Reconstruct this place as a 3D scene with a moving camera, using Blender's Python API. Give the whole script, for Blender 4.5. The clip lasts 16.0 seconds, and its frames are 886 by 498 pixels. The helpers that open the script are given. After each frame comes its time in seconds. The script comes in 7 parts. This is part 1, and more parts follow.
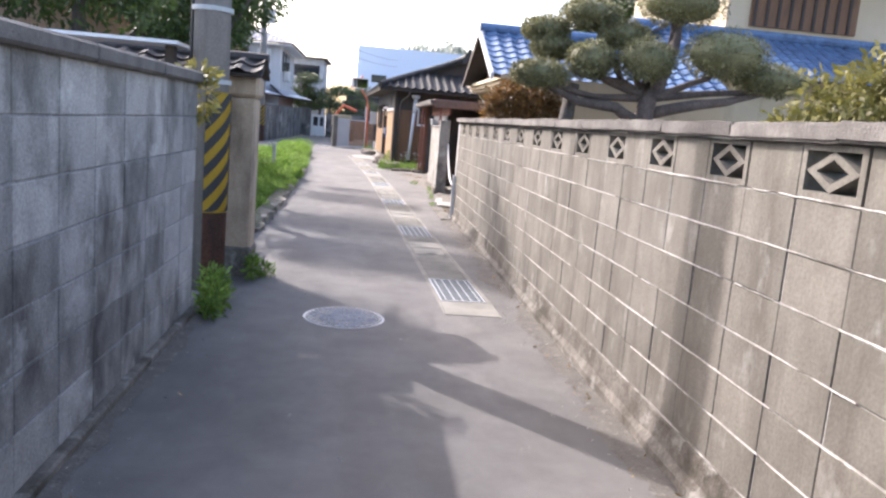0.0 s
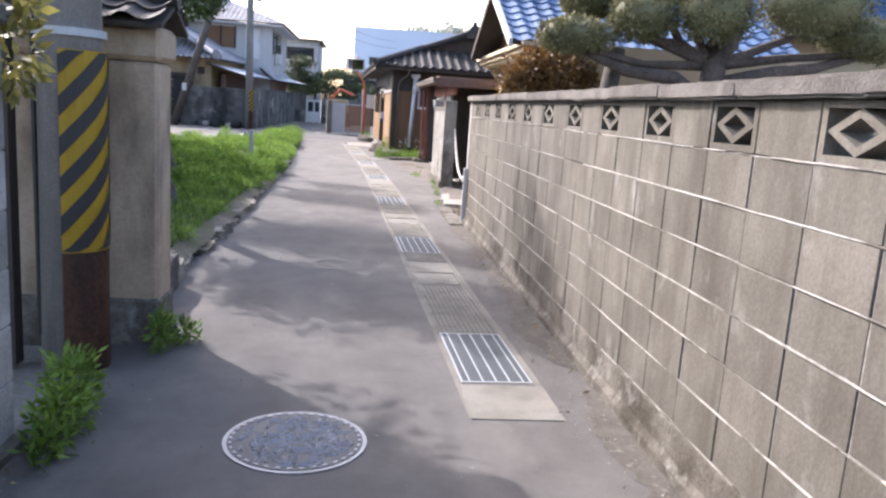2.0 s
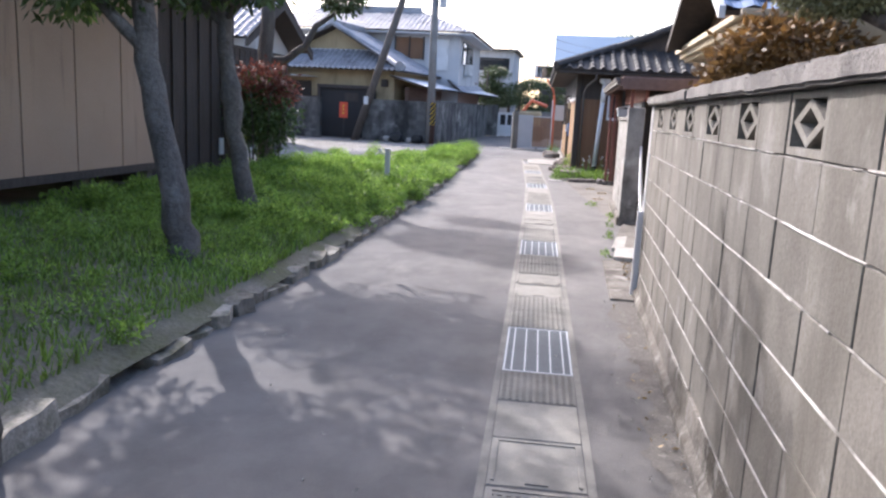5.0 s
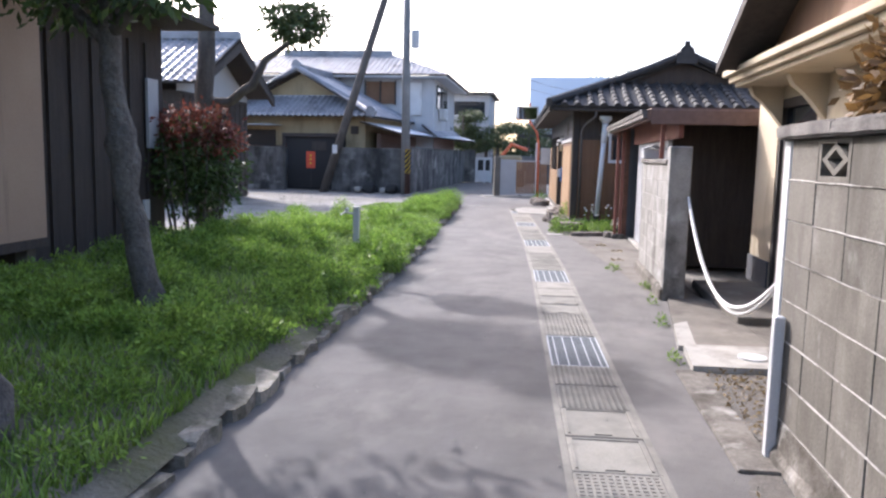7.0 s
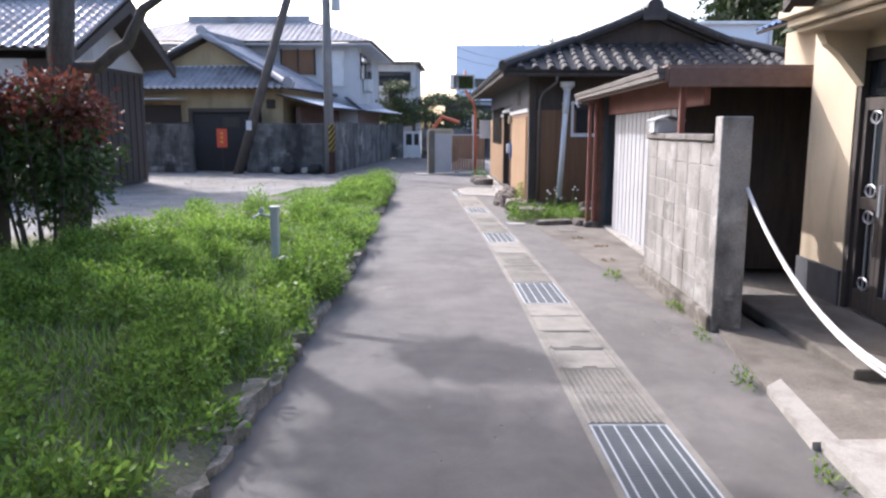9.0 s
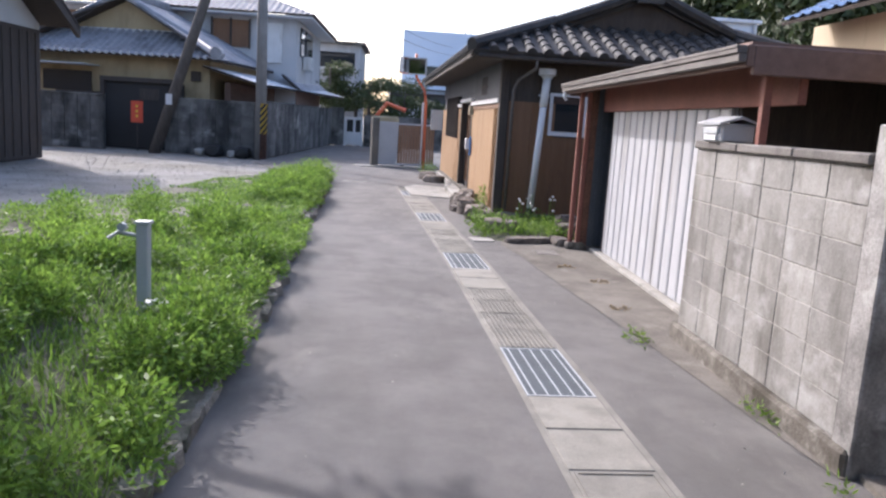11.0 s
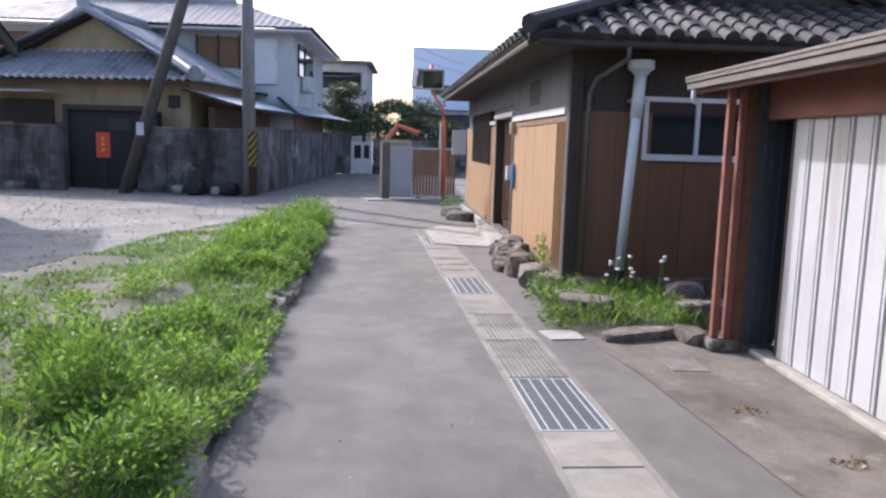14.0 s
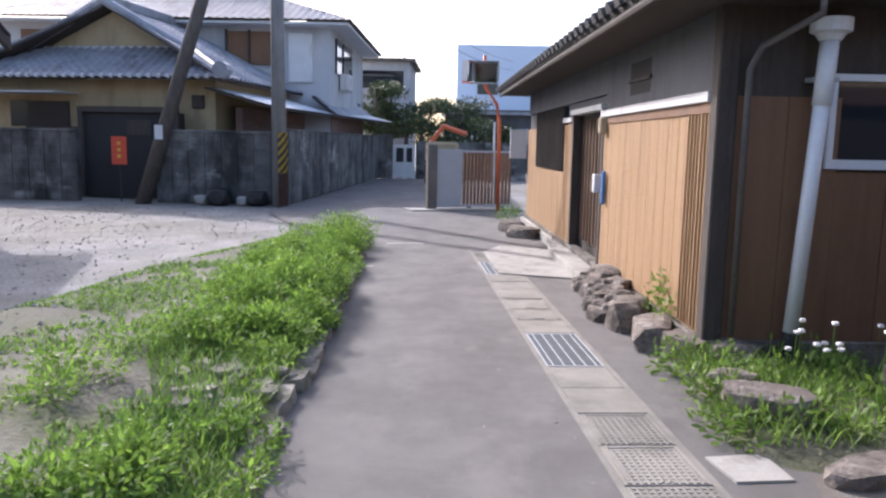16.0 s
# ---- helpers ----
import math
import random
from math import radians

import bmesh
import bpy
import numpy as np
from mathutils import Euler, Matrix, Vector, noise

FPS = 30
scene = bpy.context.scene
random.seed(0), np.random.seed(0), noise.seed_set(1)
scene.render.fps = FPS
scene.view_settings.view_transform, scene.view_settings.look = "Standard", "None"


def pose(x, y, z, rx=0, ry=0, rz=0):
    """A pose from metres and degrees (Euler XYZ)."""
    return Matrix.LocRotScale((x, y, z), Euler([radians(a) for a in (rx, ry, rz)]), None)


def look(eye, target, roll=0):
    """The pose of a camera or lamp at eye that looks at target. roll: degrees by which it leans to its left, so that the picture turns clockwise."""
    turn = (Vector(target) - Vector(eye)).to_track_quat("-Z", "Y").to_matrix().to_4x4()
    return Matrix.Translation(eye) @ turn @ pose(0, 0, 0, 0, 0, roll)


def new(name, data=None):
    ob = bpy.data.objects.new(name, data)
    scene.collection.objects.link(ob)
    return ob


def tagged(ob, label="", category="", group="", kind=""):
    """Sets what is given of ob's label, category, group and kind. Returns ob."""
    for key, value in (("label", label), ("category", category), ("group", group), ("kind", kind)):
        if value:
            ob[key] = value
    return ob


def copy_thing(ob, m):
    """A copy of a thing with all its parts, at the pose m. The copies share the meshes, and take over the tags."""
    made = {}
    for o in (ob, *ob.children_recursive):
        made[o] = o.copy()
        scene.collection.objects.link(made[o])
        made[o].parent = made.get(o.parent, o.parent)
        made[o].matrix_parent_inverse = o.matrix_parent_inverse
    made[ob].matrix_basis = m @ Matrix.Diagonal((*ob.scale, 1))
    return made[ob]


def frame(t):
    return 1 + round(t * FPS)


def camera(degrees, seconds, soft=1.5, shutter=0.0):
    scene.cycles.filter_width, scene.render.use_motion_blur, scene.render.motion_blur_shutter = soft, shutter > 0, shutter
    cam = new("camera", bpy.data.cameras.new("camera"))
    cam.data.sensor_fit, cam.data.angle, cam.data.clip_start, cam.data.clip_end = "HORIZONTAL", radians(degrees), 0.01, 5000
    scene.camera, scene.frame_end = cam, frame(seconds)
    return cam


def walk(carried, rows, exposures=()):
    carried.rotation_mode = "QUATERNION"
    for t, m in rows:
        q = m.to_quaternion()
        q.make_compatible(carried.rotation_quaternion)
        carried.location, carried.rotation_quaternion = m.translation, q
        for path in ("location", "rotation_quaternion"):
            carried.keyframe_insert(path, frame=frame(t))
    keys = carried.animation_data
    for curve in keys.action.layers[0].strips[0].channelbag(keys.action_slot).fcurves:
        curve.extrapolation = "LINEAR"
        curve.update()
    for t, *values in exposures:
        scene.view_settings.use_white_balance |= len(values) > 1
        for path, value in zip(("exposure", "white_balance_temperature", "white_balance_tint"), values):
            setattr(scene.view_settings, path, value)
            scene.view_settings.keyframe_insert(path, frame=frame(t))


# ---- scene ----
cam = camera(60.0, 16.0, soft=2.4)
PATH = [
    (0.0, 0.286, 0.052, 1.652, -5.71, -9.26, -4.83),
    (0.5, 0.333, 0.749, 1.622, -5.52, -12.59, -2.71),
    (1.0, 0.346, 1.465, 1.588, -6.16, -14.14, -4.97),
    (1.5, 0.420, 2.140, 1.594, -3.60, -11.24, -1.17),
    (2.0, 0.474, 2.841, 1.589, -5.66, -10.42, -3.78),
    (2.5, 0.599, 3.524, 1.586, -4.45, -9.60, -1.84),
    (3.0, 0.725, 4.185, 1.566, -3.57, -10.69, -3.86),
    (3.5, 0.953, 4.762, 1.575, -1.84, -8.79, -2.20),
    (4.0, 1.099, 5.332, 1.561, 4.84, -9.95, -3.14),
    (4.5, 1.237, 5.987, 1.551, 7.22, -9.24, -2.01),
    (4.7, 1.275, 6.210, 1.580, 9.46, -10.51, -3.31),
    (6.8, 0.744, 9.118, 1.592, 7.92, -7.07, -0.32),
    (7.0, 0.665, 9.377, 1.575, 7.53, -6.90, -1.26),
    (7.5, 0.538, 10.025, 1.577, 3.58, -9.86, -0.35),
    (8.0, 0.373, 10.739, 1.587, 4.85, -9.67, -2.17),
    (8.5, 0.177, 11.370, 1.621, 2.48, -8.55, -2.28),
    (9.0, 0.034, 12.063, 1.627, 1.69, -8.82, -0.17),
    (11.3, -0.228, 15.171, 1.623, -2.84, -9.45, -3.79),
    (11.5, -0.209, 15.459, 1.652, -2.34, -9.11, -3.71),
    (12.0, -0.221, 16.182, 1.631, 0.27, -5.96, -1.92),
    (12.5, -0.317, 16.931, 1.623, -1.79, -5.60, -4.82),
    (13.0, -0.305, 17.575, 1.646, -1.29, -6.13, -1.35),
    (13.5, -0.364, 18.286, 1.633, -1.76, -6.61, -4.78),
    (14.0, -0.369, 19.019, 1.630, -1.91, -7.89, -1.62),
    (14.5, -0.468, 19.718, 1.589, -1.69, -7.72, -5.60),
    (15.0, -0.531, 20.404, 1.620, -1.54, -7.85, -0.72),
    (15.5, -0.588, 21.012, 1.634, -1.98, -6.93, -2.58),
    (16.0, -0.606, 21.687, 1.632, 1.14, -7.83, -1.11),
]
walk(cam, [(t, pose(x, y, z, 90 + pitch, roll, yaw)) for t, x, y, z, yaw, pitch, roll in PATH],
     [(0.0, 2.05, 6330, 17), (1.5, 1.9, 6280, 17), (3.0, 1.82, 6170, 17), (4.5, 1.86, 6060, 17), (7.0, 1.72, 5980, 17), (9.0, 1.66, 5980, 17), (12.0, 1.36, 5980, 17), (16.0, 1.46, 5980, 18)])

# ---- sky, sun, exposure ----
SUN_UP, SUN_WAY = 34.0, (-0.64, 0.768)
world = bpy.data.worlds.new("sky")
scene.world = world
world.use_nodes = True
sky = world.node_tree.nodes.new("ShaderNodeTexSky")
sky.sky_type, sky.sun_disc = "NISHITA", False
sky.sun_elevation, sky.sun_rotation = radians(SUN_UP), math.atan2(SUN_WAY[0], SUN_WAY[1]) % (2 * math.pi)
sky.air_density, sky.dust_density, sky.ozone_density = 1.0, 3.5, 0.6
world.node_tree.nodes["Background"].inputs["Strength"].default_value = 0.15
world.node_tree.links.new(sky.outputs[0], world.node_tree.nodes["Background"].inputs["Color"])
sun = new("sun", bpy.data.lights.new("sun", "SUN"))
sun.data.energy, sun.data.angle, sun.data.color = 1.95, radians(0.6), (1.0, 0.95, 0.89)
sun.matrix_basis = look((-30, 40, 35), (-30 - SUN_WAY[0] * 10, 40 - SUN_WAY[1] * 10, 35 - 10 * math.tan(radians(SUN_UP))))

# ---- builders ----
rng = random.Random(7)
nrng = np.random.default_rng(7)


def world_of(ob):
    return world_of(ob.parent) @ ob.matrix_basis if ob.parent else ob.matrix_basis.copy()


def thing(name, label, category, x=0, y=0, z=0, turn=0, group="", kind=""):
    ob = new(name)
    ob.matrix_basis = pose(x, y, z, 0, 0, turn)
    ob.empty_display_size = 0.1
    return tagged(ob, label, category, group, kind)


def part(name, bm, material, parent=None, label="", local=False, smooth=False, kind=""):
    """Links bm as one mesh under parent; bm is in world places, or in the parent's own with local."""
    if parent and not local:
        bm.transform(world_of(parent).inverted())
    bmesh.ops.recalc_face_normals(bm, faces=bm.faces)
    me = bpy.data.meshes.new(name)
    bm.to_mesh(me)
    bm.free()
    me.materials.append(material)
    if smooth:
        me.polygons.foreach_set("use_smooth", [True] * len(me.polygons))
    ob = new(name, me)
    ob.parent = parent
    return tagged(ob, label, kind=kind)


def raw(name, verts, faces, material, parent=None, label="", kind=""):
    """A mesh from arrays, in world places."""
    me = bpy.data.meshes.new(name)
    if parent:
        m = np.array(world_of(parent).inverted())
        verts = np.asarray(verts) @ m[:3, :3].T + m[:3, 3]
    me.from_pydata([tuple(v) for v in np.asarray(verts).tolist()], [], [tuple(f) for f in np.asarray(faces).tolist()] if len(faces) else [])
    me.materials.append(material)
    ob = new(name, me)
    ob.parent = parent
    return tagged(ob, label, kind=kind)


def piece(name, me, parent, m):
    """One of many alike pieces that share the mesh me."""
    ob = new(name, me)
    ob.parent = parent
    ob.matrix_basis = world_of(parent).inverted() @ m
    return ob


def shared(name, bm, material):
    bmesh.ops.recalc_face_normals(bm, faces=bm.faces)
    me = bpy.data.meshes.new(name)
    bm.to_mesh(me)
    bm.free()
    me.materials.append(material)
    return me


def box(bm, x0, x1, y0, y1, z0, z1, bevel=0.0, m=None):
    vs = [bm.verts.new((x, y, z)) for x in (x0, x1) for y in (y0, y1) for z in (z0, z1)]
    fs = [bm.faces.new([vs[i] for i in f]) for f in ((0, 1, 3, 2), (4, 6, 7, 5), (0, 4, 5, 1), (2, 3, 7, 6), (0, 2, 6, 4), (1, 5, 7, 3))]
    if bevel:
        got = bmesh.ops.bevel(bm, geom=list({e for f in fs for e in f.edges}), offset=bevel, segments=1, affect="EDGES")
        vs = list({v for f in got["faces"] for v in f.verts} | {v for v in vs if v.is_valid})
    if m is not None:
        bmesh.ops.transform(bm, matrix=m, verts=vs)
    return bm


def boxes(*rows, bevel=0.0, m=None):
    bm = bmesh.new()
    for r in rows:
        box(bm, *r, bevel=bevel, m=m)
    return bm


def prism(points, z0, z1, bm=None):
    """A flat outline raised from z0 to z1."""
    bm = bm or bmesh.new()
    low = [bm.verts.new((x, y, z0)) for x, y in points]
    top = [bm.verts.new((x, y, z1)) for x, y in points]
    n = len(points)
    for i in range(n):
        bm.faces.new((low[i], low[(i + 1) % n], top[(i + 1) % n], top[i]))
    bm.faces.new(low), bm.faces.new(top)
    return bm


def tube(points, radii, sides=8, bm=None, cap=True):
    """A round bar along points, with a radius at each."""
    bm = bm or bmesh.new()
    pts = [Vector(p) for p in points]
    rings = []
    for i, p in enumerate(pts):
        d = (pts[min(i + 1, len(pts) - 1)] - pts[max(i - 1, 0)]).normalized()
        a = d.cross(Vector((0, 0, 1)) if abs(d.z) < 0.95 else Vector((0, 1, 0))).normalized()
        b = d.cross(a)
        r = radii[i] if isinstance(radii, (list, tuple)) else radii
        rings.append([bm.verts.new(p + (a * math.cos(t) + b * math.sin(t)) * r) for t in (2 * math.pi * k / sides for k in range(sides))])
    for u, v in zip(rings, rings[1:]):
        for k in range(sides):
            bm.faces.new((u[k], u[(k + 1) % sides], v[(k + 1) % sides], v[k]))
    if cap:
        bm.faces.new(rings[0]), bm.faces.new(rings[-1])
    return bm


def rock(bm, x, y, z, rx, ry, rz, seed, turn=0.0, flat=1.0):
    """A rough stone, wider than high, with broken faces."""
    got = bmesh.ops.create_icosphere(bm, subdivisions=2, radius=1)
    for v in got["verts"]:
        n = noise.noise(v.co * 1.3 + Vector((seed * 3.1, seed, 0))) * 0.35 + noise.noise(v.co * 3.1 + Vector((0, seed, seed * 2.3))) * 0.16
        v.co *= 1 + n
        v.co = Vector((max(-0.8, min(0.8, v.co.x)), max(-0.8, min(0.8, v.co.y)), max(-0.75, min(0.7 * flat, v.co.z))))
    bmesh.ops.transform(bm, matrix=pose(x, y, z, 0, 0, turn) @ Matrix.Diagonal((rx / 0.8, ry / 0.8, rz / 0.75, 1)), verts=got["verts"])
    return bm


def leaves(n, centres, radii, size, spread=1.0, shell=0.55, droop=0.3, seed=1, long=1.6):
    """Many small folded leaves in ellipsoid clumps: verts and faces."""
    r = np.random.default_rng(seed)
    centres, radii = np.asarray(centres, float), np.asarray(radii, float)
    w = radii.prod(1) ** (2 / 3)
    k = r.choice(len(centres), n, p=w / w.sum())
    d = r.normal(size=(n, 3))
    d /= np.linalg.norm(d, axis=1, keepdims=True)
    rad = shell + (1 - shell) * r.random(n) ** 0.6
    lump = 1 + 0.16 * np.sin(d[:, 0] * 5 + k) * np.cos(d[:, 1] * 6 - k) + 0.1 * r.normal(size=n) * spread
    p = centres[k] + d * radii[k] * (rad * lump)[:, None]
    out = d + r.normal(size=(n, 3)) * 0.8 - np.array([0, 0, droop])
    out /= np.linalg.norm(out, axis=1, keepdims=True)
    side = np.cross(out, r.normal(size=(n, 3)))
    side /= np.linalg.norm(side, axis=1, keepdims=True) + 1e-9
    s = size * (0.6 + 0.8 * r.random(n))[:, None]
    v = np.stack([p, p + (out * 0.5 * long + side * 0.32) * s, p + out * long * s, p + (out * 0.5 * long - side * 0.32) * s], 1).reshape(-1, 3)
    f = np.arange(4 * n).reshape(-1, 4)
    return v, f


def blades(places, height, width, lean, seed=1):
    """Grass blades: narrow bent strips that end in a point."""
    r = np.random.default_rng(seed)
    p = np.asarray(places, float)
    n = len(p)
    h = (height * (0.5 + 0.9 * r.random(n)))[:, None] if np.ndim(height) == 0 else (np.asarray(height) * (0.5 + 0.9 * r.random(n)))[:, None]
    a = r.random(n) * 2 * math.pi
    way = np.stack([np.cos(a), np.sin(a), np.zeros(n)], 1)
    side = np.stack([-np.sin(a), np.cos(a), np.zeros(n)], 1) * width * (0.6 + 0.8 * r.random(n))[:, None]
    up = np.array([0, 0, 1.0])
    b = way * lean * h * (0.3 + r.random(n))[:, None]
    m = p + up * h * 0.55 + b * 0.4
    v = np.stack([p - side, p + side, m + side * 0.8, m - side * 0.8, p + up * h * 0.95 + b], 1).reshape(-1, 3)
    i = np.arange(n)[:, None] * 5
    return v, np.concatenate([i + np.array([0, 1, 2, 3])]), np.concatenate([i + np.array([3, 2, 4])])


def mixed(name, v, quads, tris, material, parent=None, kind=""):
    me = bpy.data.meshes.new(name)
    me.from_pydata(v.tolist(), [], quads.tolist() + tris.tolist())
    me.materials.append(material)
    ob = new(name, me)
    ob.parent = parent
    return tagged(ob, kind=kind)


# ---- materials ----
def surface(name, dark, light, rough=0.9, big=1.2, fine=45.0, bump=0.3, rand=0.0, metal=0.0, stretch=(1, 1, 1), stain=None, stain_scale=(2.5, 2.5, 0.25), stain_low=0.45, stain_high=0.75, deep=0.01, island=0.0, bloom=None, bloom_scale=(1.6, 1.6, 2.2), bloom_low=0.56, bloom_high=0.74):
    """A weathered surface: broad blotches, fine grain, optional stains that run in stain_scale's proportions."""
    mat = bpy.data.materials.new(name)
    mat.use_nodes = True
    nt = mat.node_tree
    n, link = nt.nodes, nt.links.new
    bsdf = n["Principled BSDF"]
    geo = n.new("ShaderNodeNewGeometry")
    put = n.new("ShaderNodeMapping")
    put.inputs["Scale"].default_value = stretch
    link(geo.outputs["Position"], put.inputs["Vector"])
    waves = []
    for scale, detail in ((big, 7.0), (fine, 3.0)):
        w = n.new("ShaderNodeTexNoise")
        w.inputs["Scale"].default_value, w.inputs["Detail"].default_value, w.inputs["Roughness"].default_value = scale, detail, 0.65
        link(put.outputs[0], w.inputs["Vector"])
        waves.append(w)
    mix = n.new("ShaderNodeMath")
    mix.operation = "MULTIPLY_ADD"
    mix.inputs[1].default_value = 0.55
    half = n.new("ShaderNodeMath")
    half.operation, half.inputs[1].default_value = "MULTIPLY", 0.45
    link(waves[1].outputs["Fac"], half.inputs[0])
    link(waves[0].outputs["Fac"], mix.inputs[0])
    link(half.outputs[0], mix.inputs[2])
    ramp = n.new("ShaderNodeValToRGB")
    ramp.color_ramp.elements[0].position, ramp.color_ramp.elements[1].position = 0.34, 0.66
    ramp.color_ramp.elements[0].color, ramp.color_ramp.elements[1].color = (*dark, 1), (*light, 1)
    link(mix.outputs[0], ramp.inputs["Fac"])
    colour = ramp.outputs["Color"]
    for shade, size, low, high in ((stain, stain_scale, stain_low, stain_high), (bloom, bloom_scale, bloom_low, bloom_high)):
        if not shade:
            continue
        put2 = n.new("ShaderNodeMapping")
        put2.inputs["Scale"].default_value = size
        put2.inputs["Location"].default_value = (7.0 * low, 3.0 * high, 1.0)
        link(geo.outputs["Position"], put2.inputs["Vector"])
        w = n.new("ShaderNodeTexNoise")
        w.inputs["Scale"].default_value, w.inputs["Detail"].default_value = 1.0, 7.0
        w.inputs["Roughness"].default_value = 0.62
        link(put2.outputs[0], w.inputs["Vector"])
        r2 = n.new("ShaderNodeValToRGB")
        r2.color_ramp.elements[0].position, r2.color_ramp.elements[1].position = low, high
        link(w.outputs["Fac"], r2.inputs["Fac"])
        m2 = n.new("ShaderNodeMix")
        m2.data_type = "RGBA"
        link(r2.outputs["Color"], m2.inputs["Factor"])
        link(colour, m2.inputs["A"])
        m2.inputs["B"].default_value = (*shade, 1)
        colour = m2.outputs["Result"]
    if rand or island:
        hsv = n.new("ShaderNodeHueSaturation")
        mr = n.new("ShaderNodeMapRange")
        amount = rand or island
        mr.inputs["To Min"].default_value, mr.inputs["To Max"].default_value = 1 - amount, 1 + amount
        if rand:
            info = n.new("ShaderNodeObjectInfo")
            link(info.outputs["Random"], mr.inputs["Value"])
        else:
            link(geo.outputs["Random Per Island"], mr.inputs["Value"])
        link(mr.outputs[0], hsv.inputs["Value"])
        link(colour, hsv.inputs["Color"])
        colour = hsv.outputs["Color"]
    link(colour, bsdf.inputs["Base Color"])
    bsdf.inputs["Roughness"].default_value, bsdf.inputs["Metallic"].default_value = rough, metal
    if bump:
        b = n.new("ShaderNodeBump")
        b.inputs["Strength"].default_value, b.inputs["Distance"].default_value = bump, deep
        link(waves[1].outputs["Fac"], b.inputs["Height"])
        link(b.outputs[0], bsdf.inputs["Normal"])
    return mat


def foliage(name, dark, light, island=0.35, thin_part=0.3, scale=1.5):
    mat = surface(name, dark, light, 0.6, scale, 9.0, 0.0, island=island)
    bsdf = mat.node_tree.nodes["Principled BSDF"]
    thin = mat.node_tree.nodes.new("ShaderNodeBsdfTranslucent")
    both = mat.node_tree.nodes.new("ShaderNodeMixShader")
    both.inputs[0].default_value = thin_part
    link = mat.node_tree.links.new
    link(bsdf.inputs["Base Color"].links[0].from_socket, thin.inputs["Color"])
    link(bsdf.outputs[0], both.inputs[1])
    link(thin.outputs[0], both.inputs[2])
    link(both.outputs[0], mat.node_tree.nodes["Material Output"].inputs["Surface"])
    return mat


def glass(name, tint=(0.02, 0.025, 0.03)):
    mat = bpy.data.materials.new(name)
    mat.use_nodes = True
    b = mat.node_tree.nodes["Principled BSDF"]
    b.inputs["Base Color"].default_value, b.inputs["Roughness"].default_value = (*tint, 1), 0.05
    return mat


def plain(name, colour, rough=0.5, metal=0.0):
    return surface(name, tuple(c * 0.85 for c in colour), colour, rough, 3.0, 60.0, 0.05, metal=metal)


M_ASPHALT = surface("asphalt", (0.094, 0.088, 0.082), (0.172, 0.162, 0.15), 0.9, 2.2, 130.0, 1.0, stain=(0.066, 0.061, 0.056), stain_scale=(1.1, 0.5, 1), stain_low=0.46, stain_high=0.85, deep=0.006, bloom=(0.2, 0.186, 0.167), bloom_scale=(1.5, 0.8, 1), bloom_low=0.55, bloom_high=0.8)
M_GRAVEL = surface("gravel", (0.12, 0.114, 0.103), (0.33, 0.318, 0.296), 0.95, 0.9, 26.0, 0.8, stain=(0.15, 0.136, 0.105), stain_scale=(0.4, 0.4, 1), stain_low=0.45, stain_high=0.72, deep=0.03)
M_SOIL = surface("soil", (0.075, 0.068, 0.048), (0.20, 0.185, 0.145), 0.95, 1.4, 30.0, 0.8, deep=0.03, stain=(0.075, 0.085, 0.03), stain_scale=(1.6, 1.6, 1), stain_low=0.42, stain_high=0.66)
M_BLOCK = surface("concrete_block", (0.1, 0.09, 0.072), (0.188, 0.173, 0.146), 0.92, 3.5, 60.0, 0.35, rand=0.13, stain=(0.058, 0.05, 0.037), stain_scale=(4.2, 4.2, 0.9), stain_low=0.45, stain_high=0.78, deep=0.006, bloom=(0.29, 0.278, 0.256), bloom_scale=(5.0, 5.0, 3.0), bloom_low=0.58, bloom_high=0.8)
M_BLOCK_OLD = surface("weathered_block", (0.155, 0.147, 0.137), (0.37, 0.356, 0.335), 0.92, 2.5, 60.0, 0.45, rand=0.3, stain=(0.06, 0.056, 0.05), stain_scale=(2.6, 2.6, 1.4), stain_low=0.45, stain_high=0.67, deep=0.008, bloom=(0.44, 0.43, 0.41), bloom_scale=(2.2, 2.2, 2.6), bloom_low=0.58, bloom_high=0.74)
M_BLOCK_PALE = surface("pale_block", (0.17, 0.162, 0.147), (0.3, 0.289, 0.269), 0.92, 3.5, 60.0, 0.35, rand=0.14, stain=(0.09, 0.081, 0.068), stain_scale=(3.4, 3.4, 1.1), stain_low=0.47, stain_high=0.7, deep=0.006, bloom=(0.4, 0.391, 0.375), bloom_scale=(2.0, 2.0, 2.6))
M_BLOCK_DARK = surface("mossy_block", (0.066, 0.064, 0.06), (0.19, 0.182, 0.172), 0.92, 1.5, 40.0, 0.4, rand=0.2, stain=(0.03, 0.03, 0.028), stain_scale=(1.3, 1.3, 0.6), stain_low=0.42, stain_high=0.62, deep=0.004, bloom=(0.3, 0.29, 0.27), bloom_scale=(0.9, 0.9, 1.2), bloom_low=0.58, bloom_high=0.72)
M_MORTAR = surface("mortar", (0.13, 0.12, 0.105), (0.5, 0.48, 0.44), 0.95, 1.6, 30.0, 0.4, stain=(0.05, 0.045, 0.04), stain_scale=(1.3, 1.3, 1.3), stain_low=0.5, stain_high=0.62)
M_MORTAR_PALE = surface("pale_mortar", (0.2, 0.188, 0.165), (0.52, 0.5, 0.46), 0.95, 2.2, 30.0, 0.4, stain=(0.1, 0.09, 0.075), stain_scale=(2.2, 2.2, 2.2), stain_low=0.5, stain_high=0.64)
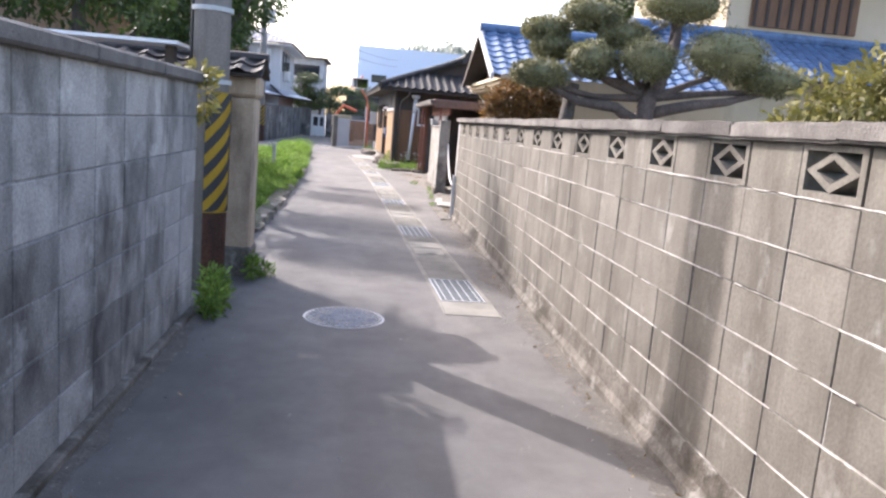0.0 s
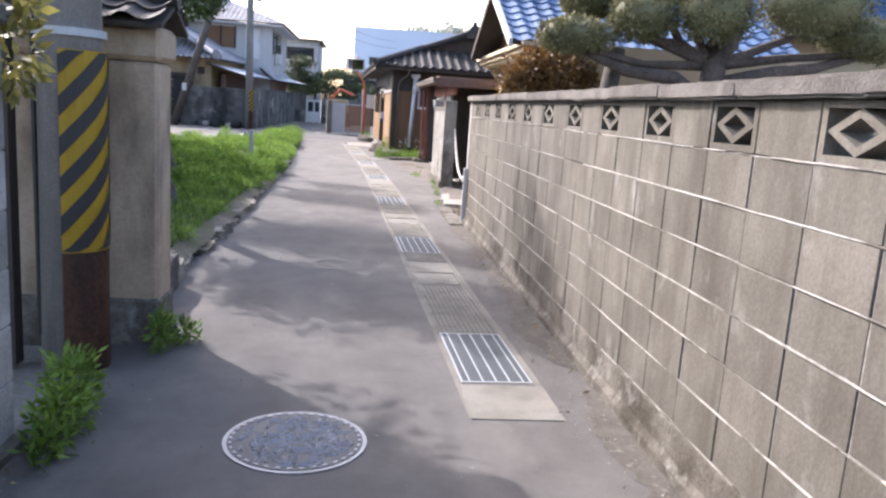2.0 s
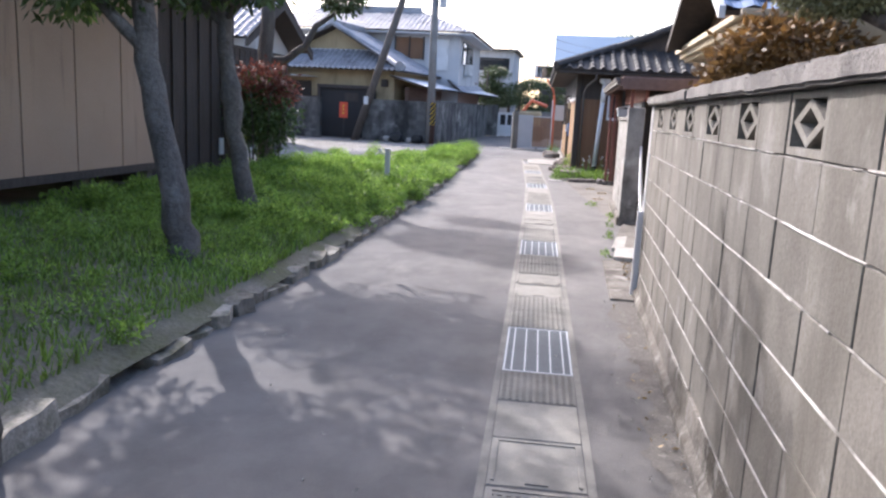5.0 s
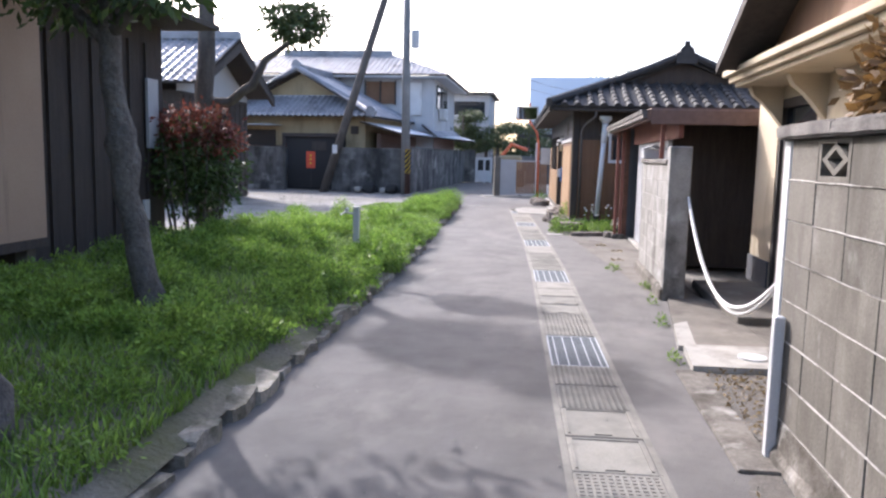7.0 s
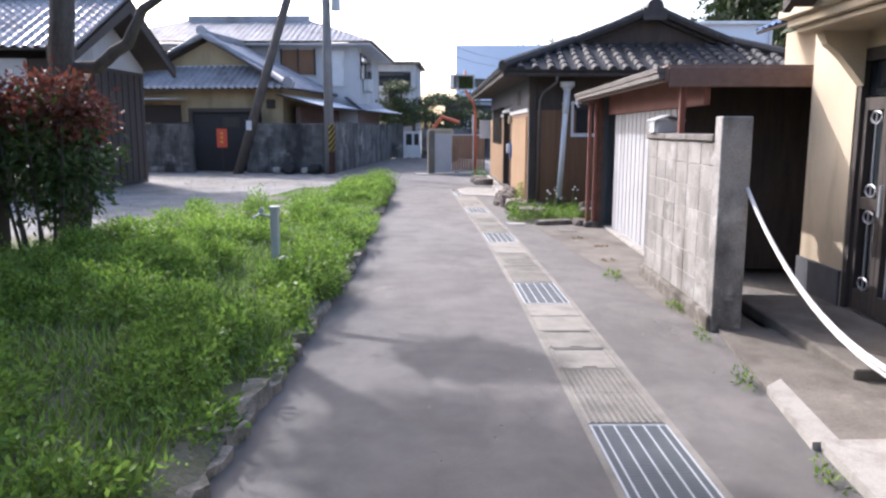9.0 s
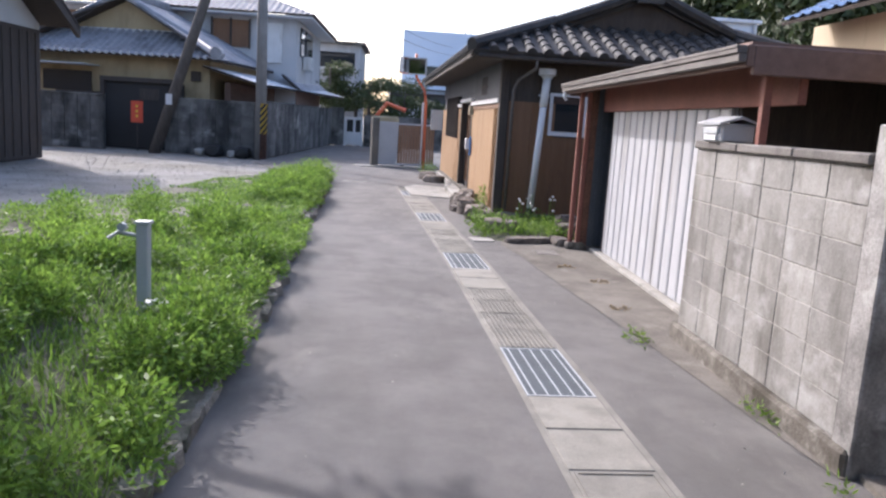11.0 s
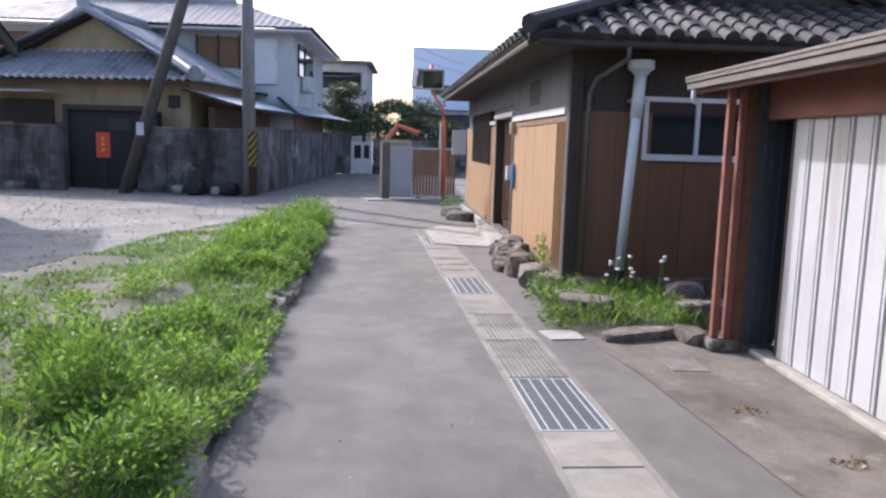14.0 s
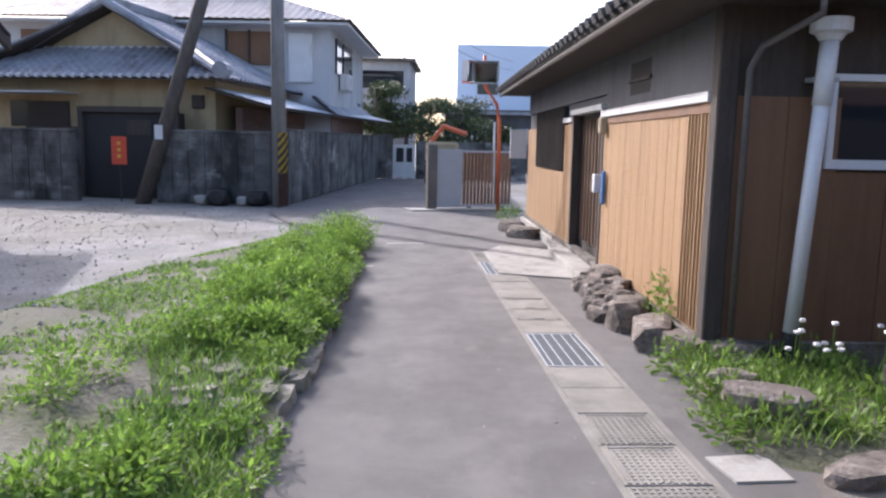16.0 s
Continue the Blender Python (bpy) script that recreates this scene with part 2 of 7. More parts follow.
M_MORTAR_OLD = surface("old_mortar", (0.1, 0.1, 0.1), (0.3, 0.29, 0.28), 0.95, 5.0, 60.0, 0.5)
M_COPING = surface("coping", (0.10, 0.09, 0.08), (0.20, 0.185, 0.168), 0.92, 3.0, 70.0, 0.6, rand=0.18, stain=(0.055, 0.05, 0.045), stain_scale=(4, 4, 4))
M_FOOTING = surface("footing", (0.08, 0.069, 0.055), (0.22, 0.2, 0.172), 0.95, 4.0, 40.0, 0.8, stain=(0.045, 0.037, 0.025), stain_scale=(3, 3, 3), stain_low=0.42, stain_high=0.66, bloom=(0.33, 0.315, 0.285), bloom_scale=(5, 5, 5))
M_SLAB = surface("drain_concrete", (0.17, 0.159, 0.135), (0.28, 0.264, 0.227), 0.93, 3.0, 120.0, 0.45, rand=0.1, stain=(0.135, 0.126, 0.107), stain_scale=(3, 3, 1), stain_low=0.47, stain_high=0.75, deep=0.004)
M_CONCRETE = surface("concrete", (0.092, 0.081, 0.066), (0.19, 0.172, 0.147), 0.93, 1.4, 60.0, 0.5, stain=(0.058, 0.049, 0.038), stain_scale=(1.2, 0.9, 1), stain_low=0.45, stain_high=0.66, deep=0.005, bloom=(0.25, 0.232, 0.202), bloom_scale=(2.6, 2.0, 1), bloom_low=0.6, bloom_high=0.78)
M_PALE = surface("pale_concrete", (0.235, 0.222, 0.195), (0.39, 0.374, 0.34), 0.93, 1.6, 80.0, 0.4, stain=(0.15, 0.137, 0.115), stain_scale=(4, 4, 1), stain_low=0.48)
M_STEEL = surface("galvanised_steel", (0.32, 0.34, 0.35), (0.46, 0.48, 0.49), 0.6, 4.0, 60.0, 0.1, metal=0.3)
M_GRATE = surface("grating_steel", (0.045, 0.055, 0.062), (0.075, 0.088, 0.097), 0.7, 4.0, 80.0, 0.1)
M_IRON = surface("cast_iron", (0.06, 0.06, 0.063), (0.13, 0.13, 0.135), 0.6, 6.0, 60.0, 0.2, metal=0.4)
M_IRON_PALE = surface("worn_iron", (0.28, 0.28, 0.285), (0.40, 0.40, 0.41), 0.5, 6.0, 60.0, 0.2, metal=0.4)
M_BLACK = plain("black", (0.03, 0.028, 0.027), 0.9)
M_POLE = surface("pole_concrete", (0.14, 0.135, 0.13), (0.26, 0.25, 0.24), 0.9, 2.0, 60.0, 0.3, stain=(0.08, 0.078, 0.075), stain_scale=(4, 4, 0.3))
M_RUST = surface("rusty_steel", (0.06, 0.03, 0.022), (0.19, 0.085, 0.05), 0.8, 5.0, 40.0, 0.4, stain=(0.035, 0.03, 0.03), stain_scale=(6, 6, 0.7))
M_YELLOW = plain("yellow_paint", (0.62, 0.40, 0.03), 0.5)
M_STRIPE = plain("black_paint", (0.02, 0.02, 0.02), 0.6)
M_CREAM_WALL = surface("plaster_beige", (0.30, 0.225, 0.155), (0.46, 0.365, 0.265), 0.93, 2.5, 60.0, 0.45, stain=(0.14, 0.105, 0.075), stain_scale=(3, 3, 1.2), stain_low=0.46, stain_high=0.7, deep=0.01)
M_CREAM = surface("cream_plaster", (0.44, 0.362, 0.25), (0.54, 0.455, 0.325), 0.85, 1.0, 90.0, 0.2, stain=(0.34, 0.272, 0.175), stain_scale=(2, 2, 0.5), stain_low=0.56)
M_OCHRE = surface("ochre_plaster", (0.30, 0.235, 0.135), (0.42, 0.33, 0.2), 0.9, 0.8, 40.0, 0.2, stain=(0.2, 0.155, 0.09), stain_scale=(1.5, 1.5, 0.4), stain_low=0.5)
M_WHITE_WALL = surface("white_wall", (0.38, 0.385, 0.395), (0.47, 0.475, 0.485), 0.85, 0.6, 30.0, 0.15, stain=(0.27, 0.268, 0.265), stain_scale=(1, 1, 0.2), stain_low=0.52)
M_BLUE_WALL = surface("pale_blue_cladding", (0.56, 0.63, 0.73), (0.62, 0.69, 0.79), 0.7, 0.3, 20.0, 0.05)
M_ROOF = surface("dark_roof_tile", (0.013, 0.012, 0.012), (0.043, 0.04, 0.038), 0.72, 3.0, 50.0, 0.35, island=0.35, stain=(0.085, 0.08, 0.074), stain_scale=(6, 6, 6), stain_low=0.58, stain_high=0.78)
M_ROOF_GREY = surface("silver_roof_tile", (0.17, 0.176, 0.195), (0.32, 0.328, 0.352), 0.33, 2.0, 30.0, 0.1, stain=(0.11, 0.112, 0.122), stain_scale=(1.2, 1.2, 1.2), stain_low=0.5, stain_high=0.7)
M_TILE_END = surface("pale_tile_end", (0.34, 0.345, 0.36), (0.5, 0.505, 0.52), 0.4, 3.0, 40.0, 0.1)
M_ROOF_BLUE = surface("glazed_blue_tile", (0.062, 0.115, 0.215), (0.125, 0.2, 0.335), 0.25, 2.0, 30.0, 0.05, stain=(0.045, 0.075, 0.13), stain_scale=(4, 4, 4), stain_low=0.52, stain_high=0.7)
M_DARK_WOOD = surface("dark_wood", (0.028, 0.023, 0.02), (0.07, 0.055, 0.046), 0.85, 3.0, 30.0, 0.35, stretch=(6, 6, 0.6))
M_BROWN_WOOD = surface("brown_board", (0.135, 0.07, 0.036), (0.195, 0.104, 0.055), 0.75, 2.0, 30.0, 0.25, stretch=(6, 6, 0.5), rand=0.03, stain=(0.095, 0.054, 0.033), stain_scale=(3, 3, 1.0), stain_low=0.54, stain_high=0.8)
M_TAN_WOOD = surface("tan_board", (0.24, 0.14, 0.064), (0.34, 0.208, 0.103), 0.75, 2.0, 40.0, 0.3, stretch=(9, 9, 0.4), rand=0.035, stain=(0.18, 0.104, 0.05), stain_scale=(9, 9, 0.5), stain_low=0.52, stain_high=0.74)
M_GREY_PLASTER = surface("grey_plaster", (0.075, 0.077, 0.086), (0.115, 0.118, 0.128), 0.9, 1.0, 50.0, 0.2, stain=(0.05, 0.051, 0.056), stain_scale=(2, 2, 0.7), stain_low=0.5, stain_high=0.75)
M_SLATE = surface("slate_sheet", (0.035, 0.042, 0.05), (0.075, 0.085, 0.098), 0.6, 2.0, 40.0, 0.1, stain=(0.13, 0.14, 0.152), stain_scale=(5, 5, 1.2), stain_low=0.6, stain_high=0.75)
M_RED_STEEL = surface("red_oxide_steel", (0.14, 0.05, 0.035), (0.24, 0.085, 0.06), 0.7, 3.0, 40.0, 0.15)
M_FASCIA = surface("brown_fascia", (0.11, 0.065, 0.05), (0.19, 0.115, 0.09), 0.7, 2.0, 40.0, 0.15, stretch=(6, 0.5, 6))
M_WHITE = surface("white_paint", (0.5, 0.5, 0.5), (0.62, 0.62, 0.62), 0.5, 2.0, 60.0, 0.08, stain=(0.38, 0.36, 0.33), stain_scale=(3, 3, 0.5), stain_low=0.55)
M_SHUTTER = surface("white_shutter", (0.36, 0.364, 0.378), (0.45, 0.455, 0.468), 0.5, 1.5, 60.0, 0.05, stain=(0.26, 0.248, 0.232), stain_scale=(5, 5, 0.4), stain_low=0.5)
M_GUTTER = surface("brown_gutter", (0.07, 0.06, 0.054), (0.125, 0.111, 0.102), 0.6, 2.0, 40.0, 0.08, stain=(0.05, 0.042, 0.037), stain_scale=(5, 2, 5), stain_low=0.5)
M_PIPE = surface("pvc_pipe", (0.55, 0.57, 0.6), (0.68, 0.7, 0.73), 0.45, 2.0, 50.0, 0.05, stain=(0.42, 0.4, 0.38), stain_scale=(6, 6, 0.5), stain_low=0.6)
M_SHED = surface("shed_panel", (0.29, 0.20, 0.14), (0.36, 0.26, 0.185), 0.75, 1.0, 40.0, 0.1, stain=(0.2, 0.14, 0.1), stain_scale=(3, 3, 0.3), stain_low=0.6)
M_STONE = surface("stone", (0.075, 0.06, 0.05), (0.23, 0.195, 0.165), 0.95, 5.0, 30.0, 0.9, rand=0.3, stain=(0.04, 0.034, 0.028), stain_scale=(5, 5, 5), deep=0.025, bloom=(0.3, 0.275, 0.245), bloom_scale=(6, 6, 6), bloom_low=0.56, bloom_high=0.72)
M_KERB = surface("kerb_stone", (0.12, 0.105, 0.082), (0.34, 0.31, 0.26), 0.95, 4.0, 45.0, 0.9, rand=0.3, stain=(0.06, 0.062, 0.035), stain_scale=(5, 5, 5), stain_low=0.45, stain_high=0.66)
M_BARK = surface("bark", (0.05, 0.042, 0.036), (0.15, 0.13, 0.115), 0.95, 3.0, 30.0, 0.8, stretch=(3, 3, 0.7), deep=0.03)
M_BARK_BROWN = surface("brown_bark", (0.045, 0.033, 0.027), (0.15, 0.115, 0.095), 0.9, 4.0, 28.0, 0.9, deep=0.03, stain=(0.24, 0.21, 0.185), stain_scale=(4, 4, 3), stain_low=0.6, stain_high=0.75)
M_BARK_PALE = surface("smooth_bark", (0.05, 0.044, 0.039), (0.14, 0.127, 0.115), 0.9, 5.0, 25.0, 0.9, deep=0.03, stain=(0.2, 0.188, 0.174), stain_scale=(5, 5, 3), stain_low=0.57)
M_GRASS = foliage("grass_leaf", (0.065, 0.135, 0.016), (0.2, 0.305, 0.05), 0.45, 0.38)
M_WEED = foliage("weed_leaf", (0.085, 0.175, 0.022), (0.26, 0.39, 0.07), 0.5, 0.42)
M_LEAF = foliage("tree_leaf", (0.025, 0.05, 0.012), (0.075, 0.12, 0.03), 0.4, 0.25)
M_PINE = foliage("needle", (0.03, 0.05, 0.018), (0.085, 0.11, 0.035), 0.35, 0.15)
M_TOPIARY = foliage("clipped_leaf", (0.10, 0.096, 0.042), (0.25, 0.24, 0.115), 0.4, 0.2)
M_RUSSET = foliage("russet_leaf", (0.07, 0.045, 0.02), (0.26, 0.14, 0.04), 0.4, 0.3)
M_REDLEAF = foliage("red_leaf", (0.06, 0.035, 0.022), (0.24, 0.06, 0.04), 0.4, 0.3)
M_YELLOWLEAF = foliage("yellow_leaf", (0.10, 0.10, 0.025), (0.26, 0.23, 0.06), 0.35, 0.3)
M_FAR_LEAF = foliage("far_leaf", (0.014, 0.028, 0.008), (0.075, 0.1, 0.026), 0.4, 0.08, 0.3)
# Leaf colour paled to carry the distance haze; no haze is rendered.
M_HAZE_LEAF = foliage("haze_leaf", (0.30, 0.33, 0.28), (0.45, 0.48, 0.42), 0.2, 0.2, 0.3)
M_DRY = foliage("dry_leaf", (0.16, 0.10, 0.04), (0.30, 0.22, 0.10), 0.4, 0.1)
M_PETAL = plain("white_petal", (0.75, 0.72, 0.72), 0.6)
M_DIRT = surface("road_dirt", (0.076, 0.068, 0.057), (0.158, 0.143, 0.123), 0.95, 6.0, 60.0, 0.9, deep=0.012, bloom=(0.19, 0.175, 0.152), bloom_scale=(16, 16, 16), bloom_low=0.58, bloom_high=0.66)
M_GLASS = glass("window_glass")
M_ORANGE = plain("orange_paint", (0.60, 0.13, 0.05), 0.5)
M_RED = plain("red_sign", (0.55, 0.07, 0.03), 0.6)
M_ROPE = surface("white_rope", (0.62, 0.61, 0.59), (0.78, 0.77, 0.75), 0.9, 20.0, 90.0, 0.4)
M_BLUE = plain("blue_cloth", (0.06, 0.16, 0.38), 0.8)
M_GREYBOX = plain("grey_box", (0.42, 0.43, 0.44), 0.5)
mirror = bpy.data.materials.new("mirror_face")
mirror.use_nodes = True
mirror.node_tree.nodes["Principled BSDF"].inputs["Metallic"].default_value = 1.0
mirror.node_tree.nodes["Principled BSDF"].inputs["Roughness"].default_value = 0.04
mirror.node_tree.nodes["Principled BSDF"].inputs["Base Color"].default_value = (0.55, 0.56, 0.57, 1)


# ---- ground ----
def along(table, y):
    """A value read off a table of (y, value), straight between its rows."""
    ys, vs = zip(*table)
    return float(np.interp(y, ys, vs))


EDGE = ((-10, -1.02), (9.2, -1.02), (12, -1.03), (15, -1.09), (19, -1.2), (21, -1.22), (25.3, -1.52), (29, -1.68), (33.8, -1.98), (34.6, -2.1))
DRAIN = ((6, 1.37), (7.6, 1.315), (11.6, 1.145), (15.6, 0.975), (19.7, 0.80), (23.7, 0.57), (27.7, 0.275), (31.8, -0.03), (34, -0.2))


REACH = ((8, 9.0), (19, 9.0), (22, 4.2), (25, 3.2), (28, 2.4), (32, 1.7), (35, 1.0))


def edge(y):
    return along(EDGE, y)


def drain_x(y):
    return along(DRAIN, y)


def meadow(x, y):
    """Height of the grass bank beside the road."""
    inside = edge(y) - x
    rise = 0.10 + 0.16 * min(1, max(0, inside / 1.2))
    fade = min(1, max(0, (35.2 - y) / 5)) if y > 20 else 1
    side = min(1, max(0, (along(REACH, y) + 0.9 - inside) / 0.9))
    return (rise * fade * side) * (0.5 + 0.5 * min(1, inside / 0.25)) + 0.03 * noise.noise((x * 1.1, y * 1.1, 0)) * side - 0.05 * (1 - side)


def sheet(name, rows, material, label, category, z=0.0):
    """A ground surface between left and right edges given row by row as (y, x0, x1)."""
    bm = bmesh.new()
    last = None
    for y, x0, x1 in rows:
        n = 8
        line = [bm.verts.new((x0 + (x1 - x0) * i / n, y, z)) for i in range(n + 1)]
        if last:
            for i in range(n):
                bm.faces.new((last[i], last[i + 1], line[i + 1], line[i]))
        last = line
    return tagged(part(name, bm, material), label, category, kind="structure")


bm = bmesh.new()
bmesh.ops.create_grid(bm, x_segments=40, y_segments=40, size=900)
for v in bm.verts:
    v.co.z = -0.03
tagged(part("ground", bm, M_GRAVEL), "pale gravel and packed earth ground", "ground", kind="structure")
ROAD = [(y, edge(y) - 0.05, 2.2) for y in range(-10, 26)]
ROAD += [(y, edge(y) - 0.05, 1.9 - 0.04 * (y - 26)) for y in range(26, 35)]
ROAD += [(35, -3.2, 1.3), (37, -4.0, 1.1), (39, -4.9, 0.9), (40.6, -4.95, 0.9), (41.2, -4.95, -1.2), (48, -4.5, -1.7), (57, -4.0, -2.2), (70, -6.0, -4.0)]
sheet("road", ROAD, M_ASPHALT, "worn grey asphalt lane with faint stains", "road")

for name, pts in (("road_marking", [(-1.75, 34.0), (-1.15, 34.15), (-1.15, 34.27), (-1.75, 34.12)]), ("road_marking", [(-2.2, 31.6), (-1.7, 31.7), (-1.7, 31.78), (-2.2, 31.68)])):
    tagged(part(name, prism(pts, 0.0, 0.005), M_PALE), "worn white road marking stub", "road marking", kind="structure")

# grass bank
bm = bmesh.new()
grid = {}
ys = np.arange(8.6, 36.1, 0.35)
for i, y in enumerate(ys):
    for j in range(31):
        x = edge(y) - 0.06 - (j / 30) ** 1.4 * min(12, along(REACH, y) + 1.0)
        grid[i, j] = bm.verts.new((x, y, meadow(x, y)))
for i in range(len(ys) - 1):
    for j in range(30):
        bm.faces.new((grid[i, j], grid[i + 1, j], grid[i + 1, j + 1], grid[i, j + 1]))
tagged(part("bank", bm, M_SOIL, smooth=True), "low earth bank overgrown with grass and weeds", "ground", kind="structure")

# dirt gathered along the foot of the right wall and the left wall
def dirt(name, y0, y1, side, inner, wide, seed):
    rows = []
    for y in np.arange(y0, y1, 0.045):
        w = wide * (0.55 + 0.6 * noise.noise((seed, y * 0.9, 0)) + 0.3 * noise.noise((seed, y * 3.1, 5)) + 0.16 * noise.noise((seed, y * 9.7, 8)) + 0.08 * noise.noise((seed, y * 23.0, 2)))
        rows.append((y, inner, inner - side * max(0.04, w)) if side < 0 else (y, inner - max(0.04, w), inner))
    return sheet(name, rows, M_DIRT, "dark dirt and debris along the wall's foot", "dirt", 0.004)


dirt("dirt_strip", -5, 13.5, 1, 1.93, 0.32, 1.0)
dirt("dirt_strip", -5, 6.3, -1, -0.96, 0.17, 4.0)

# ---- block walls ----
def block_mesh(name, length, height, thick, material, gap=0.008):
    """A concrete block: its face looks to -x; origin at the lower near corner of the face."""
    bm = boxes((0, thick, gap / 2, length - gap / 2, gap / 2, height - gap / 2), bevel=0.0025)
    return shared(name, bm, material)


def screen_mesh(name, length, height, thick, material):
    """An openwork block: a border with a square ring set on its corner inside."""
    bm = bmesh.new()
    g, b = 0.006, 0.032
    y0, y1, z0, z1 = g, length - g, g, height - g
    for r in ((y0, y1, z0, z0 + b * 0.8), (y0, y1, z1 - b * 0.7, z1), (y0, y0 + b, z0 + b * 0.8, z1 - b * 0.7), (y1 - b, y1, z0 + b * 0.8, z1 - b * 0.7)):
        box(bm, 0, thick, *r)
    cy, cz, hy, hz = length / 2, height / 2 + 0.003, length / 2 - b - g, height / 2 - b * 0.75 - g
    outer = [(cy - hy, cz), (cy, cz + hz), (cy + hy, cz), (cy, cz - hz)]
    inner = [(cy + (a - cy) * 0.6, cz + (c - cz) * 0.6) for a, c in outer]
    rings = [[bm.verts.new((x, a, c)) for a, c in pts] for x in (0.004, thick - 0.004) for pts in (outer, inner)]
    for k in range(4):
        n = (k + 1) % 4
        bm.faces.new((rings[0][k], rings[0][n], rings[1][n], rings[1][k]))
        bm.faces.new((rings[2][k], rings[3][k], rings[3][n], rings[2][n]))
        bm.faces.new((rings[1][k], rings[1][n], rings[3][n], rings[3][k]))
        bm.faces.new((rings[0][k], rings[2][k], rings[2][n], rings[0][n]))
    return shared(name, bm, material)


WALL_X, WALL_END = 1.95, 13.65
wall_east = thing("wall_east", "grey concrete block garden wall with openwork top course and coping", "wall", WALL_X, 0, 0, kind="structure")
COURSE, BED = 0.21, 0.23


def rough_footing(y0, y1, step=0.09):
    """A cast footing with a crumbled, uneven face and top."""
    bm = bmesh.new()
    last = None
    for y in np.arange(y0, y1 + step, step):
        y = min(y, y1)
        a, b = noise.noise((y * 2.3, 0, 1)), noise.noise((y * 7.1, 3, 0))
        out = 0.012 + 0.012 * a + 0.008 * b
        row = [bm.verts.new(p) for p in ((WALL_X + 0.17, y, -0.1), (WALL_X - 0.035 - out, y, -0.1), (WALL_X - 0.03 - out, y, 0.05 + 0.02 * b), (WALL_X - 0.012 - out * 0.4, y, 0.09 + 0.03 * a), (WALL_X - 0.006 - out * 0.2, y, BED - 0.012 + 0.006 * b), (WALL_X + 0.02, y, BED - 0.004), (WALL_X + 0.17, y, BED - 0.004))]
        if last:
            for i in range(6):
                bm.faces.new((last[i], last[i + 1], row[i + 1], row[i]))
        last = row
    return bm


part("footing", rough_footing(-6, WALL_END), M_FOOTING, wall_east, "stained crumbling concrete footing")
part("mortar", boxes((WALL_X + 0.005, WALL_X + 0.116, -5.95, WALL_END - 0.01, BED, BED + 6 * COURSE)), M_MORTAR, wall_east)
part("blockwork", boxes((WALL_X, WALL_X + 0.12, -6, 1.645, BED, 1.7)), M_BLOCK, wall_east)


def smears(x, y0, y1, levels, seed):
    """Ragged ridges of pale mortar squeezed out along the bed joints, broken here and there."""
    v, f = [], []
    for k, z in enumerate(levels):
        y = y0
        while y < y1:
            n = noise.noise((y * 1.7, z * 5, seed)) + 0.5 * noise.noise((y * 9, z * 3, seed))
            if n > -0.28:
                w = 0.0035 + 0.004 * max(0, n) + 0.003 * abs(noise.noise((y * 31, z, seed)))
                c = z + 0.003 * noise.noise((y * 6, z, 2))
                i = len(v)
                v += [(x, y, c - w), (x - 0.004, y, c), (x, y, c + w), (x, y + 0.036, c - w), (x - 0.004, y + 0.036, c), (x, y + 0.036, c + w)]
                f += [(i, i + 1, i + 4, i + 3), (i + 1, i + 2, i + 5, i + 4)]
            y += 0.035
    return v, f


sv, sf = smears(WALL_X - 0.0015, -2, WALL_END, [BED + COURSE * j for j in range(7)], 4.0)
raw("mortar_smear", sv, sf, M_MORTAR_PALE, wall_east, "pale squeezed-out mortar", kind="stuff")
part("wall_end", boxes((WALL_X - 0.004, WALL_X + 0.125, WALL_END, WALL_END + 0.12, 0.0, 1.7), bevel=0.008), M_WHITE, wall_east, "white painted wall end")

# left wall, pole and plaster pillar
LEFT_X, LEFT_END = -1.0, 6.2
wall_west = thing("wall_west", "dark weathered concrete block wall with rough coping", "wall", LEFT_X, 0, 0, kind="structure")
part("mortar", boxes((LEFT_X - 0.114, LEFT_X - 0.006, -5.9, LEFT_END - 0.01, 0.0, 1.8)), M_MORTAR_OLD, wall_west)
part("footing", boxes((LEFT_X - 0.16, LEFT_X + 0.05, -6, LEFT_END + 0.02, -0.1, 0.05), bevel=0.01), M_FOOTING, wall_west)
for i in range(10):
    y0 = LEFT_END + 0.03 - 1.2 * (i + 1)
    part("coping_stone", boxes((LEFT_X - 0.17, LEFT_X + 0.05, y0 + 0.005, y0 + 1.195, 1.8, 1.885), bevel=0.015), M_COPING, wall_west)

pillar = thing("wall_plaster", "beige plastered wall end with a thick cap, stained at its foot", "wall", -1.0, 7.8, 0, kind="structure")
part("plaster", boxes((-4.6, -0.76, 7.66, 7.98, 0, 1.74), bevel=0.02), M_CREAM_WALL, pillar)
part("cap", boxes((-4.6, -0.735, 7.63, 8.02, 1.745, 1.95), bevel=0.03), M_CREAM_WALL, pillar)
part("plinth", boxes((-4.6, -0.745, 7.64, 8.01, -0.05, 0.3), bevel=0.025), M_FOOTING, pillar, "grey cement plinth")


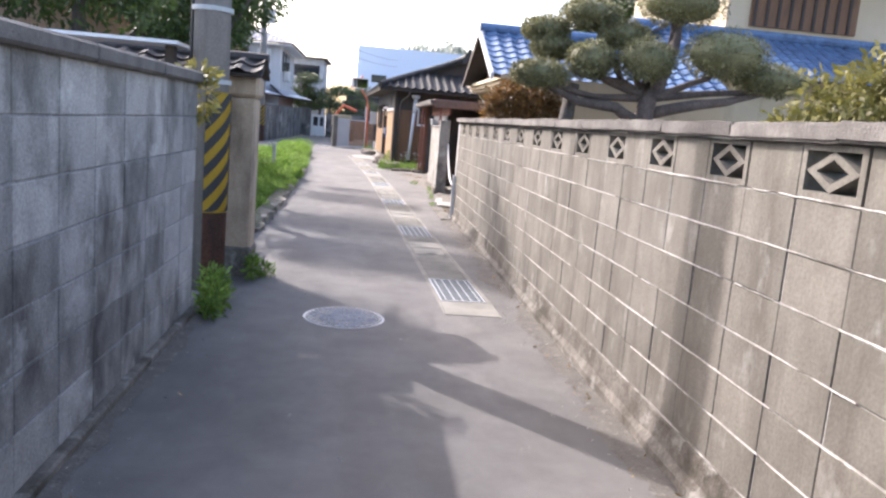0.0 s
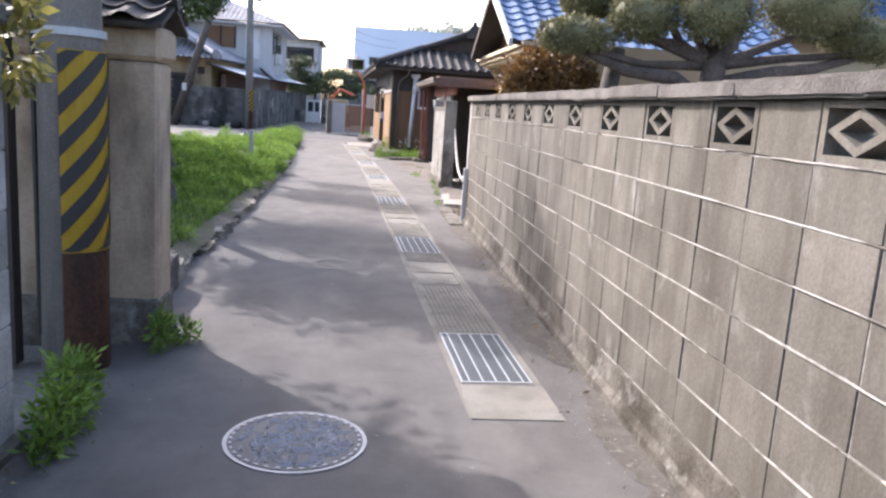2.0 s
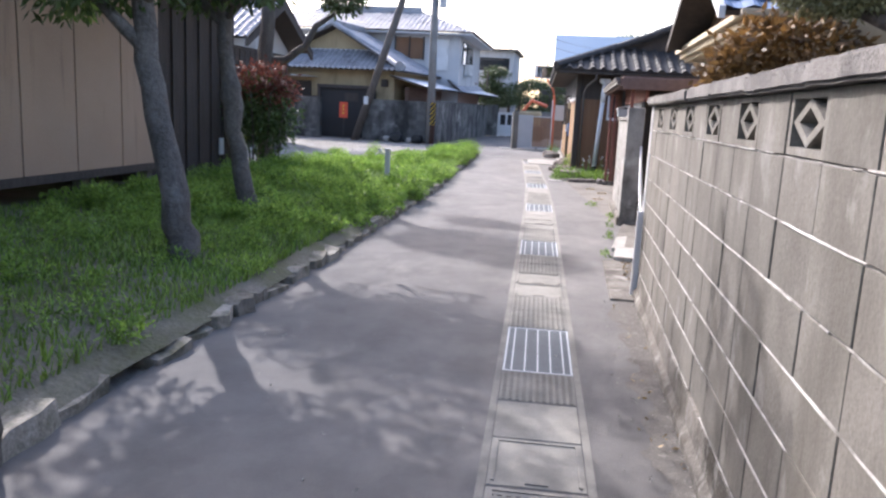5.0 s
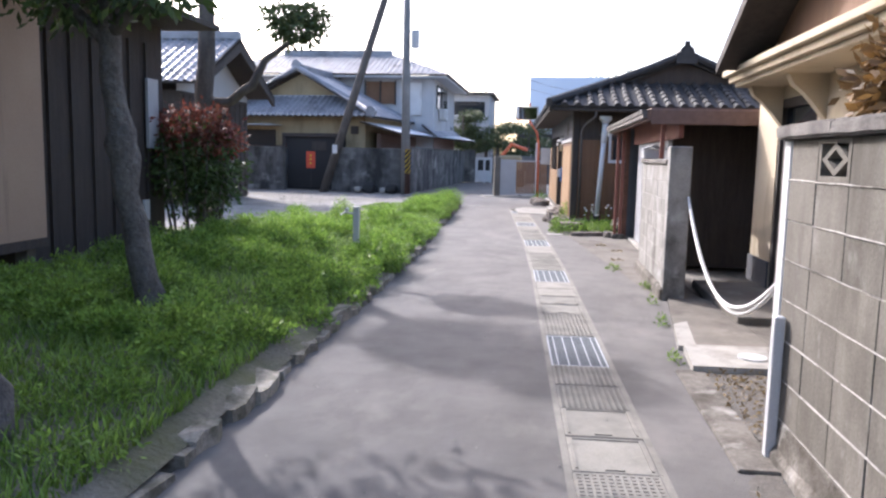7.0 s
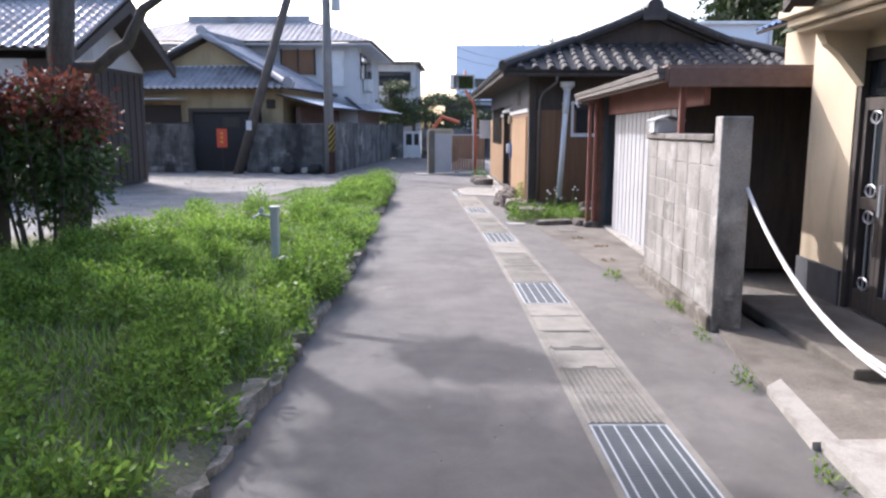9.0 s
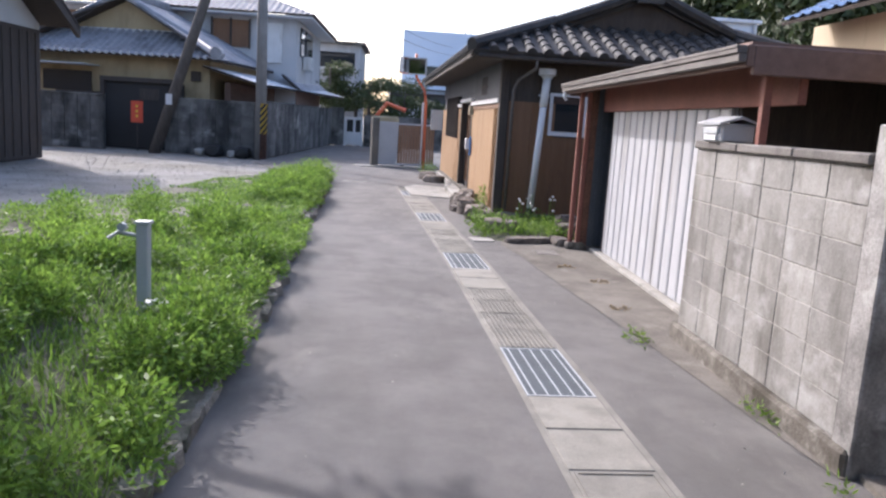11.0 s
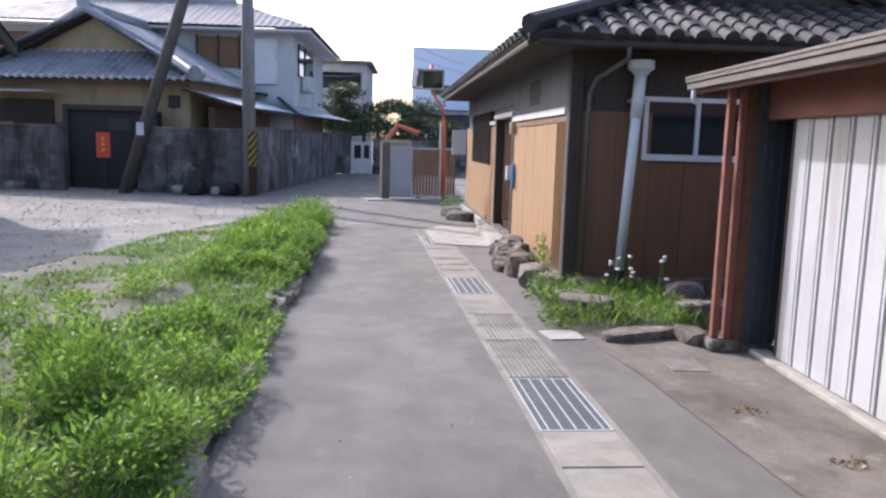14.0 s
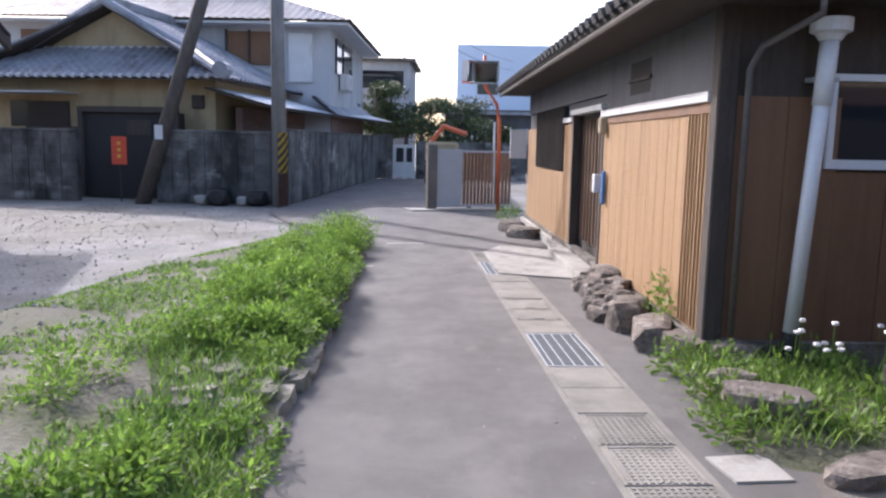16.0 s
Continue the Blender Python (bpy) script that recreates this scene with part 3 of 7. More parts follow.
def worn_block(x0, x1, y0, y1, height):
    """A low cast wall whose faces and edges are chipped and uneven."""
    bm = bmesh.new()
    bmesh.ops.create_cube(bm, size=1)
    bmesh.ops.subdivide_edges(bm, edges=bm.edges[:], cuts=9, use_grid_fill=True)
    for v in bm.verts:
        x, y, z = x0 + (v.co.x + 0.5) * (x1 - x0), y0 + (v.co.y + 0.5) * (y1 - y0), -0.05 + (v.co.z + 0.5) * (height + 0.05)
        k = sum(abs(abs(u) - 0.5) < 0.01 for u in v.co)
        push = 0.03 * noise.noise((x * 4, y * 4, z * 4)) + 0.016 * noise.noise((x * 13, y * 13, z * 13)) - 0.02 * (k > 1)
        v.co = (x + push * (1 if v.co.x > 0 else -1) * (abs(v.co.x) > 0.49), y + push * (1 if v.co.y > 0 else -1) * (abs(v.co.y) > 0.49), z + push * (v.co.z > 0.49))
    return bm


low = tagged(part("low_wall", worn_block(-1.75, -0.99, 8.03, 9.28, 0.31), M_FOOTING), "low broken concrete kerb wall beside the grass", "wall", kind="structure")


def utility_pole(x, y, r, height, label, z0, z1, lean=(0, 0), guard=True, base_rust=True):
    """A concrete pole, with a striped guard plate round it from z0 to z1."""
    ob = thing("utility_pole", label, "utility pole", x, y, 0)
    top = (x + lean[0], y + lean[1], height)
    part("shaft", tube([(x, y, -0.1), top], [r, r * 0.72], 20), M_POLE, ob, smooth=True)
    arc = [radians(-88 + 184 * j / 14) for j in range(15)]

    def shell(rad, za, zb):
        bm = bmesh.new()
        low_ring = [bm.verts.new((x + rad * math.cos(q), y + rad * math.sin(q), za)) for q in arc]
        top_ring = [bm.verts.new((x + rad * math.cos(q), y + rad * math.sin(q), zb)) for q in arc]
        for j in range(14):
            bm.faces.new((low_ring[j], low_ring[j + 1], top_ring[j + 1], top_ring[j]))
        bmesh.ops.solidify(bm, geom=bm.faces[:], thickness=0.006)
        return bm

    if base_rust:
        part("base_sleeve", shell(r + 0.008, 0.0, z0 - 0.005), M_RUST, ob, "rust-brown steel sleeve")
    if guard:
        part("guard_plate", shell(r + 0.010, z0, z1), M_YELLOW, ob, "yellow and black striped guard plate")
        rr, gap = r + 0.017, 0.21
        stripes = bmesh.new()
        k = z0 - 1.6
        while k < z1:
            for a0, a1 in zip(arc, arc[1:]):
                za, zb = k + rr * 1.1 * (a0 + 1.6), k + rr * 1.1 * (a1 + 1.6)
                zs = [max(z0 + 0.01, min(z1 - 0.005, q)) for q in (za, zb, zb + gap * 0.5, za + gap * 0.5)]
                if zs[3] - zs[0] > 0.004 or zs[2] - zs[1] > 0.004:
                    stripes.faces.new([stripes.verts.new((x + rr * math.cos(q), y + rr * math.sin(q), h)) for q, h in zip((a0, a1, a1, a0), zs)])
            k += gap
        bmesh.ops.remove_doubles(stripes, verts=stripes.verts, dist=0.0005)
        part("stripe", stripes, M_STRIPE, ob, kind="stuff")
    return ob


near_pole = utility_pole(-1.11, 7.24, 0.175, 8.5, "grey concrete utility pole with a striped guard and rusty foot", 0.69, 1.76)
part("band", tube([(-1.11, 7.24, 1.83), (-1.11, 7.24, 1.87)], 0.185, 20), M_STEEL, near_pole)
part("band", tube([(-1.11, 7.24, 2.45), (-1.11, 7.24, 2.49)], 0.182, 20), M_STEEL, near_pole)
part("cable", tube([(-1.27, 7.17, 0.2), (-1.275, 7.17, 1.5), (-1.26, 7.18, 3.4)], 0.014, 6), M_STRIPE, near_pole)

# ---- drain along the lane ----
PERIOD, FIRST = 4.026, 8.13
drain = thing("drain", "concrete roadside drain with covers and steel gratings", "drain", 1.0, 6, 0, kind="structure")
bm = bmesh.new()
last = None
for y in np.arange(6.58, 33.6, 0.25):
    c = drain_x(y)
    row = [bm.verts.new((c + dx, y, 0.004)) for dx in (-0.26, -0.222, 0.222, 0.26)]
    if last:
        for i in (0, 2):
            bm.faces.new((last[i], last[i + 1], row[i + 1], row[i]))
    last = row
part("drain_edge", bm, M_SLAB, drain, "pale concrete drain edging")
part("drain_end", boxes((1.10, 1.60, 6.58, 7.08, -0.05, 0.006), bevel=0.004), M_SLAB, drain)


def slab_mesh(name, length, dotted=False, inset=False):
    bm = boxes((-0.219, 0.219, 0.006, length - 0.006, -0.04, 0.0), bevel=0.004)
    if dotted:
        for i in range(11):
            for j in range(int(length / 0.04)):
                x, y = -0.19 + i * 0.038, 0.03 + j * 0.04
                box(bm, x - 0.011, x + 0.011, y - 0.013, y + 0.013, -0.001, 0.005)
    if inset:
        for r in ((-0.2, -0.185, 0.04, length - 0.03), (0.185, 0.2, 0.04, length - 0.03), (-0.185, 0.185, length - 0.045, length - 0.03)):
            box(bm, r[0], r[1], r[2], r[3], -0.001, 0.006)
        box(bm, -0.05, 0.05, 0.03, 0.045, -0.001, 0.006)
    return shared(name, bm, M_SLAB)


SLABS = {k: slab_mesh("cover", *a) for k, a in {"smooth": (0.5,), "dots": (0.5, True), "inset": (0.5, False, True), "dotted_inset": (0.5, True, True)}.items()}


def grating(x, y, turn):
    """A steel grating a metre long: dark fine bars under bright lengthwise ones."""
    ob = thing("drain_grating", "steel drain grating with bright lengthwise bars", "drain grating", x, y, 0.0, turn, "gratings of the lane's drain")
    rim = bmesh.new()
    for r in ((-0.218, -0.205, 0.005, 1.0), (0.205, 0.218, 0.005, 1.0), (-0.205, 0.205, 0.005, 0.02), (-0.205, 0.205, 0.985, 1.0)):
        box(rim, r[0], r[1], r[2], r[3], -0.03, 0.004)
    part("rim", rim, M_STEEL, ob, local=True)
    # Black sheet just under the bars, painted in place of the drain's shade.
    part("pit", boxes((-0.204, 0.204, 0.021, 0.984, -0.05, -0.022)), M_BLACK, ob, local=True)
    for i in range(5):
        c = -0.164 + i * 0.082
        part("main_bar", boxes((c - 0.005, c + 0.005, 0.021, 0.984, -0.02, 0.005)), M_STEEL, ob, local=True)
    fine = bmesh.new()
    for i in range(32):
        c = 0.036 + i * 0.03
        box(fine, -0.204, 0.204, c - 0.0138, c + 0.0138, -0.02, 0.002)
    part("mesh_infill", fine, M_GRATE, ob, local=True, kind="stuff")
    return ob


first = None
for k in range(7):
    y = FIRST + PERIOD * k - 1.0
    turn = math.degrees(math.atan2(drain_x(y) - drain_x(y + 1), 1))
    m = pose(drain_x(y), y, 0.0, 0, 0, turn)
    if first is None:
        first = grating(drain_x(y), y, turn)
    elif k < 7:
        copy_thing(first, m)

# manhole
hole = thing("manhole_cover", "round cast iron manhole cover with a worn raised pattern", "manhole cover", 0.22, 6.28, 0.0)
part("rim", tube([(0.22, 6.28, -0.02), (0.22, 6.28, 0.007)], 0.335, 40), M_IRON_PALE, hole)
part("lid", tube([(0.22, 6.28, 0.0), (0.22, 6.28, 0.0095)], 0.315, 40), M_IRON, hole)
pattern = bmesh.new()
for i in range(230):
    a, b = rng.random() * 6.28, rng.random() * 6.28
    r0 = 0.28 * math.sqrt(rng.random())
    pts = [(0.22 + r0 * math.cos(a) + 0.05 * q * math.cos(b + q * 6), 6.28 + r0 * math.sin(a) + 0.05 * q * math.sin(b + q * 6), 0.010) for q in (-0.8, -0.3, 0.3, 0.8)]
    if all((p[0] - 0.22) ** 2 + (p[1] - 6.28) ** 2 < 0.29 ** 2 for p in pts):
        tube(pts, 0.006, 4, pattern)
for i in range(36):
    a = 2 * math.pi * i / 36
    box(pattern, -0.006, 0.006, -0.012, 0.012, 0.006, 0.013, m=pose(0.22 + 0.3 * math.cos(a), 6.28 + 0.3 * math.sin(a), 0, 0, 0, math.degrees(a)))
part("pattern", pattern, M_IRON_PALE, hole, "worn bright relief", kind="stuff")

# ---- right side: yard entry, block screen wall, car shed ----
entry = thing("entry_paving", "cracked concrete paving before the gate, with a pale slab and inset lid", "pavement", 2.4, 16.0, 0, kind="structure")
part("paving", prism([(1.93, 16.75), (2.1, 18.2), (6.0, 18.6), (6.0, 14.2), (2.75, 14.2), (2.62, 15.3), (2.62, 17.0)], -0.05, 0.035), M_CONCRETE, entry)
part("doorstep", boxes((2.55, 3.34, 16.9, 19.2, 0.0, 0.11), bevel=0.012), M_CONCRETE, entry)
part("pale_slab", prism([(1.82, 15.18), (2.58, 15.2), (2.61, 15.92), (1.87, 15.86)], -0.05, 0.06), M_PALE, entry, "pale concrete slab")
part("edge_strip", prism([(1.83, 15.87), (1.98, 15.88), (2.08, 16.9), (1.93, 16.74)], -0.05, 0.045), M_PALE, entry)
part("inner_paving", prism([(1.98, 15.88), (2.61, 15.93), (2.61, 17.0), (2.08, 16.9)], -0.05, 0.04), M_CONCRETE, entry)
part("lid", tube([(2.33, 15.5, 0.05), (2.33, 15.5, 0.072)], 0.11, 20), M_WHITE, entry, "round white inspection lid")
part("soil", prism([(1.93, 13.78), (2.6, 13.78), (2.58, 15.17), (1.80, 15.17)], -0.05, 0.015), M_DIRT, entry, "bare soil with dead leaves")
part("border", boxes((1.70, 1.92, 13.3, 15.2, -0.05, 0.02), bevel=0.008), M_FOOTING, entry)
marker = thing("white_post", "short white painted post at the wall's end", "post", 1.92, 13.55, 0.0)
part("post", boxes((1.885, 1.94, 13.5, 13.56, 0.0, 0.78), bevel=0.006), M_WHITE, marker)

apron = sheet("apron", [(18.2, 2.0, 2.5), (20.5, 1.75, 2.5), (22.5, 1.5, 2.5), (24.3, 1.3, 2.5), (25.1, 1.15, 2.45), (25.4, 1.2, 1.6)], M_CONCRETE, "stained concrete apron before the shed", "pavement", 0.008)
part("sill", boxes((2.36, 2.52, 21.0, 25.0, 0.0, 0.045), bevel=0.01), M_PALE, thing("shed_sill", "pale concrete sill under the shutter", "sill", 2.4, 21, 0, kind="structure"))
part("plate", boxes((1.56, 1.84, 24.44, 24.8, 0.0, 0.014), bevel=0.004), M_COPING, thing("inspection_cover", "small square iron inspection cover in the apron", "inspection cover", 1.7, 24.6, 0))
patch = tagged(part("pale_patch", prism([(0.74, 25.6), (1.07, 25.66), (1.1, 25.34), (0.8, 25.3)], 0.0, 0.012), M_PALE), "broken pale concrete patch in the asphalt", "pavement", kind="structure")

SCREEN_X = 2.06
wall_screen = thing("wall_screen", "free-standing block wall, sunlit, with a taller end pier", "wall", SCREEN_X, 18.2, 0, kind="structure")
part("footing", boxes((SCREEN_X - 0.05, SCREEN_X + 0.17, 18.22, 20.75, -0.05, 0.14), bevel=0.02), M_FOOTING, wall_screen)
part("mortar", boxes((SCREEN_X + 0.004, SCREEN_X + 0.116, 18.4, 20.7, 0.14, 1.54)), M_MORTAR, wall_screen)
part("pier", boxes((SCREEN_X - 0.02, SCREEN_X + 0.22, 18.2, 18.38, 0.0, 1.74), bevel=0.01), M_BLOCK_OLD, wall_screen, "taller grey end pier")
for i in range(3):
    part("coping_stone", boxes((SCREEN_X - 0.03, SCREEN_X + 0.15, 18.4 + i * 0.77, 18.4 + i * 0.77 + 0.76, 1.54, 1.60), bevel=0.01), M_COPING, wall_screen)

mail = thing("mailbox", "small weathered grey metal mailbox on the wall's coping", "mailbox", 2.1, 20.35, 1.60)
part("body", boxes((2.02, 2.26, 20.18, 20.52, 1.602, 1.735), bevel=0.012), M_GREYBOX, mail)
ml = bmesh.new()
ends = [[ml.verts.new((x, y, z)) for x, z in ((1.985, 1.722), (2.14, 1.772), (2.295, 1.722), (2.295, 1.738), (2.14, 1.79), (1.985, 1.738))] for y in (20.14, 20.56)]
ml.faces.new(ends[0]), ml.faces.new(ends[1])
for k in range(6):
    ml.faces.new((ends[0][k], ends[0][(k + 1) % 6], ends[1][(k + 1) % 6], ends[1][k]))
part("lid", ml, M_GREYBOX, mail, "gabled sheet lid")
part("nameplate", boxes((2.0, 2.018, 20.24, 20.46, 1.612, 1.65)), M_WHITE, mail)
part("flap", boxes((1.998, 2.018, 20.22, 20.48, 1.66, 1.71)), M_STEEL, mail)

shed = thing("car_shed", "low brown car shed with red steel posts and white corrugated shutter", "shed", 2.4, 19.8, 0)
part("roof_sheet", boxes((2.02, 6.2, 19.86, 25.5, 2.24, 2.27)), M_FASCIA, shed)
part("fascia", boxes((1.97, 2.02, 19.8, 25.58, 2.1, 2.245), bevel=0.008), M_FASCIA, shed, "brown fascia board")
part("gutter", boxes((1.90, 1.968, 19.8, 25.6, 2.185, 2.235), (1.915, 1.968, 19.8, 25.6, 2.13, 2.183), (1.893, 1.9, 19.8, 25.6, 2.215, 2.238), bevel=0.004), M_GUTTER, shed, "weathered grey-brown gutter")
part("gutter_outlet", tube([(1.94, 25.5, 2.14), (1.94, 25.5, 2.06), (1.97, 25.5, 2.02)], 0.022, 8), M_PIPE, shed, "pale gutter outlet")
part("end_fascia", boxes((2.02, 6.2, 19.8, 19.84, 2.05, 2.245), bevel=0.008), M_FASCIA, shed)
part("end_fascia", boxes((2.02, 6.2, 25.52, 25.56, 2.08, 2.245), bevel=0.008), M_FASCIA, shed)
part("lintel", boxes((2.40, 2.46, 19.9, 25.3, 1.88, 2.23), bevel=0.006), M_RED_STEEL, shed, "red-brown steel lintel")
for x, y in ((2.105, 25.1), (2.205, 25.1), (2.2, 19.95)):
    part("post", boxes((x - 0.028, x + 0.028, y - 0.03, y + 0.03, 0.05, 2.12), bevel=0.004), M_RED_STEEL, shed, "red oxide steel post")
part("post_foot", boxes((2.04, 2.3, 25.0, 25.26, 0.0, 0.1), bevel=0.02), M_FOOTING, shed)
part("corner_stud", boxes((2.24, 2.33, 25.08, 25.14, 0.06, 2.2), bevel=0.004), M_RUST, shed, "dark rusted corner stud")
part("return_panel", boxes((2.33, 2.6, 25.085, 25.115, 0.06, 2.2)), M_SLATE, shed, "slate-grey stained sheet panel")
for x in (2.4, 2.47, 2.54):
    part("panel_rib", boxes((x - 0.008, x + 0.008, 25.075, 25.085, 0.06, 2.2)), M_SLATE, shed)
part("post_sill", boxes((2.24, 2.6, 25.05, 25.3, 0.0, 0.06), bevel=0.01), M_FOOTING, shed)
part("jamb", boxes((2.46, 2.56, 24.71, 24.78, 0.04, 1.9)), M_DARK_WOOD, shed)
part("side_wall", boxes((2.6, 6.2, 25.32, 25.4, 0.04, 2.22)), M_DARK_WOOD, shed)
part("back_wall", boxes((6.1, 6.2, 18.9, 25.4, 0.0, 2.22)), M_DARK_WOOD, shed)
part("front_wall", boxes((2.50, 6.1, 20.98, 21.04, 0.04, 2.2)), M_DARK_WOOD, shed)
shutter = thing("shutter", "white corrugated steel shutter, closed and lightly streaked", "shutter", 2.45, 21.0, 0.045)
for i in range(14):
    y0 = 21.05 + i * 0.262
    part("panel", boxes((2.452, 2.475, y0 + 0.068, y0 + 0.259, 0.05, 1.9), bevel=0.004), M_SHUTTER, shutter)
    part("rib", boxes((2.446, 2.475, y0 + 0.014, y0 + 0.05, 0.05, 1.9), bevel=0.006), M_SHUTTER, shutter)
part("backing", boxes((2.486, 2.5, 21.05, 24.71, 0.04, 1.905)), M_GREYBOX, shutter)
for k in range(9):
    c0 = 21.2 + k * 0.4
    ob = thing("dirt_patch", "clump of dead leaves and moss on the apron", "debris", 2.2 - 0.08 * (k % 4), c0, 0.01, group="debris on the apron") if k in (1, 4, 6) else None
    if ob:
        v, f = leaves(70, [(1.95 - 0.1 * (k % 4), c0, 0.018)], [(0.1, 0.06, 0.008)], 0.02, seed=400 + k)
        raw("leaf", v, f, M_DRY, ob, kind="stuff")

# white rope between the wall end and the pier
rope = thing("rope", "white twisted rope hung double across the yard entry", "rope", 2.0, 16, 0.3)
for low, dx in ((0.0, 0.0), (0.05, 0.03)):
    pts = []
    for i in range(25):
        u = i / 24
        z = 1.25 * (1 - u) + 1.0 * u - 4 * (0.66 + low) * u * (1 - u)
        pts.append((2.27 + dx * math.sin(math.pi * u) - 0.25 * u, 18.32 - u * 4.55, z))
    part("strand", tube(pts, 0.015, 8), M_ROPE, rope, smooth=True)

# ---- gate house with blue roof ----
def tile_roof(parent, o, along_v, up_v, length, run, cut0, cut1, material, pitch=0.27, course=0.25, amp=0.035, thick=0.05, name="roof_slope"):
    """A slope of wavy roof tiles: o is the eave's start, along_v the way of the eave, up_v the way up the slope; cut0, cut1: where the top begins and ends."""
    o, a, u = Vector(o), Vector(along_v).normalized(), Vector(up_v).normalized()
    n = a.cross(u).normalized()
    if n.z < 0:
        n = -n
    bm = bmesh.new()
    cols, rows = max(2, int(length / pitch)) * 6, max(1, int(run / course))
    lines = []
    for j in range(rows + 1):
        for step in ((0.02, 0.0) if 0 < j < rows else (0.02,) if j == 0 else (0.0,)):
            v = min(run, j * run / rows)
            if step == 0.0:
                v = max(0, v - 0.001)
            s = v / run
            left, right = cut0 * s, length + (cut1 - length) * s
            line = []
            for i in range(cols + 1):
                w = min(max(length * i / cols, left), right)
                t = (length * i / cols) / pitch * 2 * math.pi
                wave = amp * (0.5 + 0.5 * math.cos(t)) ** 1.6
                line.append(bm.verts.new(o + a * w + u * v + n * (wave + step)))
            lines.append((line, step, j))
    lines.sort(key=lambda q: (q[2], -1 if q[1] == 0.0 else 0))
    for p, q in zip(lines, lines[1:]):
        for i in range(cols):
            bm.faces.new((p[0][i], p[0][i + 1], q[0][i + 1], q[0][i]))
    part(name, bm, material, parent, smooth=False)
    base = bmesh.new()
    c = [o, o + a * length, o + a * cut1 + u * run, o + a * cut0 + u * run]
    lo = [base.verts.new(p - n * thick) for p in c]
    hi = [base.verts.new(p - n * 0.004) for p in c]
    for k in range(4):
        if (c[k] - c[(k + 1) % 4]).length > 0.01:
            base.faces.new((lo[k], lo[(k + 1) % 4], hi[(k + 1) % 4], hi[k]))
    if (c[2] - c[3]).length > 0.01:
        base.faces.new(lo), base.faces.new(hi)
    else:
        base.faces.new(lo[:3]), base.faces.new(hi[:3])
    bmesh.ops.remove_doubles(base, verts=base.verts, dist=0.001)
    part("roof_boarding", base, M_DARK_WOOD, parent)


tile_roof(pillar, (-4.65, 7.5, 1.955), (1, 0, 0), (0, 0.34, 0.15), 3.95, 0.37, 0, 3.95, M_ROOF, pitch=0.22, course=0.18, amp=0.04, thick=0.03, name="coping_tiles")
tile_roof(pillar, (-4.65, 8.18, 1.955), (1, 0, 0), (0, -0.34, 0.15), 3.95, 0.37, 0, 3.95, M_ROOF, pitch=0.22, course=0.18, amp=0.04, thick=0.03, name="coping_tiles")
part("ridge_tile", tube([(-4.65, 7.84, 2.12), (-0.68, 7.84, 2.12)], 0.06, 8), M_ROOF, pillar)
gate = thing("gate_house", "cream plastered gate house with glazed blue tile roof and dark door", "gate house", 4.2, 16.5, 0)
part("wall", boxes((3.32, 3.5, 18.76, 19.6, 0.1, 2.62)), M_CREAM, gate, "cream plaster wall")
part("wall", boxes((3.32, 3.5, 13.9, 17.48, 0.1, 2.62)), M_CREAM, gate)
part("wall", boxes((3.32, 3.5, 17.48, 18.76, 2.3, 2.62)), M_CREAM, gate)
part("side_wall", boxes((3.5, 7.0, 19.42, 19.6, 0.1, 2.62)), M_CREAM, gate)
part("side_wall", boxes((3.5, 7.0, 13.9, 14.08, 0.1, 2.62)), M_CREAM, gate)
gb = bmesh.new()
tri = [[gb.verts.new((x, y, z)) for y, z in ((14.35, 2.64), (18.25, 2.64), (16.3, 3.5))] for x in (2.98, 3.05)]
gb.faces.new(tri[0]), gb.faces.new(tri[1])
for k in range(3):
    gb.faces.new((tri[0][k], tri[0][(k + 1) % 3], tri[1][(k + 1) % 3], tri[1][k]))
part("gable_board", gb, M_BROWN_WOOD, gate, "brown boarded gable")
part("dado", boxes((3.295, 3.32, 18.76, 19.62, 0.1, 0.42)), M_GREY_PLASTER, gate, "dark grey dado")
part("dado", boxes((3.295, 3.32, 13.9, 17.48, 0.1, 0.42)), M_GREY_PLASTER, gate)
for i, (d, z0, z1) in enumerate(((0.0, 2.56, 2.63), (0.06, 2.49, 2.56), (0.12, 2.44, 2.49))):
    part("cornice", boxes((2.70 + d, 3.32, 14.2 + d, 18.95 - d, z0, z1), bevel=0.008), M_CREAM, gate, "moulded cream cornice")
for y in (18.7, 17.3, 15.0):
    br = bmesh.new()
    prof = [(3.32, 2.0), (3.32, 2.44), (2.95, 2.44), (3.0, 2.34), (3.1, 2.26), (3.2, 2.15)]
    f0 = [br.verts.new((x, y - 0.06, z)) for x, z in prof]
    f1 = [br.verts.new((x, y + 0.06, z)) for x, z in prof]
    br.faces.new(f0), br.faces.new(f1)
    for k in range(len(prof)):
        br.faces.new((f0[k], f0[(k + 1) % len(prof)], f1[(k + 1) % len(prof)], f1[k]))
    part("bracket", br, M_CREAM, gate)
RIDGE, EAVE, HALF = 3.62, 2.62, 2.0
slope = math.hypot(HALF, RIDGE - EAVE)
tile_roof(gate, (2.55, 16.3 - HALF, EAVE), (1, 0, 0), (0, HALF, RIDGE - EAVE), 4.6, slope, 0, 4.6, M_ROOF_BLUE)
tile_roof(gate, (2.55, 16.3 + HALF, EAVE), (1, 0, 0), (0, -HALF, RIDGE - EAVE), 4.6, slope, 0, 4.6, M_ROOF_BLUE)
part("ridge", tube([(2.5, 16.3, RIDGE + 0.06), (7.2, 16.3, RIDGE + 0.06)], 0.11, 10), M_ROOF_BLUE, gate)
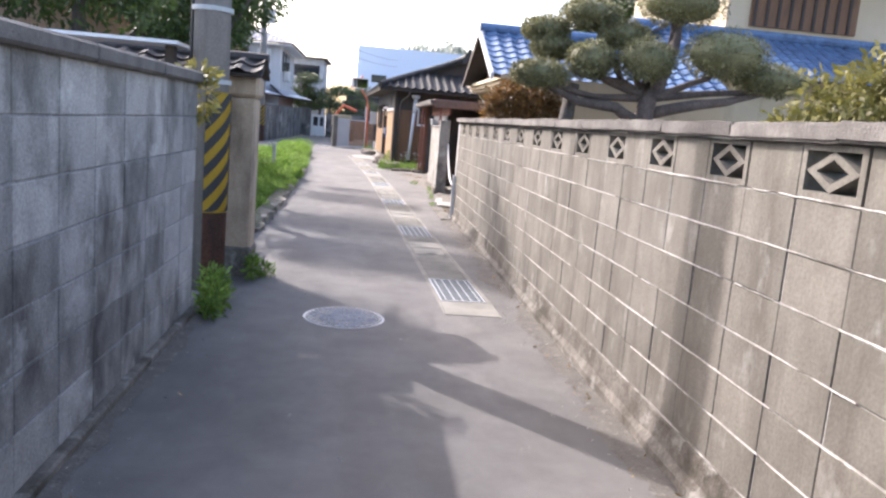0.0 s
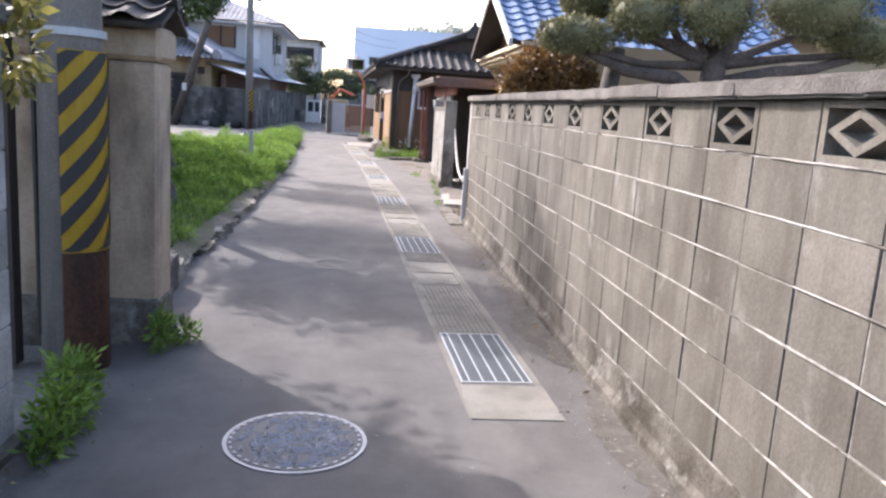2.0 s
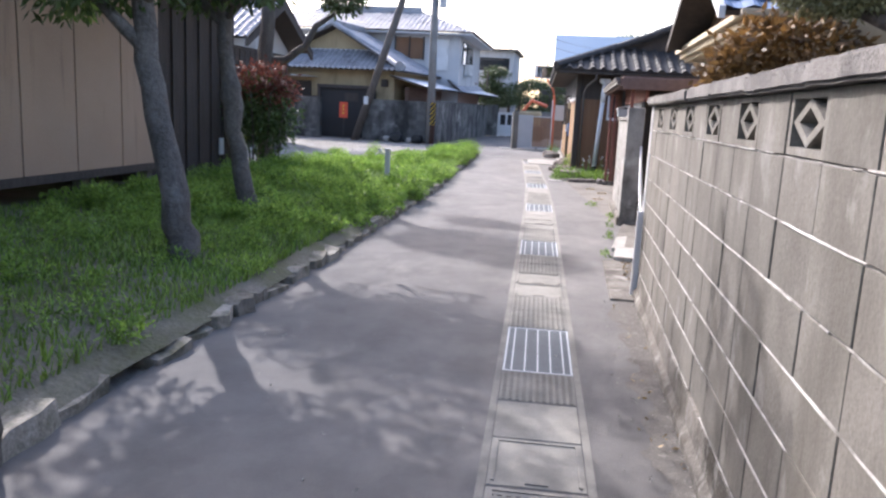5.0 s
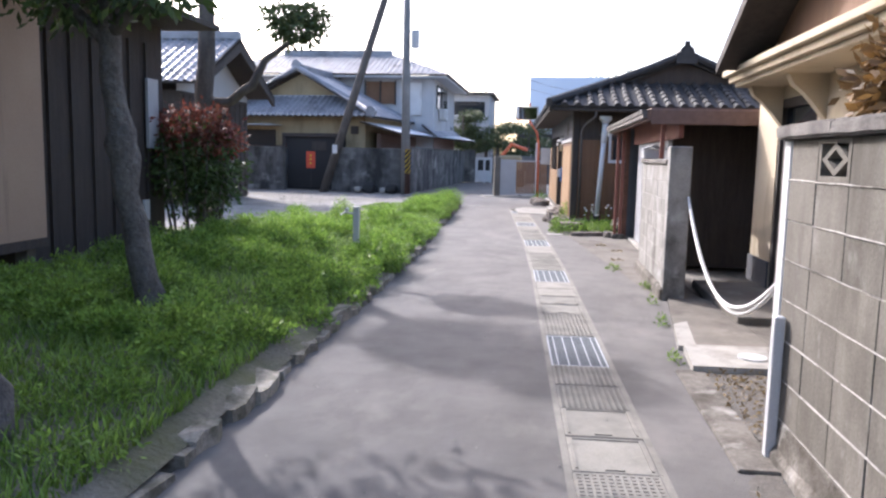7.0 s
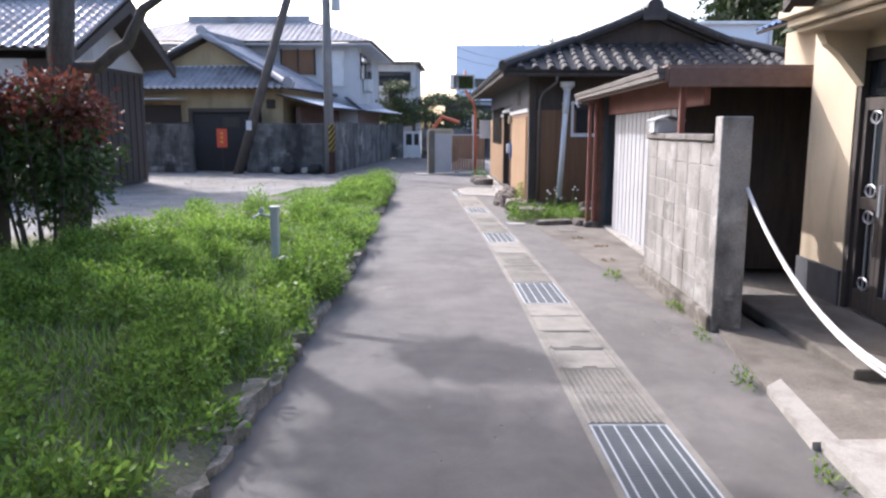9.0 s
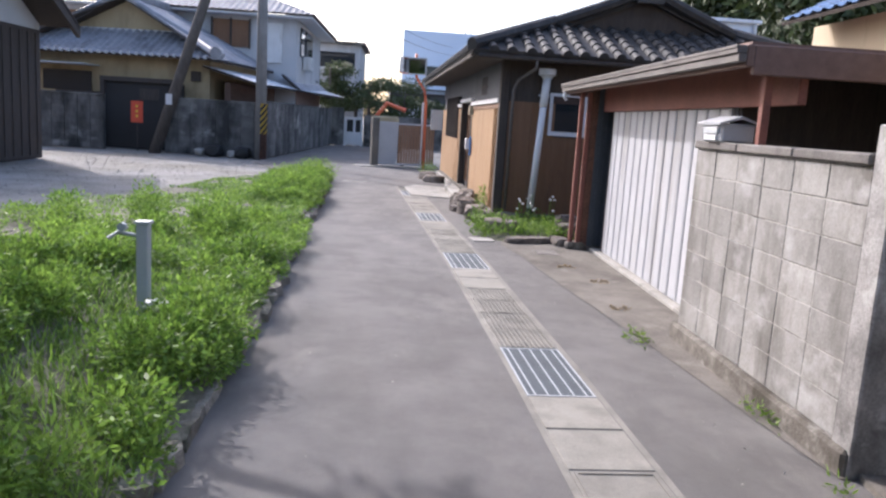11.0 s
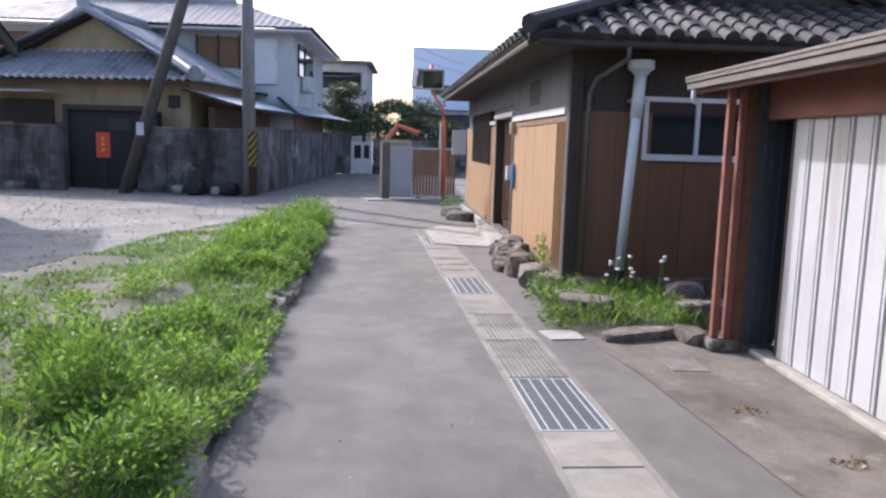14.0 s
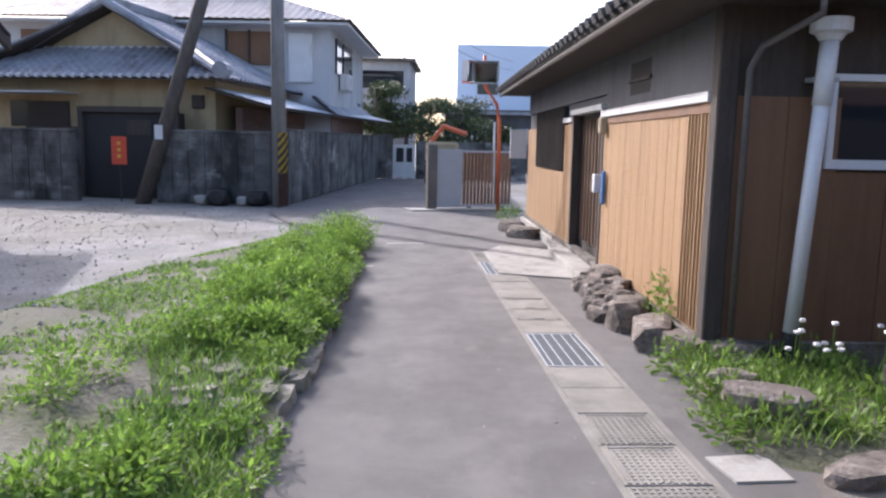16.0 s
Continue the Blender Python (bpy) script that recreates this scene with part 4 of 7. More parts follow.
for s in (-1, 1):
    vb = bmesh.new()
    q = [(16.3 + s * (HALF + 0.05), EAVE - 0.08), (16.3 + s * (HALF + 0.05), EAVE + 0.03), (16.3, RIDGE + 0.03), (16.3, RIDGE - 0.12)]
    f0, f1 = [vb.verts.new((2.5, y, z)) for y, z in q], [vb.verts.new((2.56, y, z)) for y, z in q]
    vb.faces.new(f0), vb.faces.new(f1)
    for k in range(4):
        vb.faces.new((f0[k], f0[(k + 1) % 4], f1[(k + 1) % 4], f1[k]))
    part("barge_board", vb, M_WHITE if s < 0 else M_DARK_WOOD, gate, "pale edged barge board" if s < 0 else "")

door = thing("front_door", "dark panelled double door with ornate metal grilles", "door", 3.36, 17.5, 0.1)
part("door_casing", boxes((3.33, 3.47, 17.48, 17.55, 0.11, 2.3), (3.33, 3.47, 18.69, 18.76, 0.11, 2.3), (3.33, 3.47, 17.55, 18.69, 2.2, 2.3)), M_DARK_WOOD, door)
part("transom", boxes((3.39, 3.41, 17.55, 18.69, 1.92, 2.2)), M_GLASS, door, "dark transom glass")
part("backing", boxes((3.42, 3.44, 17.55, 18.69, 0.11, 1.92)), M_GLASS, door)
for y0, y1 in ((17.55, 18.3), (18.3, 18.69)):
    leaf = part("leaf", boxes((3.36, 3.42, y0, y0 + 0.07, 0.12, 1.9), (3.36, 3.42, y1 - 0.07, y1, 0.12, 1.9), (3.36, 3.42, y0 + 0.07, y1 - 0.07, 0.12, 0.3), (3.36, 3.42, y0 + 0.07, y1 - 0.07, 0.98, 1.08), (3.36, 3.42, y0 + 0.07, y1 - 0.07, 1.8, 1.9), bevel=0.004), M_DARK_WOOD, door)
    n = 4 if y1 - y0 > 0.5 else 1
    for z0, z1 in ((0.3, 0.98), (1.08, 1.8)):
        for i in range(n):
            c = y0 + 0.07 + (y1 - y0 - 0.14) * (i + 0.5) / n
            if n == 4:
                part("bar", tube([(3.385, c, z0), (3.385, c, z1)], 0.018, 6), M_IRON_PALE if i in (0, 3) else M_DARK_WOOD, leaf)
            else:
                for dz in (0.06, z1 - z0 - 0.06):
                    ring = [(3.375, c + 0.08 * math.cos(a), z0 + dz + 0.05 * math.sin(a)) for a in np.linspace(0, 2 * math.pi, 13)]
                    part("grille", tube(ring, 0.01, 5), M_IRON_PALE, leaf)
                part("bar", tube([(3.375, c, z0), (3.375, c, z1)], 0.01, 5), M_IRON_PALE, leaf)
part("handle", tube([(3.33, 18.25, 0.95), (3.33, 18.25, 1.2)], 0.015, 8), M_STEEL, door)
part("plate", boxes((3.345, 3.36, 17.75, 17.83, 1.42, 1.56)), M_WHITE, door)


# ---- timber house on the lane ----
def ribbed_roof(parent, o, along_v, up_v, length, run, cut0, cut1, material, pitch=0.285, radius=0.085, course=0.27, kink=None):
    """A slope of old round tiles: rows of stepped half-round tiles with pans between, each row a part."""
    o, a, u = Vector(o), Vector(along_v).normalized(), Vector(up_v).normalized()
    n = a.cross(u).normalized()
    if n.z < 0:
        n = -n
    base = bmesh.new()
    c = [o, o + a * length, o + a * cut1 + u * run, o + a * cut0 + u * run]
    if kink:
        c.append(o + a * cut0 + u * run * kink)
    m = len(c)
    lo, hi = [base.verts.new(p - n * 0.09) for p in c], [base.verts.new(p) for p in c]
    base.faces.new(lo), base.faces.new(hi)
    for k in range(m):
        base.faces.new((lo[k], lo[(k + 1) % m], hi[(k + 1) % m], hi[k]))
    part("roof_bed", base, material, parent, local=True)
    for i in range(int(length / pitch) + 1):
        s = min(length - 0.03, 0.05 + i * pitch)
        top = run if cut0 <= s <= cut1 else run * (kink or 1) * s / cut0 if s < cut0 else run * (length - s) / (length - cut1)
        if top < 0.12:
            continue
        row = bmesh.new()
        rings = []
        k, jog = -0.05, rng.uniform(-0.012, 0.012)
        while k < top - 0.02:
            end = min(top, k + course + 0.02)
            for v, r in ((k, radius), (end - 0.021 if end < top else end, radius * 0.78)):
                rings.append([row.verts.new(o + a * (s + jog + r * math.cos(t)) + u * v + n * (r * math.sin(t) * 1.1 - 0.01)) for t in (math.pi * q / 6 for q in range(7))])
            k += course
            jog += rng.uniform(-0.006, 0.006)
        for lo_ring, hi_ring in zip(rings, rings[1:]):
            for q in range(6):
                row.faces.new((lo_ring[q], lo_ring[q + 1], hi_ring[q + 1], hi_ring[q]))
        row.faces.new(rings[0])
        part("tile_rib", row, material, parent, local=True)


house = thing("timber_house", "old low timber house with dark tiled roof and tan board front", "house", 1.30, 27.43, 0, 2.4)
H = 2.72
LEN, DEEP = 10.6, 5.2
part("wall_core", boxes((0.06, DEEP, 0.06, 3.7, 0.0, H), (0.06, DEEP, 3.7, 5.55, 2.06, H), (0.3, DEEP, 3.7, 5.55, 0.0, 2.06), (0.06, DEEP, 5.55, LEN, 0.0, H)), M_GREY_PLASTER, house, local=True)
part("foundation", boxes((-0.04, 0.10, -0.04, LEN, -0.05, 0.19), (0.10, DEEP, -0.04, 0.10, -0.05, 0.19), bevel=0.01), M_FOOTING, house, local=True)
part("plaster", boxes((0.02, 0.06, 0.16, 1.86, 2.07, H), (0.02, 0.06, 2.62, 3.68, 2.07, H), (0.02, 0.06, 1.86, 2.62, 2.07, 2.17), (0.02, 0.06, 1.86, 2.62, 2.5, H), (0.02, 0.06, 3.68, LEN, 2.26, H)), M_GREY_PLASTER, house, "dark grey upper plaster", local=True)
part("trim_rail", boxes((-0.05, 0.04, 0.12, 3.66, 1.98, 2.06), bevel=0.006), M_WHITE, house, "pale flashing rail", local=True)
part("door_lintel", boxes((-0.06, 0.05, 3.62, 5.6, 2.07, 2.14), bevel=0.006), M_WHITE, house, local=True)
part("trim_rail", boxes((-0.04, 0.04, 5.6, 6.3, 1.98, 2.05), bevel=0.006), M_WHITE, house, local=True)
part("corner_post", boxes((-0.03, 0.12, -0.03, 0.12, 0.17, H), bevel=0.012), M_DARK_WOOD, house, "weathered dark corner post", local=True)
for y0, y1, z0, z1 in ((0.14, 3.62, 0.2, 1.9), (5.62, 6.28, 0.16, 1.95), (6.28, 9.2, 0.16, 1.22), (9.2, 10.5, 0.16, 1.95)):
    n = max(1, int((y1 - y0) / 0.145))
    for i in range(n):
        w = (y1 - y0) / n
        part("board", boxes((-0.004 - 0.002 * (i % 2), 0.05, y0 + i * w + 0.001, y0 + (i + 1) * w - 0.001, z0, z1), bevel=0.0015), M_TAN_WOOD, house, local=True)
for i in range(7):
    y = 0.15 + i * 0.075
    part("batten", boxes((-0.018, -0.007, y, y + 0.014, 0.22, 1.9)), M_TAN_WOOD, house, local=True)
part("top_rail", boxes((-0.02, 0.05, 0.12, 3.64, 1.9, 1.98)), M_BROWN_WOOD, house, local=True)
part("small_window", boxes((0.02, 0.05, 1.86, 2.62, 2.17, 2.5)), M_BLACK, house, "unlit vent window", local=True)
part("window_bar", boxes((0.0, 0.03, 1.84, 2.64, 2.3, 2.33)), M_DARK_WOOD, house, local=True)
part("lattice_window", boxes((0.0, 0.05, 6.3, 9.15, 1.24, 2.24)), M_GLASS, house, "dark latticed window", local=True)
for i in range(14):
    part("lattice_bar", boxes((-0.04, 0.0, 6.35 + i * 0.21, 6.38 + i * 0.21, 1.24, 2.24)), M_DARK_WOOD, house, local=True)
for y in (3.62, 5.52):
    part("door_post", boxes((-0.02, 0.1, y, y + 0.1, 0.12, 2.07)), M_DARK_WOOD, house, local=True)
part("door_leaf", boxes((0.14, 0.2, 3.72, 5.52, 0.14, 2.05)), M_DARK_WOOD, house, "dark sliding door", local=True)
for i in range(9):
    part("door_slat", boxes((0.115, 0.14, 3.8 + i * 0.2, 3.83 + i * 0.2, 0.3, 2.0)), M_BROWN_WOOD, house, local=True)
part("threshold", boxes((-0.3, 0.12, 3.3, 5.7, -0.02, 0.13), bevel=0.015), M_PALE, house, "pale concrete threshold", local=True)
part("front_sill", boxes((-0.12, -0.04, 5.7, 10.5, -0.02, 0.14), bevel=0.01), M_PALE, house, local=True)
part("door_light", boxes((-0.1, 0.0, 3.46, 3.56, 1.78, 1.98), bevel=0.02), M_CREAM, house, "small porch lamp", local=True)
part("letter_box", boxes((-0.12, -0.02, 3.54, 3.66, 1.08, 1.3), bevel=0.01), M_WHITE, house, local=True)
part("umbrella", boxes((-0.06, -0.02, 3.36, 3.44, 0.95, 1.35), bevel=0.015), M_BLUE, house, "blue cloth hung beside the door", local=True)
# side wall
n = 13
for i in range(n):
    x0 = 0.12 + i * (DEEP - 0.12) / n
    w = (DEEP - 0.12) / n
    for z0, z1 in ((0.18, 1.5), (1.5, 2.02)) if x0 < 0.75 or x0 > 1.95 else ((0.18, 1.48),):
        part("side_board", boxes((x0 + 0.002, x0 + w - 0.002, 0.0 - 0.004 * (i % 2), 0.06, z0, z1)), M_BROWN_WOOD, house, local=True)
part("upper_board", boxes((0.12, 0.8, 0.0, 0.06, 2.02, H), (0.8, 2.02, 0.0, 0.06, 2.19, H), (2.02, DEEP, 0.0, 0.06, 2.02, H)), M_DARK_WOOD, house, "dark weathered boarding under the eave", local=True)
win = part("window_casing", boxes((0.8, 2.02, -0.03, 0.05, 1.5, 1.57), (0.8, 2.02, -0.03, 0.05, 2.14, 2.19), (0.8, 0.85, -0.03, 0.05, 1.57, 2.14), (1.97, 2.02, -0.03, 0.05, 1.57, 2.14), (1.385, 1.43, -0.03, 0.05, 1.57, 2.14)), M_PIPE, house, "grey aluminium window casing", local=True)
part("pane", boxes((0.85, 1.385, 0.0, 0.01, 1.57, 2.14)), M_GLASS, win, local=True)
part("pane", boxes((1.43, 1.97, 0.012, 0.022, 1.57, 2.14)), M_GLASS, win, local=True)
# roof
RZ, RX, OUT = 4.02, 2.62, 0.6
E0, BACK = 2.76, 1.6
up = (RX + OUT, RZ - E0)
KINK = BACK / up[0]
ribbed_roof(house, (-OUT, -OUT, E0), (0, 1, 0), (up[0], 0, up[1]), LEN + 1.1, math.hypot(*up), BACK, LEN + 1.1, M_ROOF, kink=KINK)
ribbed_roof(house, (2 * RX + OUT, -OUT, E0), (0, 1, 0), (-up[0], 0, up[1]), LEN + 1.1, math.hypot(*up), BACK, LEN + 1.1, M_ROOF, kink=KINK)
SK = up[1] * KINK
ribbed_roof(house, (-OUT, -OUT, E0), (1, 0, 0), (0, BACK, SK), 2 * (RX + OUT), math.hypot(BACK, SK), BACK, 2 * (RX + OUT) - BACK, M_ROOF)
GY = BACK - OUT + 0.12
gb = bmesh.new()
tri = [[gb.verts.new((x, y, z)) for x, z in ((BACK - OUT - 0.2, E0 + SK - 0.15), (2 * RX + OUT - BACK + 0.2, E0 + SK - 0.15), (RX, RZ - 0.06))] for y in (GY, GY + 0.08)]
gb.faces.new(tri[0]), gb.faces.new(tri[1])
for k in range(3):
    gb.faces.new((tri[0][k], tri[0][(k + 1) % 3], tri[1][(k + 1) % 3], tri[1][k]))
part("gable_board", gb, M_DARK_WOOD, house, "dark boarded gable", local=True)
part("ridge", boxes((RX - 0.12, RX + 0.12, GY - 0.2, LEN + 0.4, RZ - 0.02, RZ + 0.14), bevel=0.04), M_ROOF, house, "stacked ridge tiles", local=True)
part("ridge_cap", tube([(RX, GY - 0.22, RZ + 0.17), (RX, LEN + 0.4, RZ + 0.17)], 0.08, 8), M_ROOF, house, local=True)
orn = tube([(RX, GY - 0.3, RZ + 0.1), (RX, GY - 0.18, RZ + 0.1)], 0.17, 12)
box(orn, RX - 0.24, RX + 0.24, GY - 0.29, GY - 0.19, RZ - 0.16, RZ + 0.08)
box(orn, RX - 0.06, RX + 0.06, GY - 0.28, GY - 0.2, RZ + 0.2, RZ + 0.36)
part("ridge_ornament", orn, M_ROOF, house, "demon-tile ridge end", local=True)
for s in (-1, 1):
    x0 = RX + s * (RX + OUT - BACK)
    part("verge", tube([(x0, GY - 0.15, E0 + SK + 0.06), (0.5 * (x0 + RX), GY - 0.17, 0.5 * (E0 + SK + RZ) + 0.05), (RX, GY - 0.17, RZ + 0.08)], 0.1, 8), M_ROOF, house, local=True)
    part("hip", tube([(RX + s * (RX + OUT + 0.02), -OUT - 0.02, E0 + 0.06), (x0, BACK - OUT, E0 + SK + 0.08)], 0.1, 8), M_ROOF, house, local=True)
part("soffit", boxes((-OUT + 0.05, 0.05, -OUT + 0.05, LEN + 0.4, H - 0.06, H - 0.03), (0.05, 2 * RX + 0.4, -OUT + 0.05, 0.05, H - 0.06, H - 0.03)), M_DARK_WOOD, house, local=True)
part("gutter", tube([(-OUT + 0.03, -OUT + 0.1, E0 - 0.1), (-OUT + 0.03, LEN + 0.4, E0 - 0.09)], 0.036, 8), M_DARK_WOOD, house, local=True)
part("gutter", tube([(-OUT + 0.1, -OUT + 0.03, E0 - 0.1), (5.2, -OUT + 0.03, E0 - 0.09)], 0.036, 8), M_DARK_WOOD, house, local=True)
part("downpipe", tube([(0.42, -OUT + 0.03, E0 - 0.1), (0.42, -OUT + 0.03, E0 - 0.24), (0.24, -0.1, E0 - 0.4), (0.17, -0.08, 2.2), (0.17, -0.07, 0.25)], 0.026, 8), M_GUTTER, house, "dark downpipe", local=True, smooth=True)
vent = thing("vent_pipe", "tall white plastic vent pipe with a capped hopper", "pipe", 1.99, 27.3, 0.1)
part("pipe", tube([(1.88, 27.28, 0.28), (1.99, 27.28, 2.42)], 0.055, 14), M_PIPE, vent, smooth=True)
part("socket", tube([(1.966, 27.28, 1.95), (1.99, 27.28, 2.42)], 0.065, 14), M_PIPE, vent, smooth=True)
part("hopper", tube([(1.99, 27.28, 2.40), (1.99, 27.28, 2.44), (1.99, 27.28, 2.46), (1.99, 27.28, 2.55)], [0.075, 0.1, 0.14, 0.14], 16), M_PIPE, vent)
part("elbow", tube([(1.87, 27.28, 0.06), (1.88, 27.28, 0.3)], 0.062, 12), M_BLACK, vent, "black rubber foot")
part("clip", boxes((1.9, 2.08, 27.28, 27.43, 2.12, 2.15)), M_STEEL, vent)

meter = thing("meter_box", "white meter box on the house's far corner", "meter box", 0.75, 38.3, 1.3)
part("body", boxes((0.5, 0.85, 38.2, 38.3, 1.35, 1.95), bevel=0.01), M_WHITE, meter)

# ---- junction: mirror, sliding gate ----
mir = thing("traffic_mirror", "orange traffic mirror post with hooded rectangular mirrors", "traffic mirror", 0.4, 40.6, 0)
part("post", tube([(0.4, 40.6, 0), (0.38, 40.6, 2.2), (0.3, 40.6, 2.6), (0.02, 40.6, 3.0), (-0.02, 40.6, 3.75)], 0.045, 10), M_ORANGE, mir, smooth=True)
for x, turn, w in ((0.02, -6, 0.30), (-0.32, 38, 0.24)):
    hood = bmesh.new()
    m = pose(x, 40.5, 3.33, 5, 0, turn)
    box(hood, -w, w, -0.02, 0.05, -0.26, 0.26, m=m)
    part("back_plate", hood, M_ORANGE if turn > 0 else M_GREYBOX, mir)
    part("mirror_face", boxes((-w + 0.04, w - 0.04, -0.03, -0.022, -0.22, 0.22), m=m), mirror, mir)
    part("hood", boxes((-w - 0.02, w + 0.02, -0.17, 0.05, 0.262, 0.28), (-w - 0.02, -w - 0.005, -0.15, 0.05, -0.2, 0.262), (w + 0.005, w + 0.02, -0.15, 0.05, -0.2, 0.262), m=m), M_GREYBOX, mir, "weathered grey hood")
sg = thing("sliding_gate", "low metal sliding gate, grey panel and brown slats, closed", "gate", -1.2, 40.75, 0)
way = Vector((2.05, 0.75, 0)).normalized()
gm = Matrix.Translation((-1.2, 40.75, 0)) @ Matrix.Rotation(math.atan2(way.y, way.x), 4, "Z")
part("gate_post", boxes((-0.18, 0.06, -0.1, 0.1, 0, 1.6), bevel=0.015, m=gm), M_CONCRETE, sg, "pale gate post")
part("panel", boxes((0.08, 0.75, -0.02, 0.02, 0.1, 1.5), m=gm), M_GREYBOX, sg)
for i in range(14):
    part("slat", boxes((0.78 + i * 0.095, 0.84 + i * 0.095, -0.02, 0.02, 0.12, 1.42), m=gm), M_BROWN_WOOD, sg)
part("rail", boxes((0.08, 2.15, -0.03, 0.03, 0.06, 0.12), m=gm), M_GREYBOX, sg)
part("rail", boxes((0.08, 2.15, -0.03, 0.03, 1.42, 1.47), m=gm), M_GREYBOX, sg)
part("wheel", boxes((0.9, 1.0, -0.03, 0.03, 0.0, 0.07), (1.8, 1.9, -0.03, 0.03, 0.0, 0.07), m=gm), M_BLACK, sg)
part("sill", boxes((-0.7, 2.2, -0.5, 0.2, -0.02, 0.03), m=gm), M_PALE, thing("gate_sill", "pale concrete strip before the sliding gate", "pavement", -1.2, 40.7, 0, kind="structure"))
post = thing("street_sign_post", "thin white pole behind the gate", "pole", 0.0, 41.2, 0)
part("shaft", tube([(0.3, 41.3, 0), (0.3, 41.3, 2.2)], 0.03, 8), M_WHITE, post)

# ---- far side of the junction ----
wall_far = thing("wall_far", "dark mossy block boundary wall round the corner house", "wall", -5, 41.2, 0, kind="structure")
part("core", boxes((-15.5, -10.3, 41.215, 41.35, 0, 1.75), (-8.3, -4.9, 41.215, 41.35, 0, 1.78)), M_BLOCK_DARK, wall_far)
FARB = shared("block", boxes((0.006, 0.394, -0.015, 0.02, 0.005, 0.19), bevel=0.003), M_BLOCK_DARK)
part("coping", boxes((-15.5, -10.3, 41.17, 41.38, 1.75, 1.82), (-8.3, -4.87, 41.17, 41.38, 1.78, 1.85), bevel=0.01), M_BLOCK_DARK, wall_far)
am = Matrix.Translation((-4.9, 41.35, 0)) @ pose(0, 0, 0, 0, 0, -2.3)
part("blockwork", boxes((-0.15, 0, 0, 15.6, 0, 1.85), m=am), M_BLOCK_DARK, wall_far)
part("coping", boxes((-0.18, 0.03, 0, 15.6, 1.85, 1.92), m=am), M_BLOCK_DARK, wall_far)
utility_pole(-5.05, 40.85, 0.19, 9.0, "concrete utility pole with striped guard at the corner", 0.83, 1.82, lean=(-0.05, 0))
stay = thing("leaning_pole", "dark leaning stay pole with a pale tag", "utility pole", -8.6, 41.0, 0)
part("shaft", tube([(-8.6, 41.0, -0.1), (-5.9, 41.0, 8.3)], [0.19, 0.14], 14), M_BARK, stay, smooth=True)
part("tag", boxes((-8.15, -7.95, 40.79, 40.81, 1.6, 1.95)), M_WHITE, stay)
box_ob = thing("transformer", "grey transformer can high on the corner pole", "transformer", -4.75, 40.85, 6.2)
part("can", tube([(-4.72, 40.8, 5.9), (-4.72, 40.8, 6.6)], 0.17, 14), M_GREYBOX, box_ob)
sign = thing("red_sign", "red upright banner sign at the dark entrance", "sign", -9.15, 41.05, 0.9)
part("panel", boxes((-9.35, -8.97, 41.03, 41.06, 0.95, 1.65)), M_RED, sign)
for z in (1.12, 1.28, 1.44):
    part("glyph_bar", boxes((-9.2, -9.12, 41.022, 41.028, z, z + 0.08)), M_YELLOW, sign)
part("stake", tube([(-9.16, 41.08, 0), (-9.16, 41.08, 1.7)], 0.015, 6), M_DARK_WOOD, sign)
junk = thing("plant_pots", "dark potted plants and pale bags along the wall's foot", "plant pots", -6.4, 40.9, 0)
for x, w, mat in ((-7.05, 0.16, M_PALE), (-6.6, 0.28, M_STRIPE), (-6.0, 0.15, M_PALE), (-5.65, 0.25, M_STRIPE)):
    part("pot", rock(bmesh.new(), x, 40.9, w * 0.7, w, w, w * 0.8, x), mat, junk)

corner = thing("corner_house", "old ochre house with silver grey hip-and-gable tile roof", "house", -6.75, 41.9, 0)
part("wall", boxes((-16.0, -7.3, 42.6, 42.8, 0, 3.2), (-7.5, -7.3, 42.8, 56, 0, 3.2)), M_OCHRE, corner, "ochre plaster wall")
# No hollow here: a solid black box stands for the entrance's deep shade.
part("dark_bay", boxes((-10.9, -8.2, 42.1, 42.6, 0, 2.3)), M_BLACK, corner, "black box painted as the entrance's shade")
part("bay_window", boxes((-13.4, -11.6, 42.55, 42.6, 1.9, 2.6)), M_GLASS, corner)
part("door_curtain", boxes((-9.6, -8.9, 42.08, 42.1, 1.7, 2.1)), M_DARK_WOOD, corner)
part("wall_box", boxes((-7.95, -7.6, 42.52, 42.6, 2.45, 2.8), bevel=0.02), M_DARK_WOOD, corner)
part("awning", boxes((-15.0, -11.3, 41.5, 42.6, 2.78, 2.82)), M_GREYBOX, corner, "grey sheet awning")
tile_roof(corner, (-15.0, 41.9, 3.22), (1, 0, 0), (0, 1.7, 0.95), 8.2, math.hypot(1.7, 0.95), 2.0, 6.4, M_ROOF_GREY, amp=0.07)
tile_roof(corner, (-6.75, 41.9, 3.2), (0, 1, 0), (-4.1, 0, 2.12), 14.0, math.hypot(4.1, 2.12), 1.4, 13.0, M_ROOF_GREY, amp=0.06)
tile_roof(corner, (-14.95, 41.9, 3.2), (0, 1, 0), (4.1, 0, 2.12), 14.0, math.hypot(4.1, 2.12), 1.4, 13.0, M_ROOF_GREY, amp=0.06)
gb = bmesh.new()
tri = [[gb.verts.new((x, y, z)) for x, z in ((-13.1, 4.12), (-8.6, 4.12), (-10.85, 5.2))] for y in (43.7, 43.8)]
gb.faces.new(tri[0]), gb.faces.new(tri[1])
for k in range(3):
    gb.faces.new((tri[0][k], tri[0][(k + 1) % 3], tri[1][(k + 1) % 3], tri[1][k]))
part("gable", gb, M_OCHRE, corner, "ochre gable panel")
